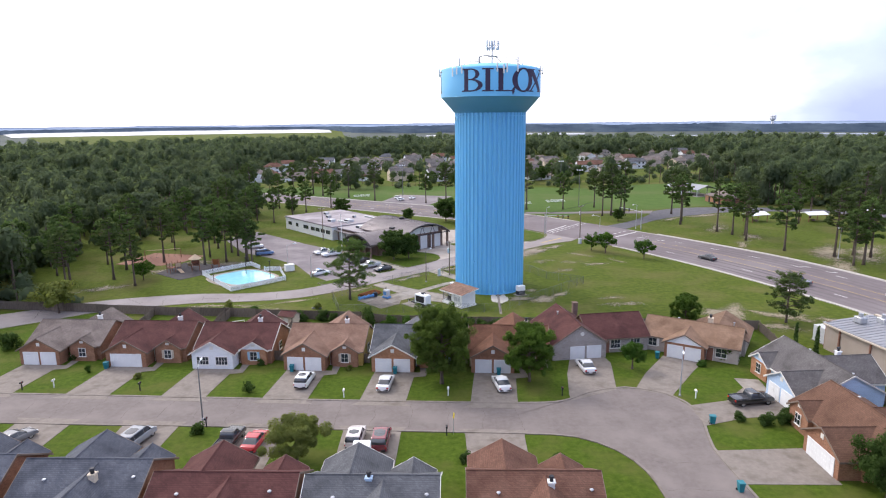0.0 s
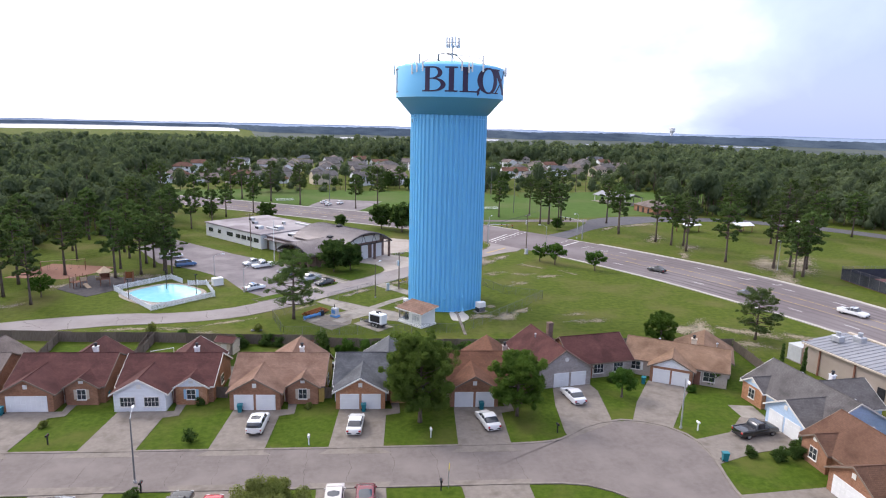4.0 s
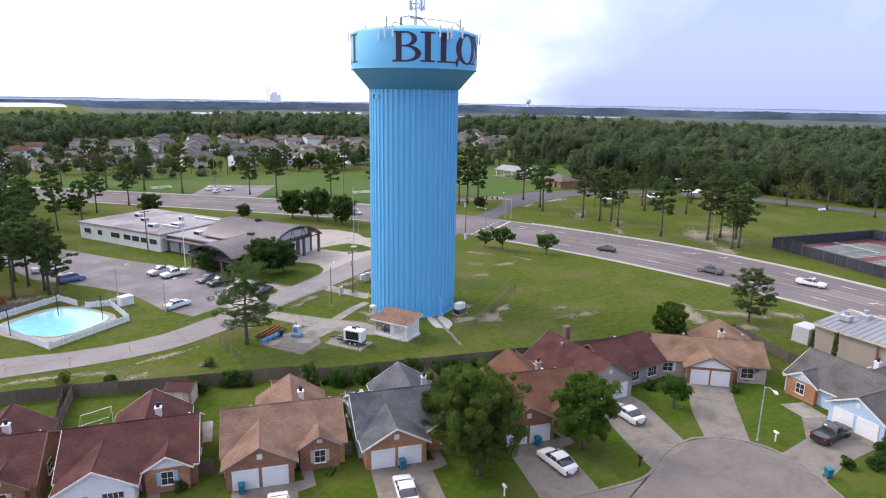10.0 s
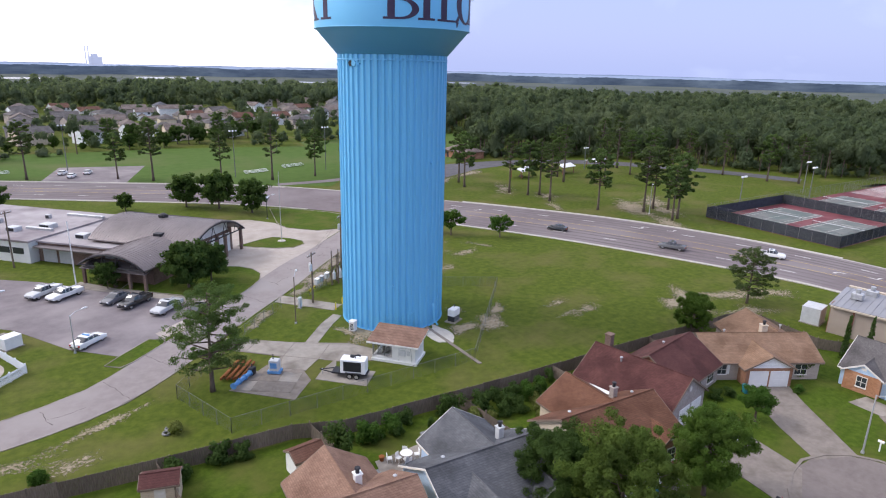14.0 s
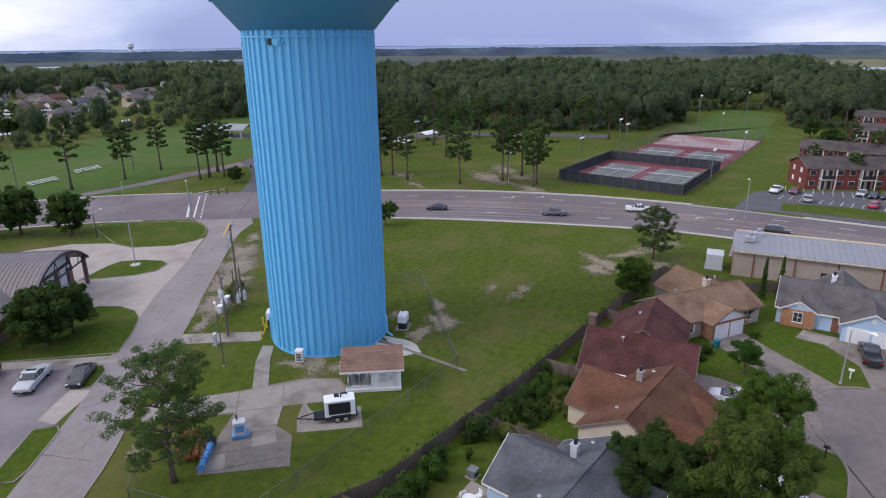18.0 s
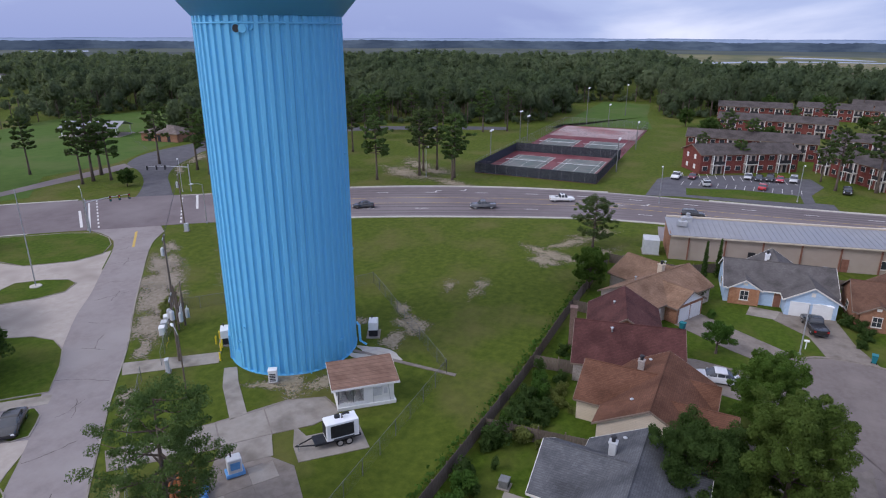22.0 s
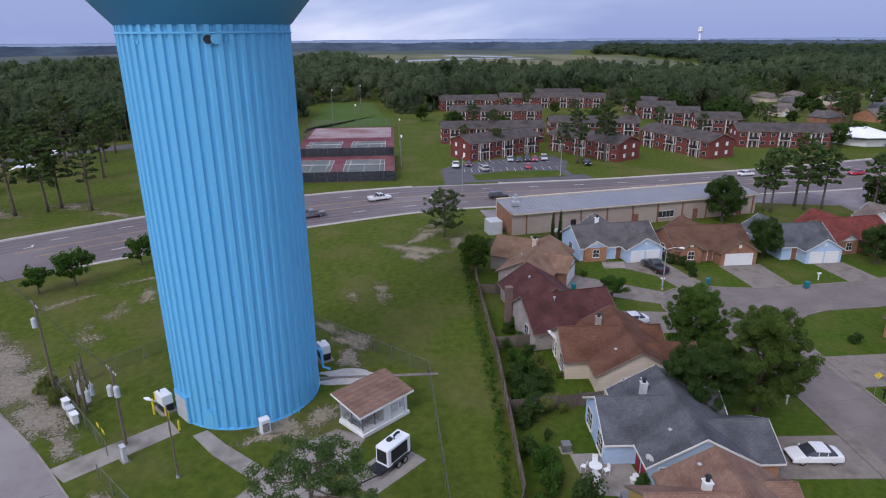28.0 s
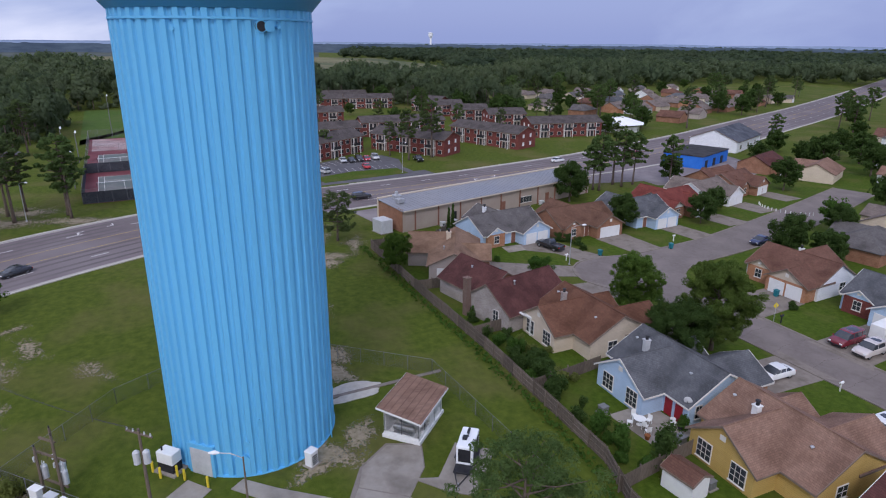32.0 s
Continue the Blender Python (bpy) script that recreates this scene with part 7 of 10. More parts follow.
# ---- poles and wires ----
def power_pole(x, y, h, rz, cans=0, arms=1, label="wooden power pole with a crossarm and insulators"):
    t = pole("power_pole", label, x, y, h, 0.16)
    for k in range(arms):
        z = h - 0.5 - 0.9 * k
        a = part("crossarm", Geo().box(0, 0, z, 2.6, 0.12, 0.14, rz), WOOD_POLE, t)
        for s in (-1.15, -0.55, 0.55, 1.15):
            part("insulator", Geo().cyl(s * math.cos(radians(rz)), s * math.sin(radians(rz)), z + 0.14, z + 0.38, 0.07, 0.04, n=8), GREY_BOX, a)
    for k in range(cans):
        a = radians(rz + 60 + 120 * k)
        part("transformer", Geo().cyl(0.42 * math.cos(a), 0.42 * math.sin(a), h - 2.9, h - 1.9, 0.26, n=12).cyl(0.42 * math.cos(a), 0.42 * math.sin(a), h - 1.9, h - 1.75, 0.26, 0.1, n=12), GREY_BOX, t, "grey transformer can")
    return t


def wire(points, r=0.012, sag=0.5, label="thin dark overhead power line"):
    path = []
    for (a, b) in zip(points[:-1], points[1:]):
        for k in range(9):
            q = k / 9
            path.append(tuple(Vector(a).lerp(Vector(b), q) - Vector((0, 0, sag * 4 * q * (1 - q)))))
    path.append(points[-1])
    return tagged(part("power_line", Geo().tube(path, r, 4), DARK), label, "cable")


power_pole(1.9, 144.2, 8.4, 40, 2, 1)
power_pole(12.2, 155.4, 11.0, 40, 1, 1)
power_pole(41.0, 181.6, 11.5, 40, 1, 1)
power_pole(-37.0, 161.0 + 27, 10.5, 40, 0, 1)
for s in (-1.1, 0.5, 1.1):
    c, w = s * math.cos(radians(40)), s * math.sin(radians(40))
    wire([(1.9 + c, 144.2 + w, 8.3), (12.2 + c, 155.4 + w, 10.9), (41 + c, 181.6 + w, 11.4), (75 + c, 235 + w, 12.5)], 0.014, 0.5)
rack = thing("transformer_rack", "timber rack of grey regulators, switches and transformer cans", "transformer", 9.1, 150.9, 40)
for px, py, hh in ((-1.1, 0.3, 6.0), (0.0, -0.4, 6.0), (1.1, 0.4, 4.4)):
    part("post", Geo().cyl(px, py, -0.2, hh, 0.14, 0.10, n=8), WOOD_POLE, rack)
    can = part("transformer", Geo().cyl(px, py - 0.42, 1.1, 2.3, 0.27, n=12).cyl(px, py - 0.42, 2.3, 2.45, 0.27, 0.12, n=12), GREY_BOX, rack, "grey regulator can with porcelain bushings")
    for q in (-0.12, 0.12):
        part("bushing", Geo().cyl(px + q, py - 0.42, 2.4, 2.75, 0.05, 0.03, n=6), WHITE, can)
    part("switch", Geo().box(px + 0.16, py + 0.1, 3.0, 0.12, 0.16, 0.45, 20), GREY_BOX, rack)
    part("pole_cap", Geo().cyl(px, py, hh, hh + 0.22, 0.06, 0.04, n=6), DARK, rack)
for zz, yy in ((1.0, 0.12), (3.4, -0.1), (5.0, -0.05)):
    part("crossarm", Geo().box(0, yy, zz, 3.2 if zz < 4 else 1.8, 0.14, 0.16), WOOD_POLE, rack)
for k in range(6):
    part("jumper", Geo().tube([(-1.3 + 0.5 * k, -0.1, 3.5), (-1.1 + 0.42 * k, -0.5, 3.0), (-1.15 + 0.45 * k, -0.42, 2.6)], 0.02, 4), DARK, rack)
shrub(10.4, 153.2, 1.0, 1.8, "olive", "scrubby bush growing round the transformer rack")
# gauge cabinets on posts in front of the fence
for cx_, cy_, cc in ((5.2, 150.2, WHITE), (6.4, 151.1, GREY_BOX), (7.9, 152.2, WHITE)):
    mc = thing("meter_cabinet", "small electric cabinet on two steel legs by the fence", "cabinet", cx_, cy_, 40, group="cabinets along the yard fence")
    part("housing", Geo().box(0, 0, 0.75, 0.95, 0.55, 0.95, 0, 0.03), cc, mc)
    part("hood", Geo().box(0, -0.05, 1.7, 1.05, 0.7, 0.06), cc, mc)
    part("door", Geo().box(0, -0.29, 0.82, 0.8, 0.03, 0.8), cc, mc)
    for q in (-0.36, 0.36):
        part("leg", Geo().box(q, 0, -0.1, 0.07, 0.07, 0.85), STEEL, mc)
cabinet("meter_cabinet", "grey electric cabinet beside the pole", -0.6, 143.4, 40, 0.7, 0.35, 1.6, GREY_BOX, slats=False)
for q in (0.0, 1.5):
    sg = thing("warning_sign", "small yellow and black warning sign on the yard fence", "sign", 2.3 + 0.75 * q, 146.3 + 0.62 * q, 40)
    part("plate", Geo().box(0, -0.03, 1.15, 0.8, 0.02, 0.45), YELLOW, sg)
    part("band", Geo().box(0, -0.045, 1.27, 0.8, 0.012, 0.16), DARK, sg)


def street_lamp(x, y, h, rz, reach=1.8, label="slim grey steel street lamp", cat="street lamp", material=None):
    t = thing("street_lamp", label, cat, x, y, rz)
    part("shaft", Geo().cyl(0, 0, -0.3, h, 0.10, 0.06, n=10), material or STEEL, t)
    part("arm", Geo().tube([(0, 0, h - 0.1), (reach * 0.5, 0, h + 0.28), (reach, 0, h + 0.3)], 0.04, 6), STEEL, t)
    part("lamp_head", Geo().tube([(reach - 0.1, 0, h + 0.3), (reach + 0.25, 0, h + 0.33), (reach + 0.7, 0, h + 0.28)], [0.07, 0.17, 0.08], 8), TENT, t)
    part("base", Geo().cyl(0, 0, -0.05, 0.25, 0.2, 0.16, n=10), STEEL, t)
    return t


street_lamp(-3.5, 137.8, 7.2, 60, label="dark pole with a white lamp head beside the tower walk", material=WOOD_POLE)
street_lamp(-29.5, 70.9, 7.0, 100, label="weathered grey lamp pole at the kerb", material=WEATHERED)
for x, y, h, rz in ((32.6, 77.0, 6.6, 250), (-40.0, 156.0, 5.2, 30), (-31.2, 143.4, 5.2, 30), (100.1, 98.9, 8.5, 180), (113.9, 69.8, 8.5, 180), (33.6, 198.9, 8.0, 60), (65.0, 206.0, 8.0, 220), (104.1, 159, 8.0, 220)):
    street_lamp(x, y, h, rz)


def signal_mast(x, y, rz, reach):
    t = thing("traffic_signal", "steel mast arm carrying dark traffic signals over the road", "traffic light", x, y, rz)
    part("shaft", Geo().cyl(0, 0, -0.3, 6.6, 0.16, 0.12, n=10), STEEL, t)
    part("arm", Geo().tube([(0, 0, 5.9), (reach * 0.5, 0, 6.3), (reach, 0, 6.4)], [0.10, 0.08, 0.05], 8), STEEL, t)
    for k in (0.55, 0.75, 0.97):
        hd = part("signal_head", Geo().box(reach * k, 0, 5.5, 0.36, 0.3, 1.05, 0, 0.04), DARK, t)
        for j in range(3):
            part("lens", Geo().box(reach * k, -0.16, 5.62 + 0.31 * j, 0.2, 0.03, 0.2, 0, 0.03), (TEAL, YELLOW, RED_LAMP)[j], hd)
    return t


signal_mast(66.2, 204.4, 124, 9.5)
signal_mast(33.0, 197.6, -30, 8)
street_lamp(46.8, 181.6, 8.0, 150)
cabinet("signal_cabinet", "grey traffic signal cabinet at the junction", 41.0, 181.2, 30, 0.8, 0.7, 1.5, GREY_BOX, slats=False)

# ---- fences ----
def wood_fence(pts, label, h=1.75):
    """Weathered board fence of panels between posts."""
    t = thing("wood_fence", label, "fence")
    key = None
    for (x0, y0), (x1, y1) in zip(pts[:-1], pts[1:]):
        L = math.hypot(x1 - x0, y1 - y0)
        n = max(1, round(L / 2.4))
        a = math.degrees(math.atan2(y1 - y0, x1 - x0))
        for k in range(n):
            q = (k + 0.5) / n
            w = L / n
            p = tagged(part("panel", fence_panel(round(w, 1)), None, t), kind="stuff")
            p.matrix_basis = pose(x0 + (x1 - x0) * q, y0 + (y1 - y0) * q, 0, random.uniform(-1.5, 1.5), 0, a) @ Matrix.Diagonal((w / max(0.1, round(w, 1)), 1, h / 1.75 * random.uniform(0.97, 1.03), 1))
            po = part("post", FENCE_POST, None, t)
            po.matrix_basis = pose(x0 + (x1 - x0) * k / n, y0 + (y1 - y0) * k / n, 0, 0, 0, a)
    return t


PANELS = {}


def fence_panel(w):
    if w not in PANELS:
        g = Geo()
        n = max(1, round(w / 0.15))
        for k in range(n):
            g.box(-w / 2 + w * (k + 0.5) / n, 0, 0.03, w / n - 0.012, 0.025, 1.72 + 0.03 * math.sin(k * 2.3 + w))
        for z in (0.3, 0.9, 1.5):
            g.box(0, 0.05, z, w, 0.06, 0.10)
        PANELS[w] = g.mesh("panel", FENCE_WOOD)
    return PANELS[w]


FENCE_POST = Geo().box(0, 0.06, -0.2, 0.11, 0.11, 2.0).mesh("post", FENCE_WOOD)
wood_fence([(-95, 119.5), (-75, 117), (-51, 113.6), (-41.7, 113.0), (-28.5, 111.2), (-14.9, 110.0), (-9.8, 107.9), (-2, 107.2), (13.6, 105.9), (33, 105), (56, 103.4)], "long weathered grey wooden board fence behind the houses")
for pts in ([(-41.3, 112.8), (-40.6, 104.5), (-39.4, 98.5)], [(-27.4, 110.8), (-26.0, 99.0)], [(-13.2, 109.6), (-12.3, 97.2), (-11.2, 92.0)], [(3.0, 106.6), (3.6, 96.5)], [(17.0, 105.7), (17.2, 100)], [(34.5, 104.8), (33.0, 98.0)], [(56, 103.2), (54.5, 92), (58.5, 86), (57.4, 66), (55, 45), (57, 20)],
            [(-55.4, 114), (-53.6, 99)], [(-26.4, 90.6), (-24.2, 90.3)], [(-11.8, 89.2), (-10.6, 89.1)], [(1.6, 89.2), (4.4, 88.6)]):
    wood_fence(pts, "weathered brown wooden fence between two gardens", 1.6)


def link_fence(pts, h=1.8, name="chain_link_fence", label="grey chain-link fence with steel posts and top rail", mesh=None, screen=None):
    t = thing(name, label, "fence")
    for (x0, y0), (x1, y1) in zip(pts[:-1], pts[1:]):
        L = math.hypot(x1 - x0, y1 - y0)
        n = max(1, round(L / 3.0))
        for k in range(n + 1):
            part("post", Geo().cyl(x0 + (x1 - x0) * k / n, y0 + (y1 - y0) * k / n, -0.2, h + 0.03, 0.035, n=6), WEATHERED, t)
        part("top_rail", Geo().tube([(x0, y0, h), (x1, y1, h)], 0.02, 6), WEATHERED, t)
        a = math.atan2(y1 - y0, x1 - x0)
        part("mesh_panel", Geo().box((x0 + x1) / 2, (y0 + y1) / 2, 0.04, L, 0.012, h - 0.06, math.degrees(a)), mesh or LINK, t)
        if screen:
            part("windscreen", Geo().box((x0 + x1) / 2 + 0.05 * math.sin(a), (y0 + y1) / 2 - 0.05 * math.cos(a), 0.1, L - 0.1, 0.02, screen, math.degrees(a)), SCREEN, t, "black mesh windscreen")
    return t


link_fence([(-22.8, 124.4), (-19.7, 114.3), (11.6, 114.3), (32.1, 135.0), (24.5, 139.6), (21.5, 146.0), (12.0, 155.0), (0.2, 145.2)])
link_fence([(-3.2, 144.6), (-13.2, 135.2)])
link_fence([(-15.6, 132.6), (-22.8, 124.4)])
for x, y, a in ((-27.6, 107.6, -18), (-15.6, 104.6, 4)):
    gs = thing("garden_shed", "small white garden shed with a brown roof" if x > -20 else "small weathered garden shed with a maroon roof", "shed", x, y, a)
    wing(gs, -1.5, 1.5, -1.1, 1.1, "x", 2.0, 0.45, WHITE if x > -20 else SIDING_CREAM, ROOF["brown"] if x > -20 else ROOF["maroon"], over=0.2)
    part("door", Geo().box(0, -1.13, 0.05, 0.9, 0.05, 1.8), TRIM, gs)
for x, y, zt in ((-24.9, 118.4, 0.0), (-24.2, 117.8, 0.0), (-25.3, 117.7, 0.0), (-24.7, 118.1, 0.24)):
    ty = thing("old_tyre", "old worn tyre dumped on the grass", "tyre", x, y, 0, zt, "tyres on the grass")
    part("tread", Geo().tube([(0.34 * math.cos(k * math.tau / 14), 0.34 * math.sin(k * math.tau / 14), 0.12) for k in range(15)], 0.12, 8), WEATHERED, ty)
gl = thing("goal_frame", "white pipe goal frame on the back lawn", "goal", -36.4, 104.2, 25)
part("front_frame", Geo().tube([(-1.6, 0, 0), (-1.6, 0, 1.9), (1.6, 0, 1.9), (1.6, 0, 0)], 0.05, 6), WHITE, gl)
part("rear_frame", Geo().tube([(-1.6, 0, 1.9), (-1.6, 1.3, 0.05), (1.6, 1.3, 0.05), (1.6, 0, 1.9)], 0.04, 6), WHITE, gl)
wood_fence([(-40.2, 112.6), (-40.3, 102.4)], "weathered wooden fence between two back gardens")
# patio chairs and table behind the grey house
for k, (x, y, a) in enumerate(((-7.7, 101.0, 20), (-6.5, 101.8, 140), (-5.9, 100.6, 250), (-7.2, 100.0, 190), (-8.5, 101.4, 70))):
    c = thing("patio_chair", "white metal patio chair on the back patio", "chair", x, y, a, 0.05, "chairs on the patio")
    part("seat", Geo().box(0, 0, 0.42, 0.5, 0.5, 0.05, 0, 0.02), WHITE, c)
    part("backrest", Geo().box(0, 0.24, 0.47, 0.5, 0.05, 0.5, 0, 0.02), WHITE, c)
    for sx in (-1, 1):
        for sy in (-1, 1):
            part("leg", Geo().cyl(sx * 0.22, sy * 0.22, 0, 0.42, 0.025, n=6), WHITE, c)
pt = thing("patio_table", "round white metal patio table", "table", -6.9, 100.9, 0, 0.05)
part("tabletop", Geo().cyl(0, 0, 0.70, 0.74, 0.6, n=20), WHITE, pt)
part("pedestal", Geo().cyl(0, 0, 0, 0.70, 0.06, n=8).cyl(0, 0, 0, 0.05, 0.3, n=12), WHITE, pt)
bq = thing("kettle_barbecue", "black kettle barbecue on the side patio", "barbecue", -27.4, 98.6, 0, 0.05)
part("kettle", Geo().cyl(0, 0, 0.6, 0.8, 0.15, 0.3, n=12).cyl(0, 0, 0.8, 1.05, 0.3, 0.1, n=12), DARK, bq)
for k in range(3):
    part("leg", Geo().tube([(0.1 * math.cos(k * 2.1), 0.1 * math.sin(k * 2.1), 0.62), (0.3 * math.cos(k * 2.1), 0.3 * math.sin(k * 2.1), 0)], 0.02, 5), STEEL, bq)
for px, py, cc in ((-8.6, 98.1, WHITE), (-8.2, 97.7, WHITE), (-9.4, 98.0, DARK), (-9.0, 102.0, RUST)):
    fp = thing("flower_pot", "round pot standing on the back patio", "pot", px, py, 0, 0.05, "pots on the patio")
    part("pot", Geo().cyl(0, 0, 0, 0.42, 0.20, 0.27, n=12), cc, fp)
    part("rim", Geo().cyl(0, 0, 0.40, 0.47, 0.29, n=12), cc, fp)
cabinet("air_conditioner", "grey outdoor air conditioner unit beside a house", -3.6, 102.6, 0, 0.8, 0.8, 0.8, WEATHERED)
cabinet("air_conditioner", "grey outdoor air conditioner unit beside a house", -10.9, 99.6, 0, 0.8, 0.8, 0.8, WEATHERED)
cabinet("air_conditioner", "grey outdoor air conditioner unit beside a house", -16.4, 102.4, 0, 0.8, 0.8, 0.8, WEATHERED)
for x, y, a in ((-50.6, 87.6, 0), (-39.6, 91.4, 0), (-21.9, 86.0, 0), (-6.4, 84.9, 0), (8.8, 84.2, 0), (34.0, 90.4, -30), (33.7, 69.2, 80), (30.6, 55.0, 0), (7.4, 58.6, 180), (-7.4, 60.0, 170)):
    wheelie_bin(x, y, a)
for x, y, p in ((-58.4, 80.0, 0), (-54.4, 80.8, 1), (-41.6, 79.6, 0), (-28.3, 69.0, 0), (-12.7, 77.0, 1), (1.4, 77.4, 1), (16.8, 77.2, 0), (1.2, 66.6, 0), (-56.0, 69.8, 0), (34.4, 76.2, 1), (33.6, 51.0, 1)):
    mailbox(x, y, 0, p)


# ---- fire station and its lot ----
slab("parking_lot", [(-20.7, 142.0), (-22.5, 142.9), (-26.6, 139.2), (-31.8, 144.8), (-37.6, 155.5), (-45, 163), (-57, 172), (-69, 192), (-62.5, 205.0), (-41.0, 183.0), (-33.5, 176.6), (-28.8, 171.0), (-24.3, 165.2), (-10.3, 149.8), (-15.2, 145.6)], 0.03, LOT,
     "worn grey asphalt parking lot", "parking lot")
slab("apron", [(-3.2, 157.4), (5.2, 165.8), (19.6, 178.4), (26.9, 184.8), (20.6, 186), (15.4, 191.5), (14.8, 197), (10.5, 203), (3.0, 206.5), (-8, 206), (-10, 192), (-4.0, 184), (-6.0, 176), (-9, 170), (-4, 164)], 0.028, APRON, "pale concrete apron before the garage doors", "driveway")
slab("lot_entry", [(-20.8, 142.1), (-15.0, 145.4), (-16.6, 147.7), (-21.4, 144.4)], 0.036, APRON, "pinkish concrete entry of the parking lot", "driveway")
slab("lot_walk", [(-24.3, 165.2), (-10.4, 149.8), (-9.0, 151.0), (-23.6, 167.2), (-27.8, 173.4), (-29.8, 171.4)], 0.06, CONC, "concrete walk along the parking lot", "walkway")
for ring in ([(-22.6, 166.2), (-8.8, 151.9), (-4.6, 155.9), (-1.8, 159.2), (-0.5, 162.4), (-0.9, 165.6), (-2.4, 168.2), (-7.5, 171.5), (-14, 174), (-19, 171.5)], [(1.1, 182.0), (7.5, 184.8), (10.0, 185.3), (12.8, 182.5), (14.4, 179.2), (13.9, 176.8), (10.8, 175.2), (7.3, 176.5), (4.2, 179.0)],
             [(19, 212.6), (15.3, 197), (15.5, 191.4), (20.6, 185.7), (25.1, 184.8), (29.3, 187.8), (31.8, 191.4), (33.0, 196), (30.4, 201.4), (23, 210.3)],
             [(-16.6, 148.4), (-13.2, 152.2), (-11.4, 150.3), (-12.0, 148.6), (-13.2, 147.5), (-14.9, 146.2), (-16.2, 147.0)], [(-20.8, 141.5), (-22.5, 142.8), (-26.5, 139.3), (-28.5, 137.3), (-27.0, 135.9), (-25.6, 136.6), (-21.2, 140.4)]):
    slab("grass_island", ring, 0.07, LAWN, "mown grass island with a concrete kerb", "lawn")
    kerb(list(ring) + [ring[0]], -1, "concrete kerb round a grass island", 0.09, 0.14, material=CONC)
st = thing("fire_station", "low station with white wing, flat roof and brown arched roofs", "building", -54.5, 212.0, -48.6)
part("wall", Geo().box(15.2, 11, 0, 30.5, 22, 4.0), WHITE, st, "white painted wall of the long wing")
part("roof", Geo().box(15.2, 11, 4.0, 31.0, 22.5, 0.35), FLAT_ROOF, st, "flat grey membrane roof")
part("wall", Geo().box(38.5, 11.5, 0, 16.2, 19, 3.7), STATION_BRICK, st, "brown brick wall of the middle block")
part("roof", Geo().box(38.5, 11.5, 3.7, 16.8, 19.6, 0.3), FLAT_ROOF, st)
for x, w in ((3.0, 2.2), (8.0, 1.4), (14.0, 3.0), (18.5, 2.2), (21.6, 2.2), (24.8, 2.2), (28.0, 2.2)):
    wd = part("window", Geo().box(x, -0.04, 1.7, w + 0.2, 0.1, 1.15), DARK, st)
    part("pane", Geo().box(x, -0.10, 1.78, w, 0.05, 0.98), PANE, wd)
for x in (33.0, 36.6):
    garage_door(st, x, 1.95, 3.0, 0, 2.7, GREY_BOX)
part("canopy", Geo().box(38.5, 1.2, 3.0, 15, 1.8, 0.25), BROWN_METAL, st, "brown metal canopy over the doors")
for x, y, s, m in ((7, 12, 1.7, STEEL), (13.5, 9, 1.7, STEEL), (22, 5, 2.2, GREY_BOX), (26, 9, 2.6, GREY_BOX), (37, 6, 2.2, GREY_BOX), (20, 15, 1.0, STEEL)):
    u_ = part("roof_unit", Geo().box(x, y, 4.3 if x < 31 else 3.95, s, s * 0.8, 0.9, 0, 0.06), m, st, "rooftop air handling unit")
    part("grille", Geo().box(x, y - s * 0.4 - 0.02, 4.45 if x < 31 else 4.1, s * 0.8, 0.04, 0.6), DARK, u_)
for y0, L in ((18.5, 9), (7.0, 6)):
    part("roof_duct", Geo().box(26, y0, 4.35, L, 0.7, 0.5, 0, 0.04), STEEL, st)


def barrel(parent, cx, cy, axis, width, length, z, rise):
    """Arched ribbed roof on posts with an open truss in its end; it starts at (cx, cy) and runs along the axis."""
    n = 28
    half = width / 2
    R = (half * half + rise * rise) / (2 * rise)
    a1 = math.asin(half / R)
    arc = [(R * math.sin(a), z + rise - R + R * math.cos(a)) for a in np.linspace(-a1, a1, n)]
    prof = arc + [(p, q - 0.22) for p, q in arc[::-1]]
    lo, hi = (cy, cy + length) if axis == "y" else (cx, cx + length)
    kw = {"x": cx} if axis == "y" else {"y": cy}
    part("arched_roof", Geo().sweep(prof, axis, min(lo, hi), max(lo, hi), **kw), BROWN_METAL, parent, "brown arched metal roof")
    g = Geo()
    steps = int(abs(length) / 0.6)
    for k in range(steps):
        a = min(lo, hi) + (k + 0.5) * abs(length) / steps
        g.sweep([(p * 1.002, q + 0.05) for p, q in arc] + [(p, q - 0.02) for p, q in arc[::-1]], axis, a - 0.03, a + 0.03, **kw)
    part("roof_ribs", g, BROWN_METAL, parent)
    end = lo
    P = (lambda u, h: (cx + u, end, h)) if axis == "y" else (lambda u, h: (end, cy + u, h))
    part("truss_arch", Geo().tube([P(p, q - 0.3) for p, q in arc], 0.12, 6), DARK, parent)
    part("truss_chord", Geo().tube([P(-half, z - 0.1), P(half, z - 0.1)], 0.12, 6), DARK, parent)
    for k in range(1, 9):
        u_ = -half + width * k / 9
        h = z + rise - R + math.sqrt(R * R - u_ * u_)
        part("truss_strut", Geo().tube([P(u_, z - 0.1), P(u_ + (width / 18 if k % 2 else -width / 18), h - 0.35)], 0.06, 5), DARK, parent)


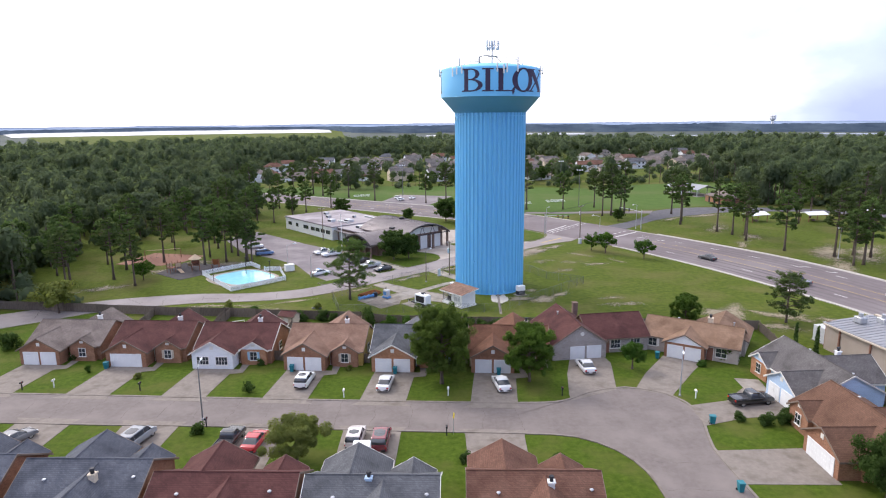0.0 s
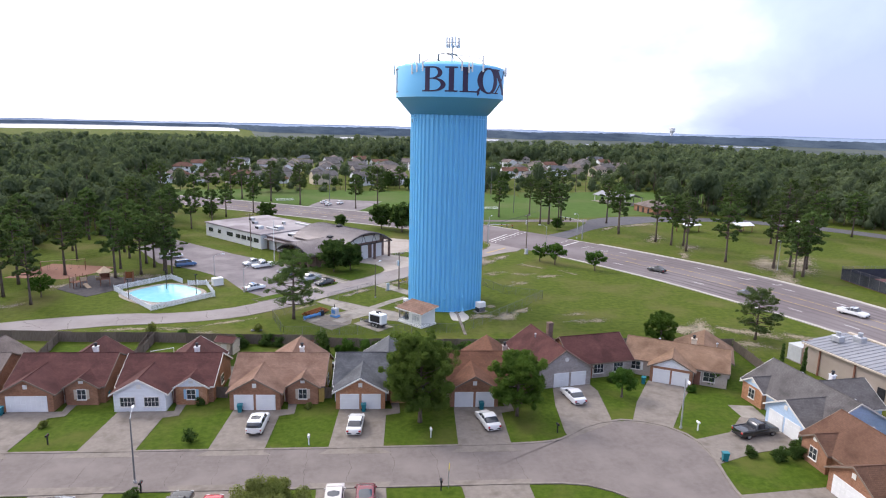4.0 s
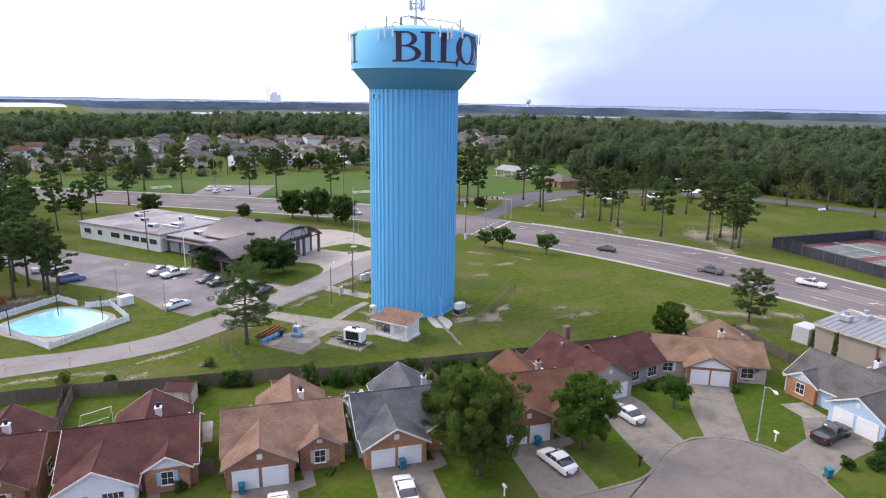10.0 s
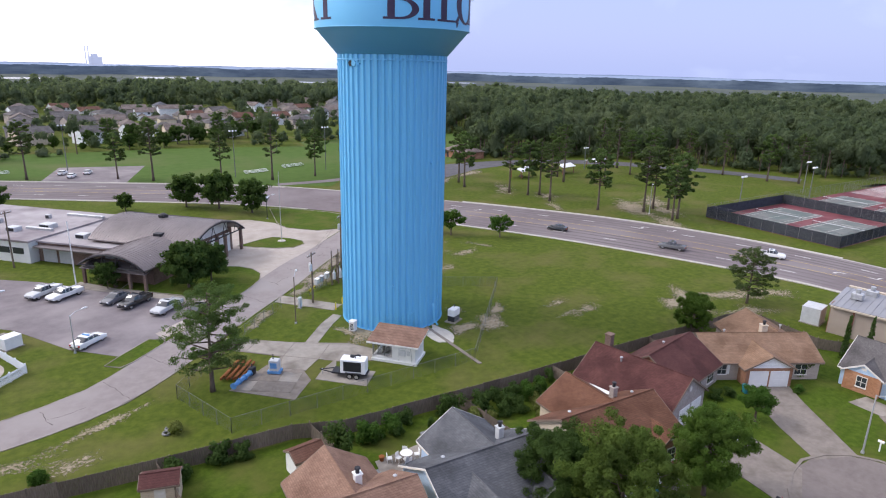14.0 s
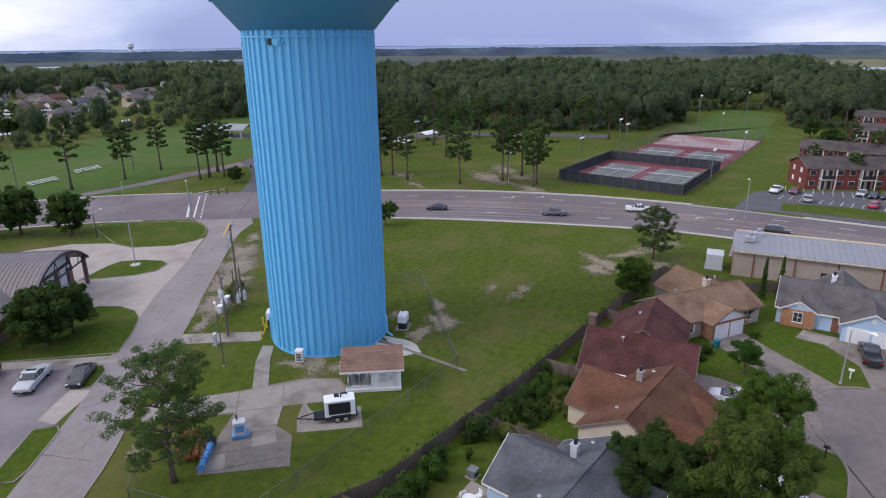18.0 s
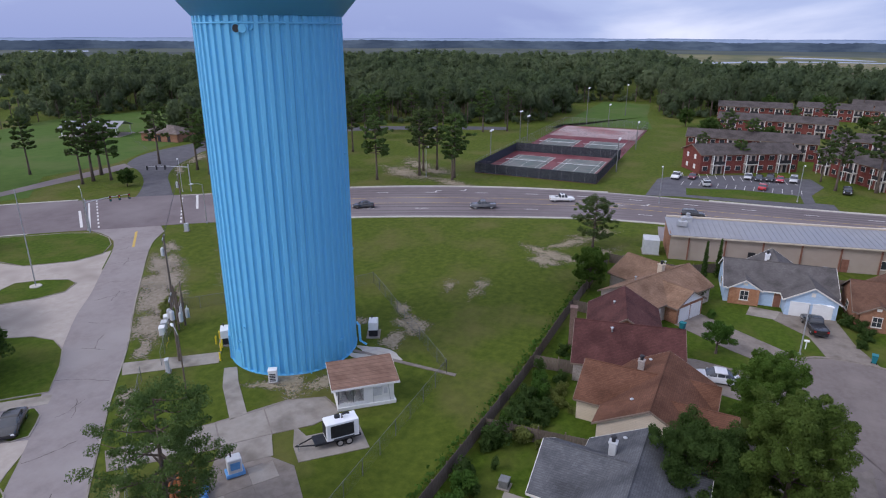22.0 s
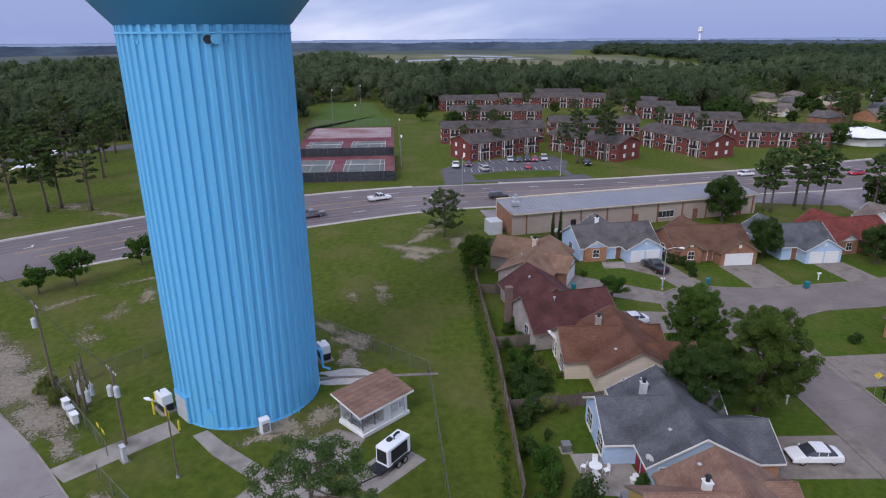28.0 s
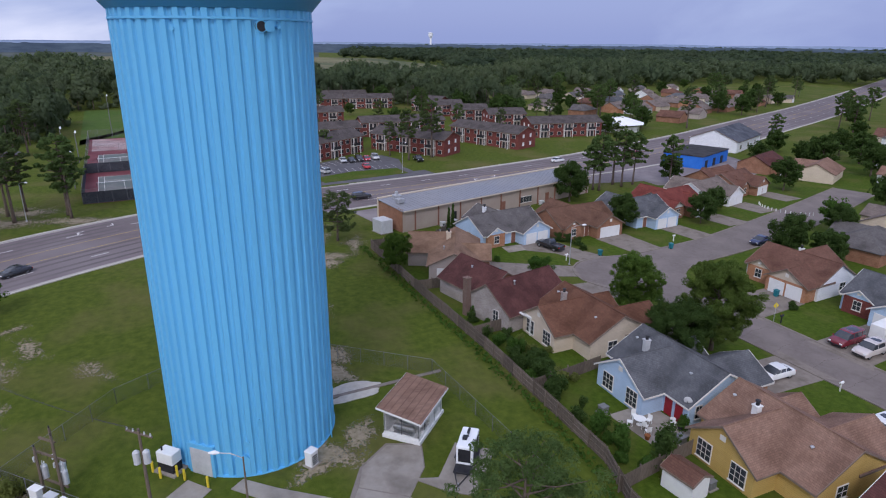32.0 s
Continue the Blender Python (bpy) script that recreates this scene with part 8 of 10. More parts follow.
barrel(st, 53.8, -6.2, "y", 13.0, 15.0, 3.6, 2.3)
part("wall", Geo().box(53.8, 3.2, 0, 11.0, 12.5, 3.6), STATION_BRICK, st)
part("gable_wall", Geo().box(53.8, -2.2, 3.5, 9.0, 0.3, 1.4), WHITE, st)
part("awning", Geo().add([(47.4, -6.2, 2.9), (60.2, -6.2, 2.9), (60.2, -3.0, 3.6), (47.4, -3.0, 3.6), (47.4, -6.2, 2.8), (60.2, -6.2, 2.8), (60.2, -3.0, 3.5), (47.4, -3.0, 3.5)], [(0, 1, 2, 3), (7, 6, 5, 4), (0, 4, 5, 1), (1, 5, 6, 2), (2, 6, 7, 3), (3, 7, 4, 0)]), BROWN_METAL, st)
for k in range(5):
    part("column", Geo().box(47.9 + 3.0 * k, -5.8, 0, 0.45, 0.45, 2.9), STATION_BRICK, st)
barrel(st, 62.0, 12.4, "x", 17.0, -22.0, 4.6, 3.0)
part("wall", Geo().box(50.0, 12.4, 0, 19.0, 15.6, 4.6), STATION_BRICK, st)
part("gable_wall", Geo().box(59.6, 12.4, 4.5, 0.3, 12.0, 1.7), WHITE, st)
for k in (-5.0, 0.0, 5.0):
    garage_door(st, 59.62, 12.4 + k, 3.6, 90, 3.8)
for k in (-8.0, -2.6, 2.6, 8.0):
    part("column", Geo().box(61.4, 12.4 + k, 0, 0.5, 0.5, 4.6), STATION_BRICK, st)
part("roof_vent", Geo().box(50, 12.4, 7.4, 1.3, 1.3, 0.7, 0, 0.08).cyl(50, 12.4, 8.1, 8.4, 0.8, 0.3, n=12), DARK, st)
part("roof_vent", Geo().box(53.8, 6.0, 5.8, 1.6, 1.2, 0.6, 0, 0.06), DARK, st)
lp = pole("light_pole", "tall slim grey pole on a grass island", 10.5, 181.2, 15.0, 0.09, STEEL, "pole")
part("footing", Geo().cyl(0, 0, 0.02, 0.18, 0.9, 0.8, n=16), KERB, lp)
street_lamp(14.6, 201.9, 5.4, 20, label="dark lamp post beside the station apron", material=DARK)
fp = pole("flag_pole", "tall white flag pole before the station", -28.6, 172.4, 11.0, 0.12, WHITE, "flag pole")
# ---- pool ----
def warp(cx, cy, a, pts):
    c, s = math.cos(radians(a)), math.sin(radians(a))
    return [(cx + c * x - s * y, cy + s * x + c * y) for x, y in pts]


PF = [(-58.2, 145.6), (-49.4, 155.4), (-36.6, 140.2), (-46.2, 130.6)]
pl = thing("swimming_pool", "pale blue swimming pool with a concrete rim", "pool", -47.2, 143.2, 47)
rim = [(9.0 * (abs(math.cos(a)) ** 0.62) * (1 if math.cos(a) > 0 else -1), 4.9 * (abs(math.sin(a)) ** 0.62) * (1 if math.sin(a) > 0 else -1)) for a in np.linspace(0, math.tau, 48, endpoint=False)]
rim = [(y * 1.22, x * 0.76) for x, y in rim]
part("deck", Geo().prism([(x * 1.22 - 0.5, y * 1.17) for x, y in rim], -0.3, 0.06), APRON, pl)
part("water", Geo().prism(rim, -0.2, 0.075), POOL_WATER, pl, "clear turquoise pool water")
g = Geo()
for i in range(48):
    a, b = rim[i], rim[(i + 1) % 48]
    g.tube([(*a, 0.10), (*b, 0.10)], 0.09, 5)
part("coping", g, KERB, pl)
for k, (x, y) in enumerate(((1.5, 3.0), (2.6, -5.5), (-5.2, 1.0))):
    part("pool_lamp_post", Geo().cyl(x * 1.4, y, 0, 4.2, 0.07, n=8).box(x * 1.4, y, 4.2, 0.6, 0.3, 0.12), DARK, pl)


def picket_fence(pts, label):
    t = thing("picket_fence", label, "fence")
    for (x0, y0), (x1, y1) in zip(pts[:-1], pts[1:]):
        L = math.hypot(x1 - x0, y1 - y0)
        a = math.degrees(math.atan2(y1 - y0, x1 - x0))
        n = max(1, round(L / 2.4))
        for k in range(n):
            q = (k + 0.5) / n
            w = L / n
            g = Geo()
            m = round(w / 0.14)
            for j in range(m):
                g.box(-w / 2 + w * (j + 0.5) / m, 0, 0.05, 0.085, 0.03, 1.1)
            g.box(0, 0.03, 0.25, w, 0.05, 0.09).box(0, 0.03, 0.95, w, 0.05, 0.09)
            p = tagged(part("panel", g, TENT, t), kind="stuff")
            p.matrix_basis = pose(x0 + (x1 - x0) * q, y0 + (y1 - y0) * q, 0, 0, 0, a)
            part("post", Geo().box(0, 0, 0, 0.14, 0.14, 1.3), TENT, t).matrix_basis = pose(x0 + (x1 - x0) * k / n, y0 + (y1 - y0) * k / n, 0, 0, 0, a)
    return t


picket_fence([PF[0], PF[1], (-45.8, 151.2)], "white plastic picket fence round the pool")
picket_fence([(-44.2, 149.4), (-40.4, 149.6), PF[2], PF[3], PF[0]], "white plastic picket fence round the pool")
slab("walkway", [(-45.4, 151.0), (-44.2, 149.8), (-37.6, 153.8), (-38.8, 155.4)], 0.05, CONC, "concrete walk to the pool gate", "walkway")
cabinet("pool_pump_box", "small white pump cabin beside the pool", -38.0, 149.6, 30, 2.2, 1.6, 1.6, WHITE, "cabin", slats=False)
# ---- playground ----
slab("play_surface", [(-70.5, 147.6), (-68.2, 159.4), (-55.0, 156.0), (-56.4, 148.4), (-62.0, 141.0)], 0.05, RUBBER_MAT, "dark rubber play surface with a pale edge", "play surface")
slab("play_surface", [(-86, 158), (-82, 172), (-66, 168), (-69, 160.5), (-73, 156)], 0.04, PIC_RED, "reddish mulch play surface", "play surface")
pg = thing("play_tower", "brown and tan playground tower with a slide and hexagon roof", "playground", -61.8, 150.6, 20, 0.05)
for sx in (-1, 1):
    for sy in (-1, 1):
        part("post", Geo().cyl(sx * 0.9, sy * 0.9, 0, 3.1, 0.08, n=8), PIC_RED, pg)
part("deck", Geo().box(0, 0, 1.4, 2.0, 2.0, 0.12), PIC_RED, pg)
part("roof", Geo().cyl(0, 0, 3.0, 4.1, 1.7, 0.15, n=6), PLAY_TAN, pg, "tan hexagon canopy")
part("slide", Geo().sweep([(-0.45, 0.0), (0.45, 0.0), (0.45, 0.25), (0.38, 0.25), (0.38, 0.06), (-0.38, 0.06), (-0.38, 0.25), (-0.45, 0.25)], "y", 0, 3.4), PLAY_TAN, pg, "tan slide").matrix_basis = pose(-1.2, -0.9, 1.35, 24, 0, 180)
part("panel", Geo().box(0, 0.95, 1.5, 1.9, 0.08, 0.9).box(0.95, 0, 1.5, 0.08, 1.9, 0.9), PIC_RED, pg)
pg2 = thing("climbing_frame", "brown and tan climbing frame with panels", "playground", -66.6, 149.0, 50, 0.05)
for sx in (-1.4, 0, 1.4):
    for sy in (-0.8, 0.8):
        part("post", Geo().cyl(sx, sy, 0, 2.7, 0.07, n=8), PIC_RED, pg2)
part("deck", Geo().box(0, 0, 1.2, 2.9, 1.7, 0.1), PIC_RED, pg2)
part("slide", Geo().box(0, -2.2, 0.55, 0.9, 2.9, 0.12), PLAY_TAN, pg2).matrix_basis = pose(0.9, 0.2, 0.4, 22, 0, 0)
part("panel", Geo().box(-0.7, 0.82, 1.3, 1.3, 0.08, 0.9).box(0.7, -0.82, 1.3, 1.3, 0.08, 0.9), PLAY_TAN, pg2)
pg3 = thing("climbing_frame", "red climbing panels with a small roof", "playground", -57.4, 152.2, 10, 0.05)
for sx in (-0.8, 0.8):
    for sy in (-0.8, 0.8):
        part("post", Geo().cyl(sx, sy, 0, 2.6, 0.07, n=8), PIC_RED, pg3)
part("panel", Geo().box(0, 0.8, 0.9, 1.6, 0.08, 1.4).box(0.8, 0, 0.9, 0.08, 1.6, 1.4), RUST, pg3)
sw = thing("swing_frame", "wooden swing frame on the mulch", "swing", -76, 164, 20, 0.04)
part("top_beam", Geo().tube([(-4.5, 0, 2.6), (4.5, 0, 2.6)], 0.08, 6), PLAY_TAN, sw)
for sx in (-4.5, 0, 4.5):
    part("leg", Geo().tube([(sx, -1.1, 0), (sx, 0, 2.6), (sx, 1.1, 0)], 0.06, 6), PIC_RED, sw)
for sx in (-3, -1.5, 1.5, 3):
    part("swing_seat", Geo().box(sx, 0, 0.5, 0.45, 0.18, 0.04).tube([(sx - 0.2, 0, 0.5), (sx - 0.2, 0, 2.6)], 0.012, 4).tube([(sx + 0.2, 0, 0.5), (sx + 0.2, 0, 2.6)], 0.012, 4), DARK, sw)

# ---- cars at the station, in the drives and on the road ----
W, BK, SILV, NAVYC, REDC, BLUEC, GREYC, MAROON = (0.72, 0.72, 0.71), (0.014, 0.014, 0.016), (0.45, 0.46, 0.47), (0.03, 0.04, 0.10), (0.40, 0.02, 0.03), (0.07, 0.14, 0.30), (0.12, 0.12, 0.13), (0.16, 0.02, 0.03)
for kind, x, y, a, c, rgb, label, z in (
        ("pickup", -33.3, 169.2, -140, "silver", SILV, "silver and black pickup truck parked before the station", 0.03),
        ("pickup", -30.6, 166.4, -145, "white", W, "white crew-cab pickup parked before the station", 0.03),
        ("sedan", -24.2, 160.6, -140, "dark_grey", GREYC, "dark grey car parked before the station", 0.03),
        ("pickup", -21.8, 157.6, -142, "black", BK, "black pickup truck parked before the station", 0.03),
        ("pickup", -18.2, 152.6, -138, "silver", SILV, "silver pickup truck parked at the lot", 0.03),
        ("sedan", -14.6, 149.0, -138, "black", BK, "black sports car parked at the lot end", 0.03),
        ("van", -49.6, 168.4, 30, "blue", BLUEC, "blue minivan parked under the pines", 0.03),
        ("pickup", -55.6, 178.0, 20, "white", W, "white pickup truck parked under the pines", 0.03),
        ("suv", -19.0, 81.6, 85, "white", W, "white sport utility car on a driveway", 0.05),
        ("sedan", -7.4, 80.6, 84, "white", W, "white sedan with dark windows on a driveway", 0.05),
        ("sedan", 8.8, 80.2, 100, "white", W, "white sedan with a sunroof on a driveway", 0.05),
        ("sedan", 21.9, 86.2, 97, "silver_white", (0.62, 0.62, 0.64), "pale silver sedan on a driveway", 0.05),
        ("pickup", 41.0, 74.6, 10, "black", BK, "black pickup truck parked on a driveway", 0.05),
        ("sedan", -49.5, 65.4, 65, "dark_grey", GREYC, "dark grey sedan on a driveway", 0.05),
        ("van", -35.0, 65.4, 80, "dark_silver", (0.22, 0.23, 0.25), "dark silver minivan on a driveway", 0.05),
        ("sedan", -21.0, 64.6, 85, "red", REDC, "red car on a driveway", 0.05),
        ("pickup", -24.0, 64.8, 85, "black", BK, "black pickup on a driveway", 0.05),
        ("suv", -9.4, 65.2, 88, "pale", (0.55, 0.50, 0.48), "pale sport utility car on a driveway", 0.05),
        ("van", -6.4, 64.8, 88, "maroon", MAROON, "maroon car on a driveway", 0.05),
        ("sedan", 25.0, 37.6, 96, "navy", NAVYC, "dark blue sedan parked by the kerb", 0.04),
        ("sedan", 26.6, 25.5, 98, "dark_grey", GREYC, "dark sedan parked by the kerb", 0.04),
        ("pickup", 79.9, 134.2, 114, "dark_grey", GREYC, "dark grey pickup on the highway", 0.05),
        ("pickup", 92.8, 119.6, -66, "white", W, "white pickup with a black bed on the highway", 0.05),
        ("suv", 90.8, 91.4, -84, "black", BK, "black sport utility car on the highway", 0.05),
        ("sedan", 69.6, 158.4, 121, "black", BK, "black car on the highway", 0.05),
        ("sedan", 107.0, 20.0, -80, "white", W, "white sedan on the highway", 0.05),
        ("sedan", 104.0, -10.0, 98, "red", REDC, "dark red sedan on the highway", 0.05),
        ("sedan", 20.6, 225.0, -38, "silver", SILV, "silver sedan on the highway", 0.05),
        ("sedan", 136.4, 79.3, 172, "silver", SILV, "silver car in the apartment lot", 0.03),
        ("sedan", 135.6, 76.8, 172, "black", BK, "black car in the apartment lot", 0.03),
        ("suv", 135.8, 74.2, 172, "black", BK, "black sport utility car in the apartment lot", 0.03),
        ("sedan", 135.8, 71.8, 172, "red", REDC, "red car in the apartment lot", 0.03),
        ("suv", 136.6, 68.6, 172, "silver", SILV, "silver sport utility car in the apartment lot", 0.03),
        ("suv", 123.4, 89.6, 10, "silver", SILV, "silver sport utility car in the apartment lot", 0.03),
        ("pickup", 129.6, 97.0, 172, "white", W, "white pickup in the apartment lot", 0.03),
        ("sedan", 124.8, 76.4, -10, "red", REDC, "bright red car in the apartment lot", 0.03),
        ("sedan", 131.0, 93.0, 172, "maroon", MAROON, "maroon car in the apartment lot", 0.03),
        ("pickup", 128.0, 57.8, 172, "black", BK, "black pickup beside the apartment drive", 0.03)):
    car(kind, x, y, a, c, rgb, label, z, "truck" if kind == "pickup" else "van" if kind == "van" else "car")
car("sedan", -29.4, 145.4, 40, "white", W, "white patrol car with a roof light bar in the lot", 0.03, "car", True)

# street things by the residential corner
sg = thing("road_sign", "yellow diamond warning sign on a thin post", "road sign", 2.0, 67.0, 75)
part("post", Geo().cyl(0, 0, -0.2, 2.6, 0.035, n=6), STEEL, sg)
part("sign_plate", Geo().sweep([(-0.45, 2.35), (0, 1.9), (0.45, 2.35), (0, 2.8)], "y", -0.06, -0.04), YELLOW, sg, "yellow diamond plate")
bx = thing("cargo_trailer", "white box trailer parked on the drive", "trailer", -8.0, 59.6, 92, 0.05)
part("box", Geo().box(0, 0, 0.5, 3.6, 1.9, 1.8, 0, 0.06), WHITE, bx)
part("drawbar", Geo().tube([(1.8, -0.5, 0.5), (2.9, 0, 0.5), (1.8, 0.5, 0.5)], 0.05, 6), DARK, bx)
for sy in (-0.95, 0.95):
    w = part("wheel", WHEEL_TYRE, None, bx)
    w.matrix_basis = pose(0, sy, 0.33, 90, 0, 0) @ Matrix.Diagonal((0.33, 0.33, 1, 1))
for k in range(16):
    a = radians(-60 + 9 * k)
    st_ = new("garden_stake", Geo().box(0, 0, -0.05, 0.14, 0.14, 0.75, 0, 0.03).mesh("garden_stake", WHITE))
    st_.matrix_basis = pose(38.5 - 7.4 * math.sin(a) * 0.9, 8.2 + 6.0 * math.cos(a) * 0.9, 0)
    tagged(st_, "short white post along the lawn edge", "post", "posts along the lawn")
# red doors and a dish at the back of the grey house
hb = thing("satellite_dish", "small pale satellite dish on the eave", "dish", -9.2, 97.2, 30, 2.4)
part("dish", Geo().add([(0.42 * math.cos(math.tau * i / 14), -0.12 if i % 2 else -0.12, 0.5 + 0.42 * math.sin(math.tau * i / 14)) for i in range(14)] + [(0, 0, 0.5)], [(i, (i + 1) % 14, 14) for i in range(14)]), GREY_BOX, hb)
part("dish_arm", Geo().tube([(0, 0.05, 0.0), (0, 0.05, 0.5)], 0.03, 5), DARK, hb)


# ---- park, courts, shops and flats beyond the highway ----
slab("playing_field", [(-160, 330), (-120, 320), (-54, 283), (-6, 262), (26, 246), (46, 234), (66, 256), (76, 330), (20, 345), (-60, 350)], 0.012, FIELD, "smooth green playing field", "field", 0.1)
slab("playing_field", [(205, 150), (325, 148), (318, 122), (262, 118), (222, 112), (218, 150)], 0.012, FIELD, "green sports field behind the courts", "field", 0.1)
slab("playing_field", [(62, 252), (84, 250), (103, 258), (126, 263), (140, 286), (168, 303), (206, 340), (166, 351), (142, 357), (111, 346), (80, 345)], 0.016, FIELD, "smooth green ball field beyond the park road", "field", 0.1)
slab("playing_field", [(188, 253), (213, 247), (224, 267), (199, 278)], 0.012, FIELD, "green clearing among the pines", "field", 0.1)
slab("field_lot", [(-32, 268), (-10, 258.5), (4, 300), (-22, 308)], 0.02, LOT, "grey asphalt lot beside the playing field", "parking lot")
for x, y, a in ((-20, 285, 70), (-15, 290, 70), (-22, 292, 65)):
    car("sedan", x, y, a, "white", W, "white car parked at the playing field", 0.02)
# tennis courts: three pairs behind one another
CA = Vector((113.4, 115.4))
cu, cv = Vector((0.03, 1.0)).normalized(), Vector((1.0, -0.02)).normalized()
at2 = lambda a, b: tuple(CA + cu * a + cv * b)
slab("court_base", [at2(0, 0), at2(33.5, 0), at2(33.5, 104), at2(0, 104)], 0.03, COURT_RED, "faded red tennis court surface", "tennis court")
for row in range(2):
    for col in range(2):
        b0, a0 = 6.5 + row * 36.5, 3.0 + col * 15.6
        ring = [at2(a0, b0), at2(a0 + 11.9, b0), at2(a0 + 11.9, b0 + 24.4), at2(a0, b0 + 24.4)]
        slab("tennis_court", ring, 0.045, COURT_GREEN, "worn grey-green tennis court with white lines", "tennis court")
        g = Geo()
        for (p0, p1) in (((0, 0), (11.9, 0)), ((0, 24.4), (11.9, 24.4)), ((0, 0), (0, 24.4)), ((11.9, 0), (11.9, 24.4)), ((1.4, 0), (1.4, 24.4)), ((10.5, 0), (10.5, 24.4)), ((1.4, 5.8), (10.5, 5.8)), ((1.4, 18.6), (10.5, 18.6)), ((5.95, 5.8), (5.95, 18.6))):
            q0, q1 = Vector(at2(a0 + p0[0], b0 + p0[1])), Vector(at2(a0 + p1[0], b0 + p1[1]))
            d = (q1 - q0).normalized() * 0.06
            nn = Vector((-d.y, d.x))
            g.add([(*(q0 - nn), 0.055), (*(q1 - nn), 0.055), (*(q1 + nn), 0.055), (*(q0 + nn), 0.055)], [(0, 1, 2, 3)])
        tagged(part("court_lines", g, LINE), "white painted tennis court lines", "court marking", "", "structure")
        net = thing("tennis_net", "dark tennis net between two posts", "net", *at2(a0 + 5.95, b0 + 12.2), 90)
        part("net_cord", Geo().box(0, 0, 0.06, 12.6, 0.03, 0.9), LINK, net)
        part("tape", Geo().box(0, 0, 0.94, 12.6, 0.05, 0.07), TENT, net)
        for s in (-6.3, 6.3):
            part("post", Geo().cyl(s, 0, 0, 1.1, 0.05, n=8), DARK, net)
slab("court_end", [at2(1, 76), at2(32.5, 76), at2(32.5, 103), at2(1, 103)], 0.04, mat("faded_court", (0.36, 0.27, 0.27), (0.42, 0.34, 0.33), 0.1, 0.9, big=(0.28, 0.13, 0.13), bigscale=0.07), "faded pink hard court", "tennis court")
for pts, scr in (([at2(0, 0), at2(33.5, 0)], 2.6), ([at2(33.5, 0), at2(33.5, 37)], 2.6), ([at2(0, 37), at2(0, 0)], 2.6), ([at2(0, 37), at2(33.5, 37)], 2.7), ([at2(33.5, 37), at2(33.5, 104), at2(0, 104), at2(0, 37)], None), ([at2(0, 74), at2(33.5, 74)], None)):
    link_fence(pts, 3.4, "court_fence", "tall chain-link tennis court fence with black screens" if scr else "tall chain-link tennis court fence", screen=scr)


def floodlight(x, y, h, rz=0.0, n=3):
    t = thing("floodlight_mast", "tall steel mast with floodlights", "floodlight", x, y, rz)
    part("shaft", Geo().cyl(0, 0, -0.3, h, 0.16, 0.09, n=8), WEATHERED, t)
    part("crossarm", Geo().box(0, 0, h - 0.1, 2.4, 0.1, 0.12), WEATHERED, t)
    for k in range(n):
        part("floodlight", Geo().box(-1.0 + 2.0 * k / max(1, n - 1), -0.25, h - 0.1, 0.5, 0.45, 0.45, 0, 0.05), TENT, t)
    return t


for x, y, h in ((*at2(-2, 18), 9), (*at2(35.5, 18), 9), (*at2(-2, 56), 9), (*at2(35.5, 56), 9), (*at2(16, 106), 9), (174, 153.5, 10), (224, 139, 15), (262, 128, 14), (57.8, 264, 15), (25.2, 263, 15), (-20, 300, 15), (60, 320, 15), (146, 222, 8)):
    floodlight(x, y, h)
for x, y, L in ((34, 268, 9), (50, 275, 9), (-40, 300, 8)):
    bl = thing("bleacher", "low pale aluminium bleacher at the field", "bleacher", x, y, 15)
    for k in range(3):
        part("bench", Geo().box(0, 0.6 * k, 0.3 + 0.3 * k, L, 0.35, 0.06), TENT, bl)
    for s in (-0.4, 0, 0.4):
        part("bleacher_frame", Geo().tube([(s * L, -0.2, 0), (s * L, 1.4, 1.0), (s * L, 1.4, 0)], 0.04, 5), STEEL, bl)
for x, y, a, label in ((111.4, 219, 20, "open picnic shelter with a pale metal roof"), (132, 219, 10, "open picnic shelter with a pale metal roof"), (154.4, 223.4, 0, "open picnic shelter with a pale metal roof")):
    pv = thing("picnic_shelter", label, "shelter", x, y, a)
    wing_h = 2.6
    part("roof", Geo().sweep([(-2.6, 2.5), (0, 3.4), (2.6, 2.5), (2.6, 2.62), (0, 3.52), (-2.6, 2.62)], "x", -4, 4), TENT, pv)
    for sx in (-3.4, 3.4):
        for sy in (-2.0, 2.0):
            part("post", Geo().box(sx, sy, 0, 0.18, 0.18, 2.6), PIC_RED, pv)
    part("picnic_table", Geo().box(0, 0, 0.72, 2.0, 0.8, 0.06).box(0, 0.8, 0.42, 2.0, 0.3, 0.05).box(0, -0.8, 0.42, 2.0, 0.3, 0.05).box(0, 0, 0, 0.1, 1.6, 0.7), FENCE_WOOD, pv)
ch = thing("pavilion", "brown brick park house with a taupe hip roof", "building", 122.5, 269, 97)
wing(ch, -7.5, 7.5, -5, 5, "x", 3.0, 0.42, BRICK_BROWN, ROOF["taupe"], hip=(1, 1))
for x in (-4, 0, 4):
    part("door", Geo().box(x, 5.05, 0.05, 1.2, 0.1, 2.2), DARK, ch)
sh = thing("park_shelter", "open park shelter with a pale metal gable roof on posts", "shelter", 120, 302, 113)
part("roof", Geo().sweep([(-6.2, 3.1), (0, 5.0), (6.2, 3.1), (6.2, 3.25), (0, 5.16), (-6.2, 3.25)], "x", -11, 11), METAL_ROOF, sh, "pale metal gable roof")
for x in (-10, -5, 0, 5, 10):
    for y in (-5.6, 5.6):
        part("post", Geo().box(x, y, 0, 0.25, 0.25, 3.2), WHITE, sh)
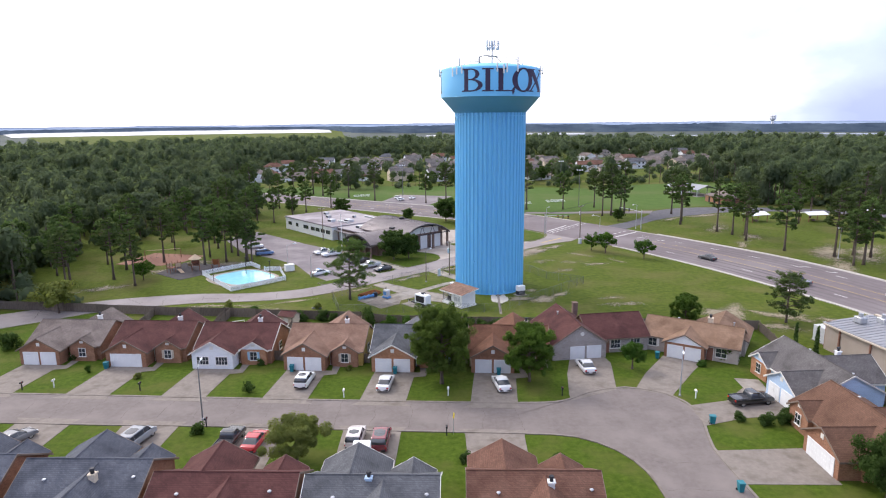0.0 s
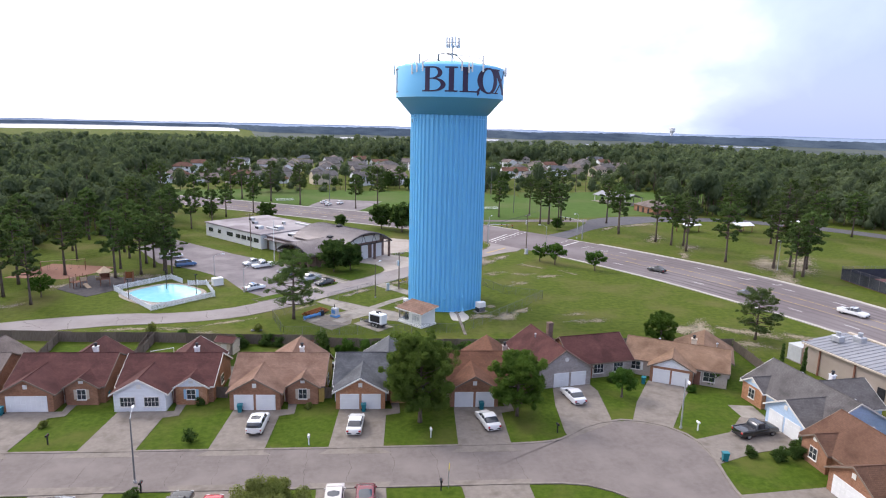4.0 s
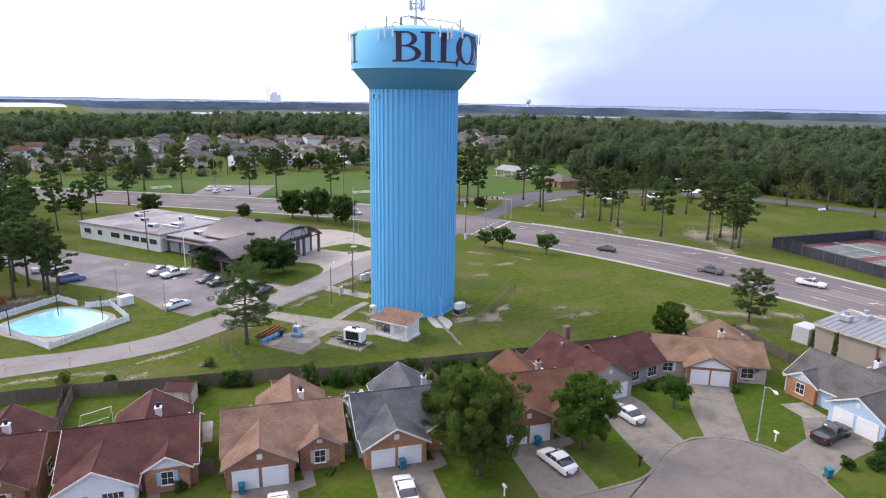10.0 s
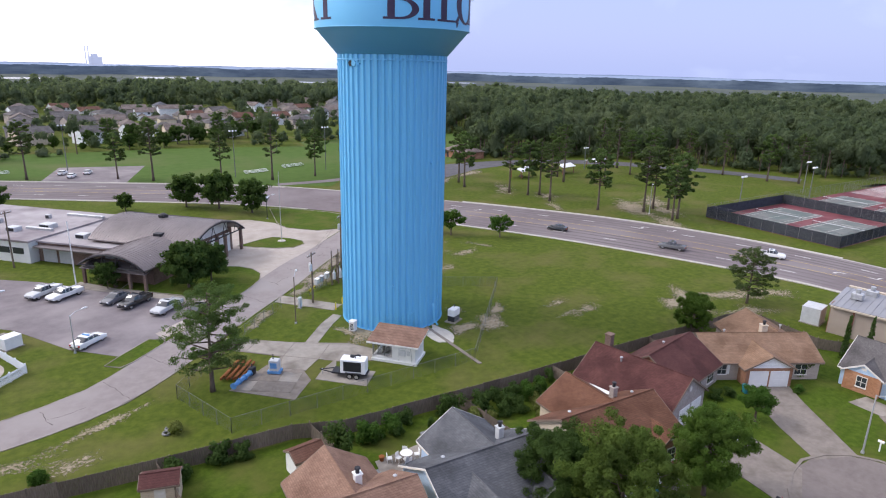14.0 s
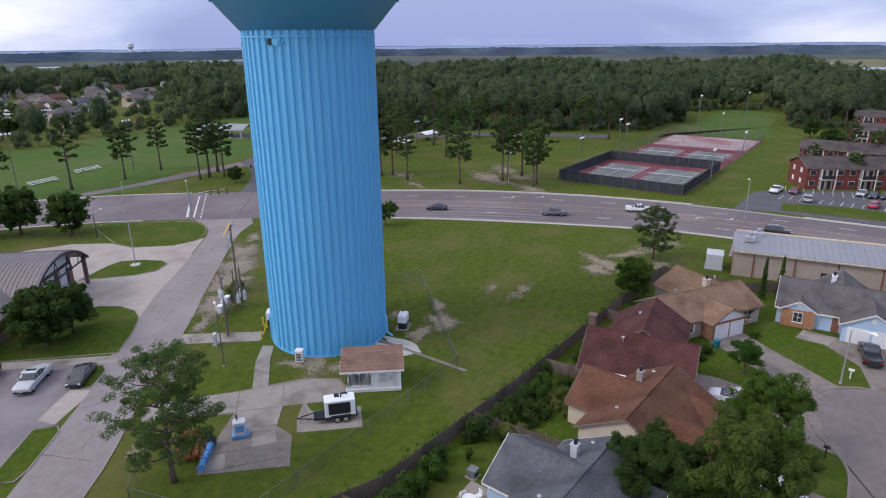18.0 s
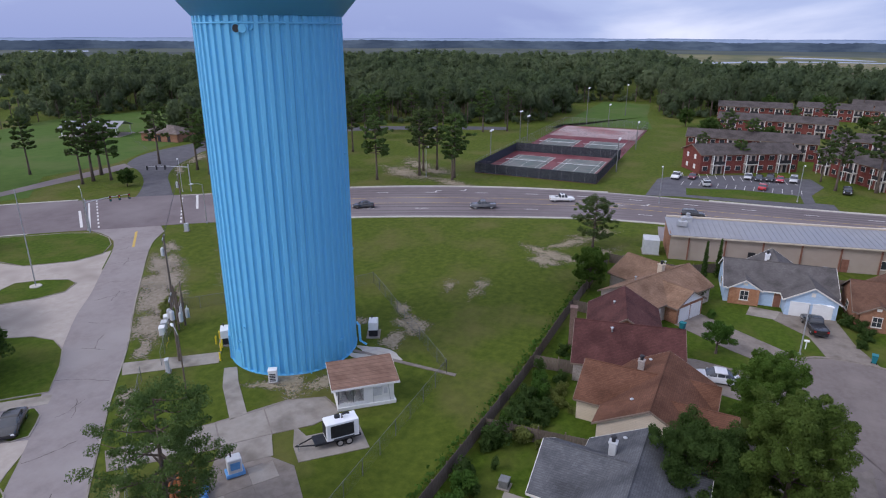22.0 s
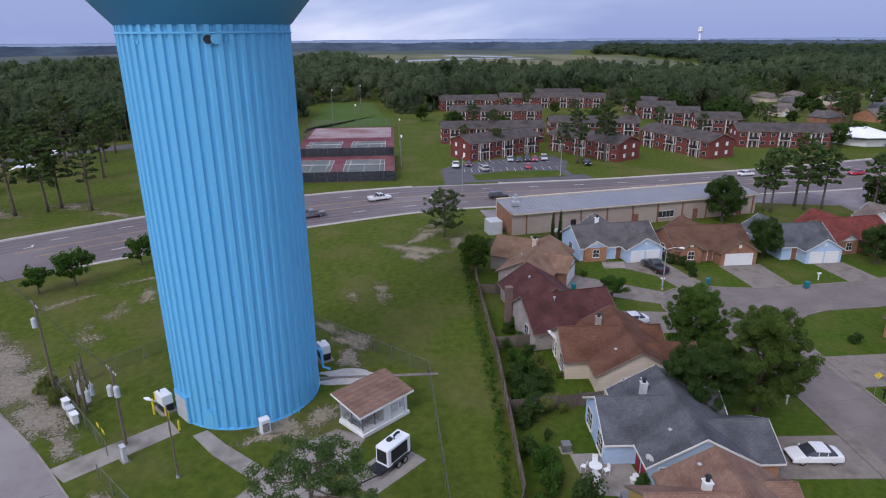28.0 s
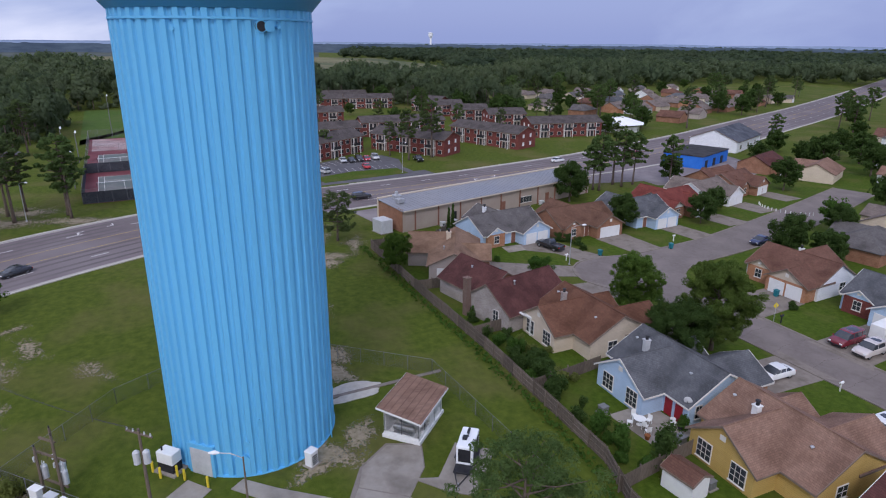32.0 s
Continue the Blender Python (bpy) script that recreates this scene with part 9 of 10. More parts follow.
slab("shelter_floor", warp(120, 302, 113, [(-11.5, -6.5), (11.5, -6.5), (11.5, 6.5), (-11.5, 6.5)]), 0.05, CONC, "pale concrete floor under the park shelter", "floor")

# long shop building
CR = thing("shop_building", "long tan metal-clad shop building with a pale seam roof", "building", 62.0, 94.2, -80.4)
CL, CD = 56.0, 8.4
part("wall", Geo().box(CL / 2, CD / 2, 0, CL, CD, 4.4), TAN_WALL, CR)
part("end_wall", Geo().box(-0.03, CD / 2, 0, 0.1, CD, 4.6), BRICK_BROWN, CR, "red brick end wall")
part("roof", Geo().add([(-0.3, -0.4, 4.45), (CL + 0.3, -0.4, 4.45), (CL + 0.3, CD, 5.1), (-0.3, CD, 5.1), (-0.3, -0.4, 4.3), (CL + 0.3, -0.4, 4.3), (CL + 0.3, CD, 4.95), (-0.3, CD, 4.95)], [(0, 1, 2, 3), (7, 6, 5, 4), (0, 4, 5, 1), (1, 5, 6, 2), (2, 6, 7, 3), (3, 7, 4, 0)]), METAL_ROOF, CR, "pale grey standing seam roof")
part("parapet", Geo().box(CL / 2, CD + 0.4, 0, CL, 0.6, 5.3), TAN_TRIM, CR, "tan front parapet")
part("gutter", Geo().box(CL / 2, -0.5, 4.15, CL, 0.2, 0.22), TAN_TRIM, CR)
g = Geo()
for k in range(int(CL / 0.9)):
    x = 0.45 + k * 0.9
    g.add([(x - 0.03, -0.4, 4.52), (x + 0.03, -0.4, 4.52), (x + 0.03, CD, 5.17), (x - 0.03, CD, 5.17), (x - 0.03, -0.4, 4.44), (x + 0.03, -0.4, 4.44), (x + 0.03, CD, 5.08), (x - 0.03, CD, 5.08)], [(0, 1, 2, 3), (0, 4, 5, 1), (1, 5, 6, 2), (2, 6, 7, 3), (3, 7, 4, 0)])
part("roof_seams", g, METAL_ROOF, CR)
for k in range(10):
    part("downpipe", Geo().box(3 + k * 5.8, -0.1, 0, 0.22, 0.2, 4.3), PIC_RED, CR)
for x in (13.0, 27.0, 41.0, 52.0):
    part("door", Geo().box(x, -0.06, 0.05, 1.1, 0.1, 2.15), DARK if x < 20 else PIC_RED, CR)
window(CR, 34, -0.06, 1.0, 3.6, 1.3, 0, bars=(4, 1))
for x, y in ((3.4, 7.0), (2.2, 4.0)):
    u_ = part("roof_unit", Geo().box(x, y, 4.9, 1.5, 1.2, 0.9, 0, 0.08), STEEL, CR)
    part("exhaust", Geo().cyl(x, y, 5.8, 6.4, 0.35, n=12), STEEL, u_)
for x in (9, 12, 24, 38):
    cabinet("air_conditioner", "grey outdoor air conditioner unit by the shop wall", 62.0 - 1.25 + 0.167 * x, 94.2 - 0.21 - 0.986 * x, -80.4, 0.9, 0.9, 0.9, GREY_BOX)
cabinet("storage_box", "pale grey metal storage box beside the shops", 64.4, 97.4, 10, 3.2, 2.6, 2.6, GREY_BOX, "storage", slats=False)
slab("shop_lot", [(71.6, 96.5), (81.0, 97.5), (84.0, 60), (86.8, 15), (89, -5), (74, -2), (75, 18), (80.8, 38)], 0.03, LOT, "grey parking lot before the shops", "parking lot")
slab("shop_lot", [(69, 17), (88, 15), (98, -40), (70, -30), (62, -5)], 0.026, LOT, "grey parking lot beside the shops", "parking lot")

# apartment lot
slab("apartment_lot", [(106.4, 102.6), (126.4, 101.5), (131.5, 98.0), (140, 82), (142, 64), (133, 62), (122, 66), (114.4, 66), (114.4, 62.4), (108, 62), (108.6, 94.5)], 0.03, DARK_ASPHALT, "dark asphalt apartment parking lot with bay lines", "parking lot")
slab("grass_island", [(111, 93.6), (118, 94), (121.5, 82), (120.5, 68.5), (112.6, 68.5)], 0.07, LAWN, "mown grass strip before the apartment lot", "lawn")
g = Geo()
for k in range(14):
    y = 68 + k * 2.1
    g.add([(132.4, y, 0.04), (138.2, y + 0.6, 0.04), (138.2, y + 0.72, 0.04), (132.4, y + 0.12, 0.04)], [(0, 1, 2, 3)])
    g.add([(121.8, y, 0.04), (126.6, y - 0.4, 0.04), (126.6, y - 0.28, 0.04), (121.8, y + 0.12, 0.04)], [(0, 1, 2, 3)])
tagged(part("bay_lines", g, LINE), "white parking bay lines", "road marking", "", "structure")


def apartment(x0, y0, x1, y1, depth, label="two-storey red brick apartment block with white balconies"):
    """Front wall from (x0, y0) to (x1, y1); the block lies to the left of that line as one walks along it."""
    L = math.hypot(x1 - x0, y1 - y0)
    a = math.degrees(math.atan2(y1 - y0, x1 - x0))
    t = thing("apartment_block", label, "apartment building", x0, y0, a, 0, "apartment blocks")
    wing(t, 0, L, 0, depth, "x", 5.5, 0.36, BRICK_RED, ROOF["apartment"], gable=BRICK_RED, over=0.6)
    n = max(2, round(L / 9.5))
    for k in range(n):
        c = L * (k + 0.5) / n
        bay = part("balcony_bay", Geo().box(c, -0.10, 0, 3.4, 0.12, 5.5), SIDING_TAUPE, t, "pale sided stair bay")
        part("balcony", Geo().box(c, -0.75, 2.6, 3.6, 1.4, 0.18), TRIM, bay)
        for s in (-1.7, 1.7):
            part("post", Geo().box(c + s, -1.35, 0, 0.16, 0.16, 5.3), WHITE, bay)
        part("railing", Geo().box(c, -1.4, 2.78, 3.5, 0.05, 0.9), DARK, bay)
        for s in (-0.8, 0.8):
            for z in (0.05, 2.8):
                part("door", Geo().box(c + s, -0.19, z, 0.9, 0.06, 2.05), DARK, bay)
        for s in (-3.3, 3.3):
            for z in (0.9, 3.6):
                part("window", Geo().box(c + s, -0.05, z - 0.06, 1.5, 0.1, 1.28), TRIM, t)
                part("pane", Geo().box(c + s, -0.12, z, 1.36, 0.04, 1.16), PANE, t)
    for z in (1.0, 3.7):
        for yy in (depth * 0.3, depth * 0.7):
            part("window", Geo().box(L + 0.04, yy, z, 0.1, 1.0, 1.2), WHITE, t)
            part("window", Geo().box(-0.04, yy, z, 0.1, 1.0, 1.2), WHITE, t)
    return t


for q in ((137.4, 91.6, 151.2, 66.6, 10.5), (155.0, 62.2, 130.0, 47.6, -1), (159.5, 28.4, 130.6, 18.4, -1), (150.6, -2.2, 143.6, -31, 11), (171.5, 97, 169.5, 60, 10), (225, 88, 220.5, 48, 10), (181, 55, 176, 22, 10), (273, 88, 273, 58, 10), (283, 55, 278.5, 27, 10), (278.6, 26, 271.8, 1.5, 10),
          (256, -2.5, 242, -11, 12), (228, 1.5, 223.5, -14.5, 11), (206.5, 1, 200, -13.5, 11), (183.5, -4, 179, -20, 11), (305, 30, 300, 5, 10)):
    x0, y0, x1, y1, d = q
    if d < 0:
        # this block shows its front to the drive: the far corner first
        apartment(x0, y0, x1, y1, 10.5)
    else:
        apartment(x0, y0, x1, y1, d)
tn = thing("canvas_pavilion", "white canvas-roofed pavilion by the highway", "pavilion", 152, -48, 20)
part("roof", Geo().cyl(0, 0, 3.2, 6.2, 11, 0.4, n=8), TENT, tn)
for k in range(8):
    part("post", Geo().cyl(9 * math.cos(k * math.tau / 8), 9 * math.sin(k * math.tau / 8), 0, 3.3, 0.12, n=8), WHITE, tn)
part("wall", Geo().cyl(0, 0, 0, 2.2, 8.4, n=8), WHITE, tn)
bb = thing("blue_shop", "low bright blue shop with a flat dark roof", "shop", 78.6, -11.5, -72)
part("wall", Geo().box(9, 6, 0, 20, 12, 3.6), BLUE_WALL, bb)
part("roof", Geo().box(9, 6, 3.6, 20.4, 12.4, 0.3), ROOF["dark"], bb)
for x in (2, 8, 14):
    part("door", Geo().box(x, -0.05, 0.05, 1.8, 0.1, 2.3), DARK, bb)
wh = thing("white_hall", "white hall with a dark gable roof", "building", 92, -44, -70)
wing(wh, 0, 26, 0, 16, "x", 3.8, 0.42, SIDING_WHITE, ROOF["slate"])
for x in (4, 12, 20):
    window(wh, x, -0.06, 1.0, 1.6, 1.4, 0)

# ---- suburbs farther off ----
def plain_house(x, y, rz, roof, wall, label, w=13.0, d=9.0, storeys=1):
    h = thing("house", label, "house", x, y, rz)
    e = 2.6 if storeys == 1 else 5.2
    wing(h, -w / 2, w / 2, -d / 2, d / 2, "x", e, 0.52, wall, ROOF[roof], hip=(1, 1) if (int(x) % 3 == 0) else (0, 0), far=True)
    wing(h, -w / 2 + 0.5, -w / 2 + 6.3, -d / 2 - 2.6, 0, "y", 2.6, 0.58, wall, ROOF[roof], gable=SIDING_CREAM, far=True)
    garage_door(h, -w / 2 + 3.4, -d / 2 - 2.62, 4.6)
    for k in (w * 0.12, w * 0.34):
        for z in ((0.9,) if storeys == 1 else (0.9, 3.5)):
            wd = part("window", Geo().box(k, -d / 2 - 0.04, z, 1.5, 0.1, 1.4), TRIM, h)
            part("pane", Geo().box(k, -d / 2 - 0.10, z + 0.1, 1.3, 0.04, 1.2), PANE, wd)
    return h


rs = random.Random(77)
kinds = [("taupe", "greyish taupe"), ("brown", "brown"), ("grey", "grey"), ("maroon", "dark maroon"), ("warm_grey", "warm grey"), ("light", "light brown")]
walls = [(SIDING_CREAM, "cream sided"), (BRICK_ORANGE, "orange brick"), (SIDING_WHITE, "white sided"), (BRICK_BROWN, "brown brick"), (SIDING_TAUPE, "taupe sided")]
spots = []
for i in range(11):
    for j in range(7):
        x, y = -118 + i * 22 + rs.uniform(-4, 4), 382 + j * 28 + rs.uniform(-4, 4)
        if y > 372 + max(0, x - 60) * 0.75:
            spots.append((x, y, rs.choice((0, 90, 180, 200, 20)), 2 if rs.random() < 0.7 else 1))
GLADES = [(150, 600), (172, 606), (196, 556), (188, 590), (215, 560), (224, 604), (140, 516), (122, 540), (285, 600)]
spots = [q for q in spots if inside(np.array([q[0]]), np.array([q[1]]), SUBURB)[0]]
for i in range(7):
    for j in range(4):
        spots.append((205 + j * 30 + rs.uniform(-4, 4), -70 - i * 27 + rs.uniform(-4, 4), rs.choice((-70, 20, 110)), 1))
for i in range(4):
    for j in range(3):
        spots.append((78 + j * 9 + i * 14 - 40, -40 - i * 26 - j * 24, rs.choice((-75, 15, 100)), 1))
for k in range(7):
    spots.append((166 + 6.5 * k + rs.uniform(-3, 3), -92 - 21 * k, rs.choice((20, 110, 195)), 1))
for k in range(6):
    spots.append((196 + 8 * k, -100 - 22 * k + rs.uniform(-4, 4), rs.choice((20, 110, 195)), 1))
spots += [(x, y, a, 2) for x, y, a in ((108, 412, 0), (104, 440, 20), (122, 450, 200), (114, 474, 90), (140, 462, 10), (158, 482, 180), (132, 488, 0), (172, 462, 30), (190, 492, 200), (208, 508, 0), (176, 512, 110), (148, 510, 20))]
spots += [(x, y, a, 2) for (x, y), a in zip(GLADES, (0, 20, 90, 200, 10, 170, 40, 110, 0))]
for x, y, a, s in spots:
    k, w_ = rs.choice(kinds), rs.choice(walls)
    if y < -60:
        k = rs.choice((kinds[0], kinds[4], kinds[2], kinds[1], kinds[0]))
    if y > 300:
        k, w_ = rs.choice((kinds[0], kinds[2], kinds[4], kinds[4], kinds[0], kinds[1])), rs.choice((walls[0], walls[2], walls[4], walls[2], walls[4]))
    plain_house(x, y, a, k[0], w_[0], f"{w_[1]} suburban house with a {k[1]} shingle roof", rs.uniform(11, 15), rs.uniform(8, 10), s)
for x, y, a, r, w_, l in ((12, 26, 95, "warm_grey", BRICK_BROWN, "brown brick house with a warm grey roof"), (16, 8, 95, "taupe", SIDING_CREAM, "cream sided house with a taupe roof"), 
                          (62, 5, -80, "brown", BRICK_BROWN, "brown brick house with a brown roof"), (70, -26, -75, "maroon", BRICK_BROWN, "brown brick house with a maroon roof"), (55, -30, 110, "light", SIDING_CREAM, "cream sided house with a light brown roof")):
    plain_house(x, y, a, r, w_, l)

# ---- marsh, water and far landmarks ----
slab("marsh", [(428, -214), (446, -121), (478, 17), (542, 108), (800, 166), (1140, 292), (1310, 150), (1250, -118), (1075, -325), (800, -296)], 0.10, MARSH, "wide flat yellow-green marsh", "marsh")
slab("marsh_creek", offset_line(spline([(760, 150), (880, 130), (960, 60), (1010, -40), (1000, -130)], 25), 0).tolist() + offset_line(spline([(965, -130), (975, -45), (925, 45), (860, 100), (760, 130)], 25), 0).tolist(), 0.14, LAKE, "pale winding creek in the marsh", "water")
slab("marsh_pond", blob(1090, 215, 120, 36, 30, 30, 0.3, 15), 0.14, LAKE, "pale open water at the marsh edge", "water")
slab("marsh_pond", blob(770, -190, 42, 26, 10, 26, 0.3, 16), 0.14, LAKE, "pale pond in the marsh", "water")
slab("marsh_pond", blob(1120, -60, 70, 30, 60, 26, 0.3, 17), 0.14, LAKE, "pale pond in the marsh", "water")
fragments("marsh_flats", [(900, -60, 120, 16, 80, 9), (700, -20, 90, 10, 95, 9)], SAND_SPOTS, "pale mud flats in the marsh", 21, 0.16)


def far_tower(x, y, h, r, label):
    t = thing("water_tower", label, "water tower", x, y)
    part("stem", Geo().cyl(0, 0, 0, h * 0.66, r * 0.42, n=20), WHITE, t)
    part("bowl", Geo().cyl(0, 0, h * 0.64, h * 0.76, r * 0.45, r, n=24).cyl(0, 0, h * 0.76, h * 0.96, r, n=24).cyl(0, 0, h * 0.96, h, r, r * 0.4, n=24), WHITE, t)
    return t


far_tower(805, 1568, 40, 7.4, "far white water tower above the woods")
far_tower(2060, -960, 56, 8.0, "far white water tower above the marsh woods")
pw = thing("power_station", "far grey power station with two chimney stacks", "power station", 388, 3950)
# block and stacks carry haze as a pale bluish colour that glows
part("block", Geo().box(0, 0, 0, 30, 24, 58).box(-18, 0, 0, 20, 24, 46).box(24, 0, 0, 22, 24, 44), HAZE_PALE, pw)
for q in (-26, -40):
    part("stack", Geo().cyl(q, 0, 0, 98, 2.6, 2.0, n=16), HAZE_PALE, pw)


# ---- single trees ----
def off_road(x, y):
    """True where a place lies clear of the highway and of the suburban houses."""
    s_, n_ = np.array(HWY_S), np.array(HWY_N)
    xs = float(np.interp(-y, -s_[:, 1], s_[:, 0]))
    xn = float(np.interp(-y, -n_[:, 1], n_[:, 0]))
    return (x < xs - 5 or x > xn + 5) and all(math.hypot(x - q[0], y - q[1]) > 8.5 for q in spots)



tree("big_pine", -19.0, 124.1, 1.08)
tree("front_tree", 0.5, 81.4, 1.0)
tree("dark_oak", 0.6, 87.6, 0.84)
tree("oak_b", 18.0, 40.0, 0.8)
tree("oak_a", 12.0, 38.0, 0.8)
tree("maple", 13.0, 82.0, 1.0)
tree("small_b", 28.9, 86.3, 1.15)
tree("maple", 43.4, 104.2, 0.74, "leafy green tree at the garden fence")
tree("lot_pine", 62.9, 107.2, 1.0)
tree("olive_tree", -15.2, 60.8, 1.0)
tree("oak_b", 44.4, 53.8, 0.72)
tree("oak_b", 39.4, 36.6, 0.66)
tree("oak_b", 44.6, 26.0, 0.56)
tree("small_a", 24.0, 16.0, 1.2)
for x, y, s in ((53.6, 160.4, 1.0), (45.2, 167.6, 1.15), (42.2, 171.6, 0.85)):
    tree("small_a", x, y, s)
for x, y, s in ((1.0, 224.5, 1.15), (7.7, 218.5, 1.3), (13.5, 210.0, 1.15), (-13, 227, 0.6), (-40, 241, 0.9), (-62, 250, 0.7), (-13.0, 161.4, 1.05), (-9.0, 162.6, 0.9), (-24.4, 167.6, 0.6), (63.5, 222.5, 0.6)):
    tree("oak_a", x, y, s)
for k, (x, y) in enumerate(((19.5, 258.7), (34, 252.6), (49.1, 253.3), (63, 257.8), (64.3, 235.4), (67, 232.2), (60.8, 234.9), (70.5, 240), (92, 193.9), (95.3, 192.4), (91.9, 184.4), (95.4, 169.2), (110.4, 162.7), (113, 159.7), (105.9, 151.6), (104.4, 161.1), (89.5, 199.6), (82.9, 213.9), (88.1, 237.6), (85.9, 221.1), (103, 151),
                            (-32, 286), (-46, 298), (-8, 276), (1, 268), (-60, 306), (-70, 262), (-84, 268), (-66, 312), (-92, 282), (-78, 320), (118, 205), (124, 214), (135, 226), (146, 214), (152, 205), (128, 196), (160, 218), (168, 208), (176, 198), (184, 188), (186, 172), (192, 164))):
    tree(("pine_a", "pine_b", "pine_c")[k % 3], x, y, 0.98 + 0.24 * ((k * 37) % 10) / 10)
for k, (x, y) in enumerate(((-49.8, 157.6), (-51.8, 160.2), (-57.4, 160), (-61.9, 156.8), (-56.7, 167.5), (-53.2, 163.5), (-60, 172), (-64, 166), (-66, 178), (-70, 186), (-64, 200), (-72, 198), (-68, 212), (-76, 208), (-62, 224), (-70, 230), (-78, 222), (-58, 236), (-74, 242), (-84, 236), (-78, 176), (-84, 188), (-88, 170), (-86, 204), (-92, 218),
                            (-74, 160), (-80, 152), (-88, 158), (-78, 142), (-86, 138), (-94, 146), (-82, 130), (-92, 128), (-96, 136), (-100, 124), (-98, 156), (-102, 168), (-70, 136), (-96, 180), (-100, 196), (-90, 245), (-56, 250), (-48, 262))):
    tree(("pine_c", "pine_a", "pine_c")[k % 3], x, y, 0.80 + 0.3 * ((k * 53) % 10) / 10)
tree("olive_tree", -75.0, 115.6, 1.25, "pale green flowering tree by the side street")
tree("small_a", -70.6, 141.4, 0.9)
for k, (x, y) in enumerate(((66.2, 49.2), (73.0, 36.0), (75.6, 26.9), (68.2, 14.0))):
    tree(("oak_b", "pine_c", "pine_b", "pine_c", "pine_b")[k], x, y, (0.95, 0.85, 0.95, 0.9, 0.8)[k], "tall dark pine behind the shops" if k else "green broadleaf tree behind the shops")
for k, (x, y) in enumerate(((146, 82), (148, 52), (150, 44), (176, 78), (190, 72), (200, 40), (186, 10), (215, 26), (160, 6), (240, 60), (250, 34), (232, 4), (265, 45), (235, 100), (168, -24), (190, -34), (212, -40), (140, 62))):
    tree(("pine_c", "oak_b", "pine_a")[k % 3], x, y, 0.62 + 0.25 * ((k * 29) % 10) / 10)
for k in range(46):
    r = random.Random(k)
    x, y = 60 + r.uniform(-30, 150), -30 - r.uniform(0, 190)
    if off_road(x, y):
        tree(("oak_b", "oak_a", "pine_c")[k % 3], x, y, 0.7 + 0.4 * r.random())
for k in range(34):
    r = random.Random(300 + k)
    tree(("oak_a", "oak_b", "pine_c")[k % 3], -88 + k * 5.2 + r.uniform(-2, 2), 348 + r.uniform(0, 14) + max(0, k - 25) * 5, (0.42 if k < 16 else 0.75) + 0.3 * r.random())
# bushes and hedges
for x, y, r_, h_, lf in ((-12.4, 103.7, 1.8, 4.8, "oak"), (-8.9, 105.4, 1.5, 2.8, "fresh"), (-5.9, 105.3, 1.4, 3.1, "fresh"), (1.3, 104.9, 1.8, 3.0, "oak"), (4.6, 103.8, 1.8, 2.4, "oak"), (7.5, 103.0, 1.3, 1.6, "oak"), (11.0, 102.5, 1.2, 1.4, "olive"), (-25.8, 109.4, 1.6, 2.2, "oak"), (-22.0, 110.0, 1.5, 1.8, "oak"), (-20.0, 109.4, 1.2, 1.6, "oak"),
                         (-26.1, 78.6, 1.1, 2.4, "oak"), (-71.4, 96.5, 2.2, 2.0, "oak"), (-28.8, 67.4, 1.1, 1.3, "oak"), (39.6, 87.0, 1.0, 1.1, "fresh"), (44.6, 89.4, 2.0, 1.7, "oak"), (42.8, 90.6, 1.6, 1.6, "oak"), (43.6, 70.4, 1.3, 1.7, "oak"), (42.4, 69.2, 1.2, 1.6, "oak"), (-27.2, 88.6, 0.9, 1.3, "oak"), (-13.4, 86.4, 0.7, 0.6, "olive"),
                         (-57.5, 91.2, 1.1, 1.5, "oak"), (-54.4, 92.4, 1.1, 1.5, "oak"), (-48.6, 92.0, 0.9, 1.0, "oak"), (-44.0, 83.8, 0.8, 0.8, "olive"), (-52.6, 86.2, 0.7, 1.2, "fresh"), (-41.2, 95.5, 1.6, 2.0, "olive"), (29.6, 91.4, 1.0, 0.9, "oak"), (31.8, 91.0, 0.9, 0.9, "oak"), (-24.5, 117.5, 1.2, 1.0, "olive"), (-42, 117, 1.3, 2.0, "olive"), (-36.5, 115.6, 1.2, 1.5, "fresh"),
                         (12.8, 156.6, 1.6, 2.4, "olive"), (10.0, 154.4, 1.3, 2.0, "olive"), (61.6, 60.5, 1.6, 1.2, "fresh"), (60.6, 70.5, 1.6, 1.2, "fresh"), (60.0, 80.0, 1.6, 1.2, "fresh"), (40.0, 68.8, 1.2, 1.4, "oak"), (13.4, 60.5, 1.0, 1.4, "oak"), (3.2, 60.8, 0.9, 1.0, "oak"), (37.4, 69.8, 0.9, 1.2, "oak"), (-9.4, 97.6, 0.9, 1.4, "fresh"), (-12.0, 94.6, 1.0, 1.4, "olive")):
    shrub(x, y, r_, h_, lf)
for x, y in ((54.0, 88.4), (56.0, 86.4)):
    c = new("cypress", tri_mesh("cypress", *clumps_to_leaves([(0, 0, 0.5 + 0.42 * k, 0.62 - 0.035 * k, 0.5) for k in range(14)], 46, 0.18, np.random.default_rng(int(x * 10))), LEAF["oak"]))
    c.matrix_basis = pose(x, y, 0)
    tagged(c, "narrow dark green column cypress behind the fence", "tree")

for x, y, r_, h_ in ((8.2, 101.6, 1.3, 1.6), (10.4, 101.0, 1.0, 1.4), (6.4, 101.9, 1.1, 1.2), (12.6, 101.4, 0.9, 1.5), (4.4, 102.2, 1.0, 1.3), (9.4, 99.4, 0.8, 1.0), (14.6, 102.0, 1.1, 1.6), (2.8, 101.0, 0.9, 1.1)):
    shrub(x, y, r_, h_, "oak" if r_ > 1 else "olive", "untidy garden bush behind the house")
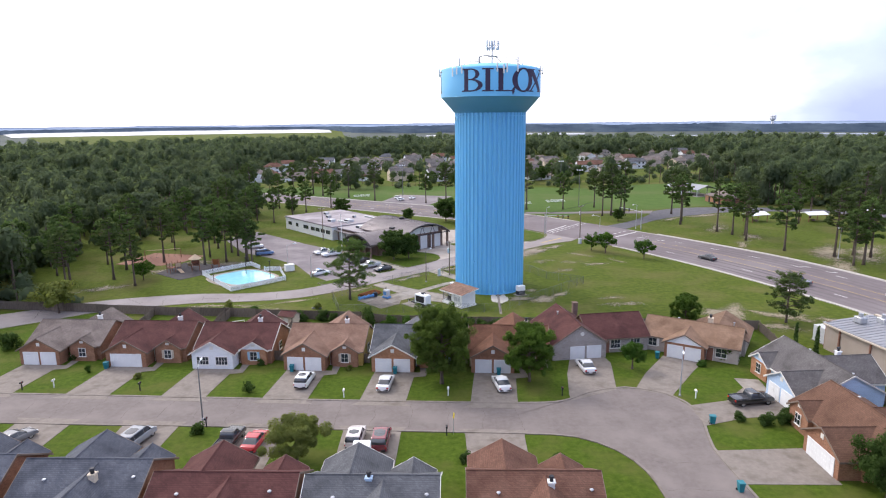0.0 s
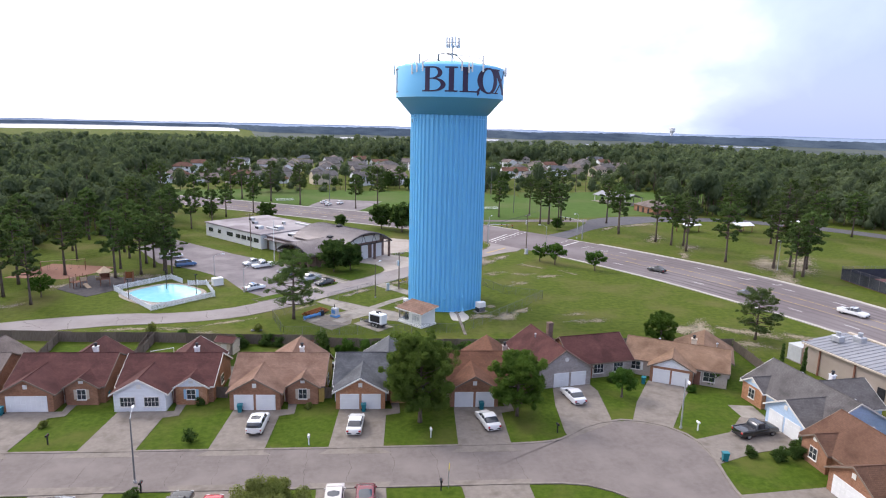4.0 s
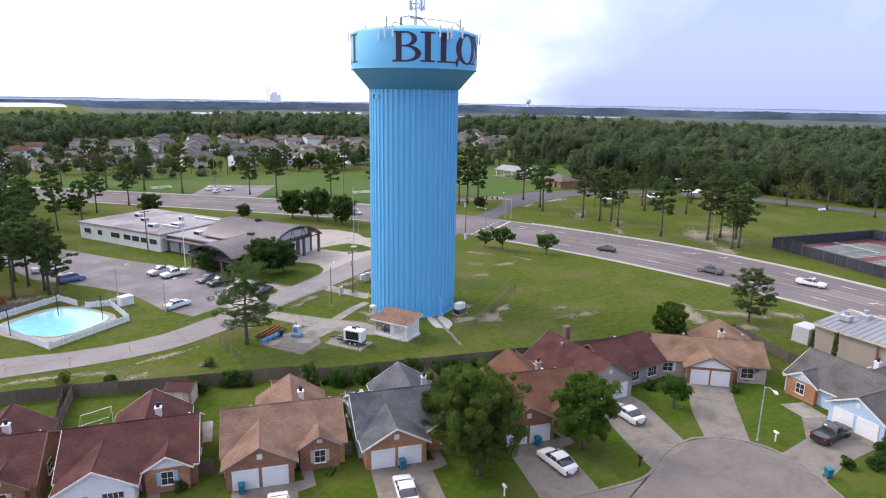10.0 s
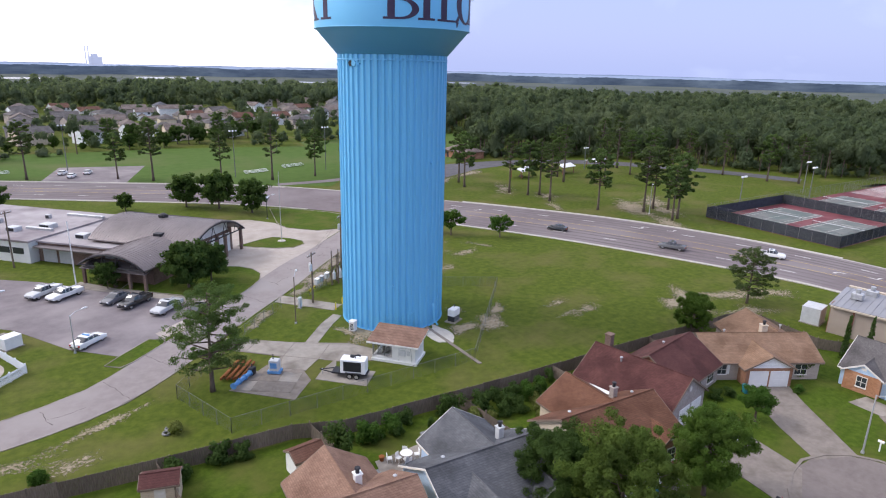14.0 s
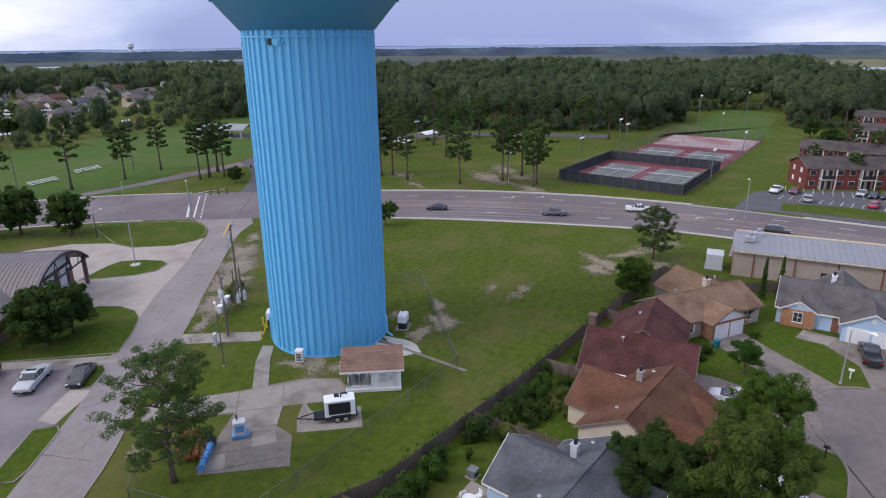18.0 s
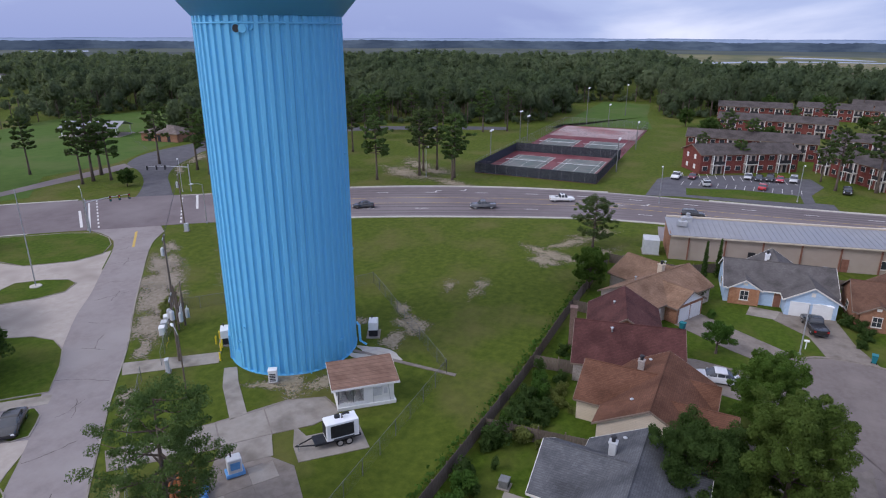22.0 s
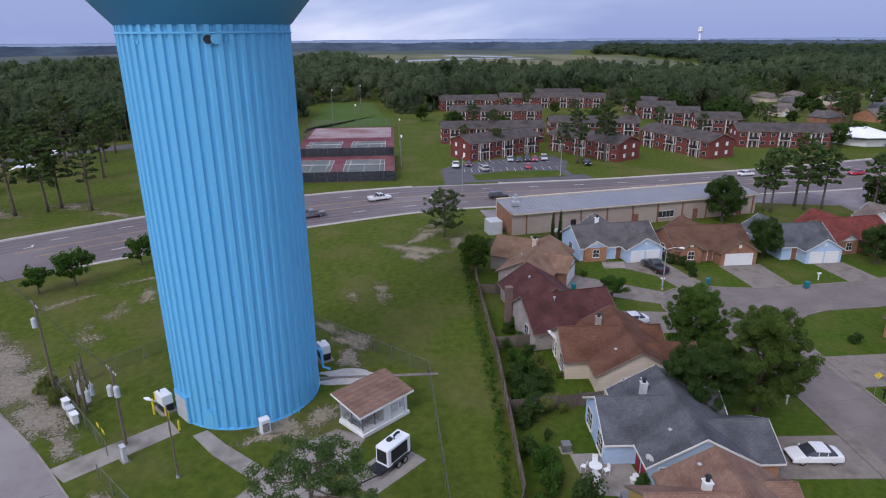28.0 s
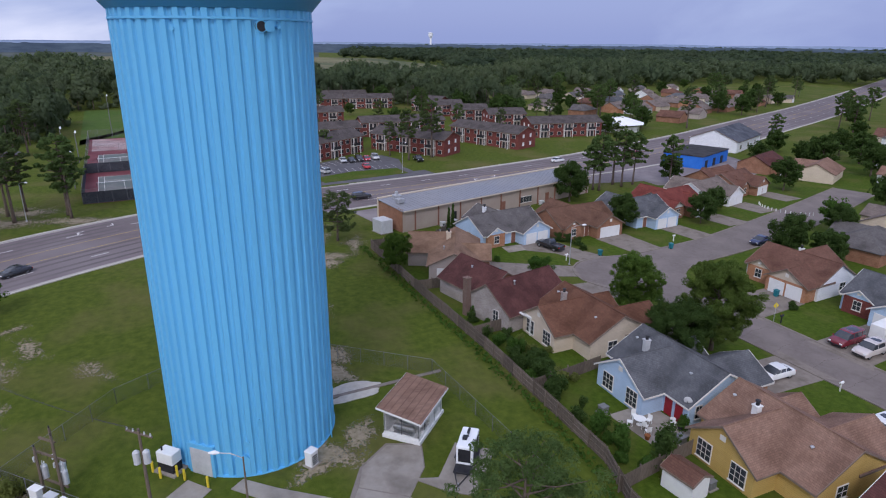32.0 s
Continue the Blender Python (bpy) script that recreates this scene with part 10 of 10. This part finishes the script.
# overgrown back gardens along the lot fence
rg = random.Random(41)
for k in range(22):
    x = -14 + k * 1.75 + rg.uniform(-0.6, 0.6)
    shrub(x, 107.0 - 0.09 * (x + 14) + rg.uniform(-2.6, 0.4), rg.uniform(0.6, 1.5), rg.uniform(0.9, 2.4), rg.choice(("oak", "fresh", "olive", "oak")), "overgrown shrub along the back garden fence")
# trees among the houses beyond the shops and in the far suburb
for k in range(90):
    r = random.Random(700 + k)
    x, y = 135 + r.uniform(0, 200), -50 - r.uniform(0, 230)
    if off_road(x, y):
        tree(("pine_c", "oak_b", "pine_a", "oak_a")[k % 4], x, y, 0.7 + 0.45 * r.random())
for x, y, q in ((50.5, -7.5, 0.85), (62, -42, 1.05), (28.5, -12, 0.85), (66, -45, 0.9), (50, -46, 1.0), (70, 12, 0.7), (19.5, 22, 0.7), (30, -40, 0.9), (77, -34, 0.7), (62, -62, 1.0), (74, -72, 0.9)):
    tree("oak_b", x, y, q, "large dark green oak among the houses")
for x, y, q in ((71.8, 35.0, 0.98), (72.6, 26.7, 1.02), (73.0, 22.3, 0.95)):
    tree("pine_c", x, y, q, "tall dark pine behind the shops")
for x, y, q in ((130.1, 60.0, 1.0), (131.5, 51.2, 1.15), (178, 85, 0.85), (152, 92, 0.6)):
    tree("pine_a", x, y, q, "tall pine among the apartment blocks")
for x, y, q in ((191.2, 90.6, 0.95), (246, -4, 1.0), (236, -20, 1.1), (208, -24, 1.0), (215, -34, 1.05), (200, -30, 0.9), (240, -28, 1.1), (270, -14, 1.1), (228, -40, 1.0), (256, -30, 1.1), (290, 0, 1.1), (296, 45, 1.0), (286, 66, 1.0), (292, 90, 1.1)):
    tree("oak_b", x, y, q, "dark dense tree behind the apartment blocks")
# garden trees that stand over the far suburb's roofs
gx_, gy_ = np.meshgrid(np.arange(-128, 245, 9.5), np.arange(352, 600, 9.5))
ry_ = np.random.default_rng(12)
gx_, gy_ = (gx_ + ry_.uniform(-4, 4, gx_.shape)).ravel(), (gy_ + ry_.uniform(-4, 4, gy_.shape)).ravel()
ok_ = (inside(gx_, gy_, SUBURB) | inside(gx_, gy_, HAMLET)) & (np.min(np.hypot(gx_[:, None] - np.array([q[0] for q in spots]), gy_[:, None] - np.array([q[1] for q in spots])), 1) > 8.5) & (ry_.random(len(gx_)) < 0.6)
scatter("suburb_trees", (gx_[ok_], gy_[ok_]), 1, 120, 0.15, LEAF["wood"], "dark green garden trees among the suburban houses", 9, (2.0, 3.8), (4, 10), 0.0)
# tall weeds along the lot side of the board fence
rw = np.random.default_rng(5)
line = resample([(-41.7, 114.2), (-28.5, 112.4), (-14.9, 111.2), (-9.8, 109.1), (-2, 108.3), (13.6, 107.0), (33, 106.1), (57, 104.6)], 1400)
pw_ = np.c_[line + rw.normal(0, 0.38, (1400, 2)), rw.uniform(0.05, 0.55, 1400)]
tagged(new("weeds", tri_mesh("weeds", *leaf_cards(pw_, rw.uniform(0.10, 0.30, 1400), rw, None, False), LEAF["fresh"])), "tall green weeds along the board fence", "weeds", "", "stuff")
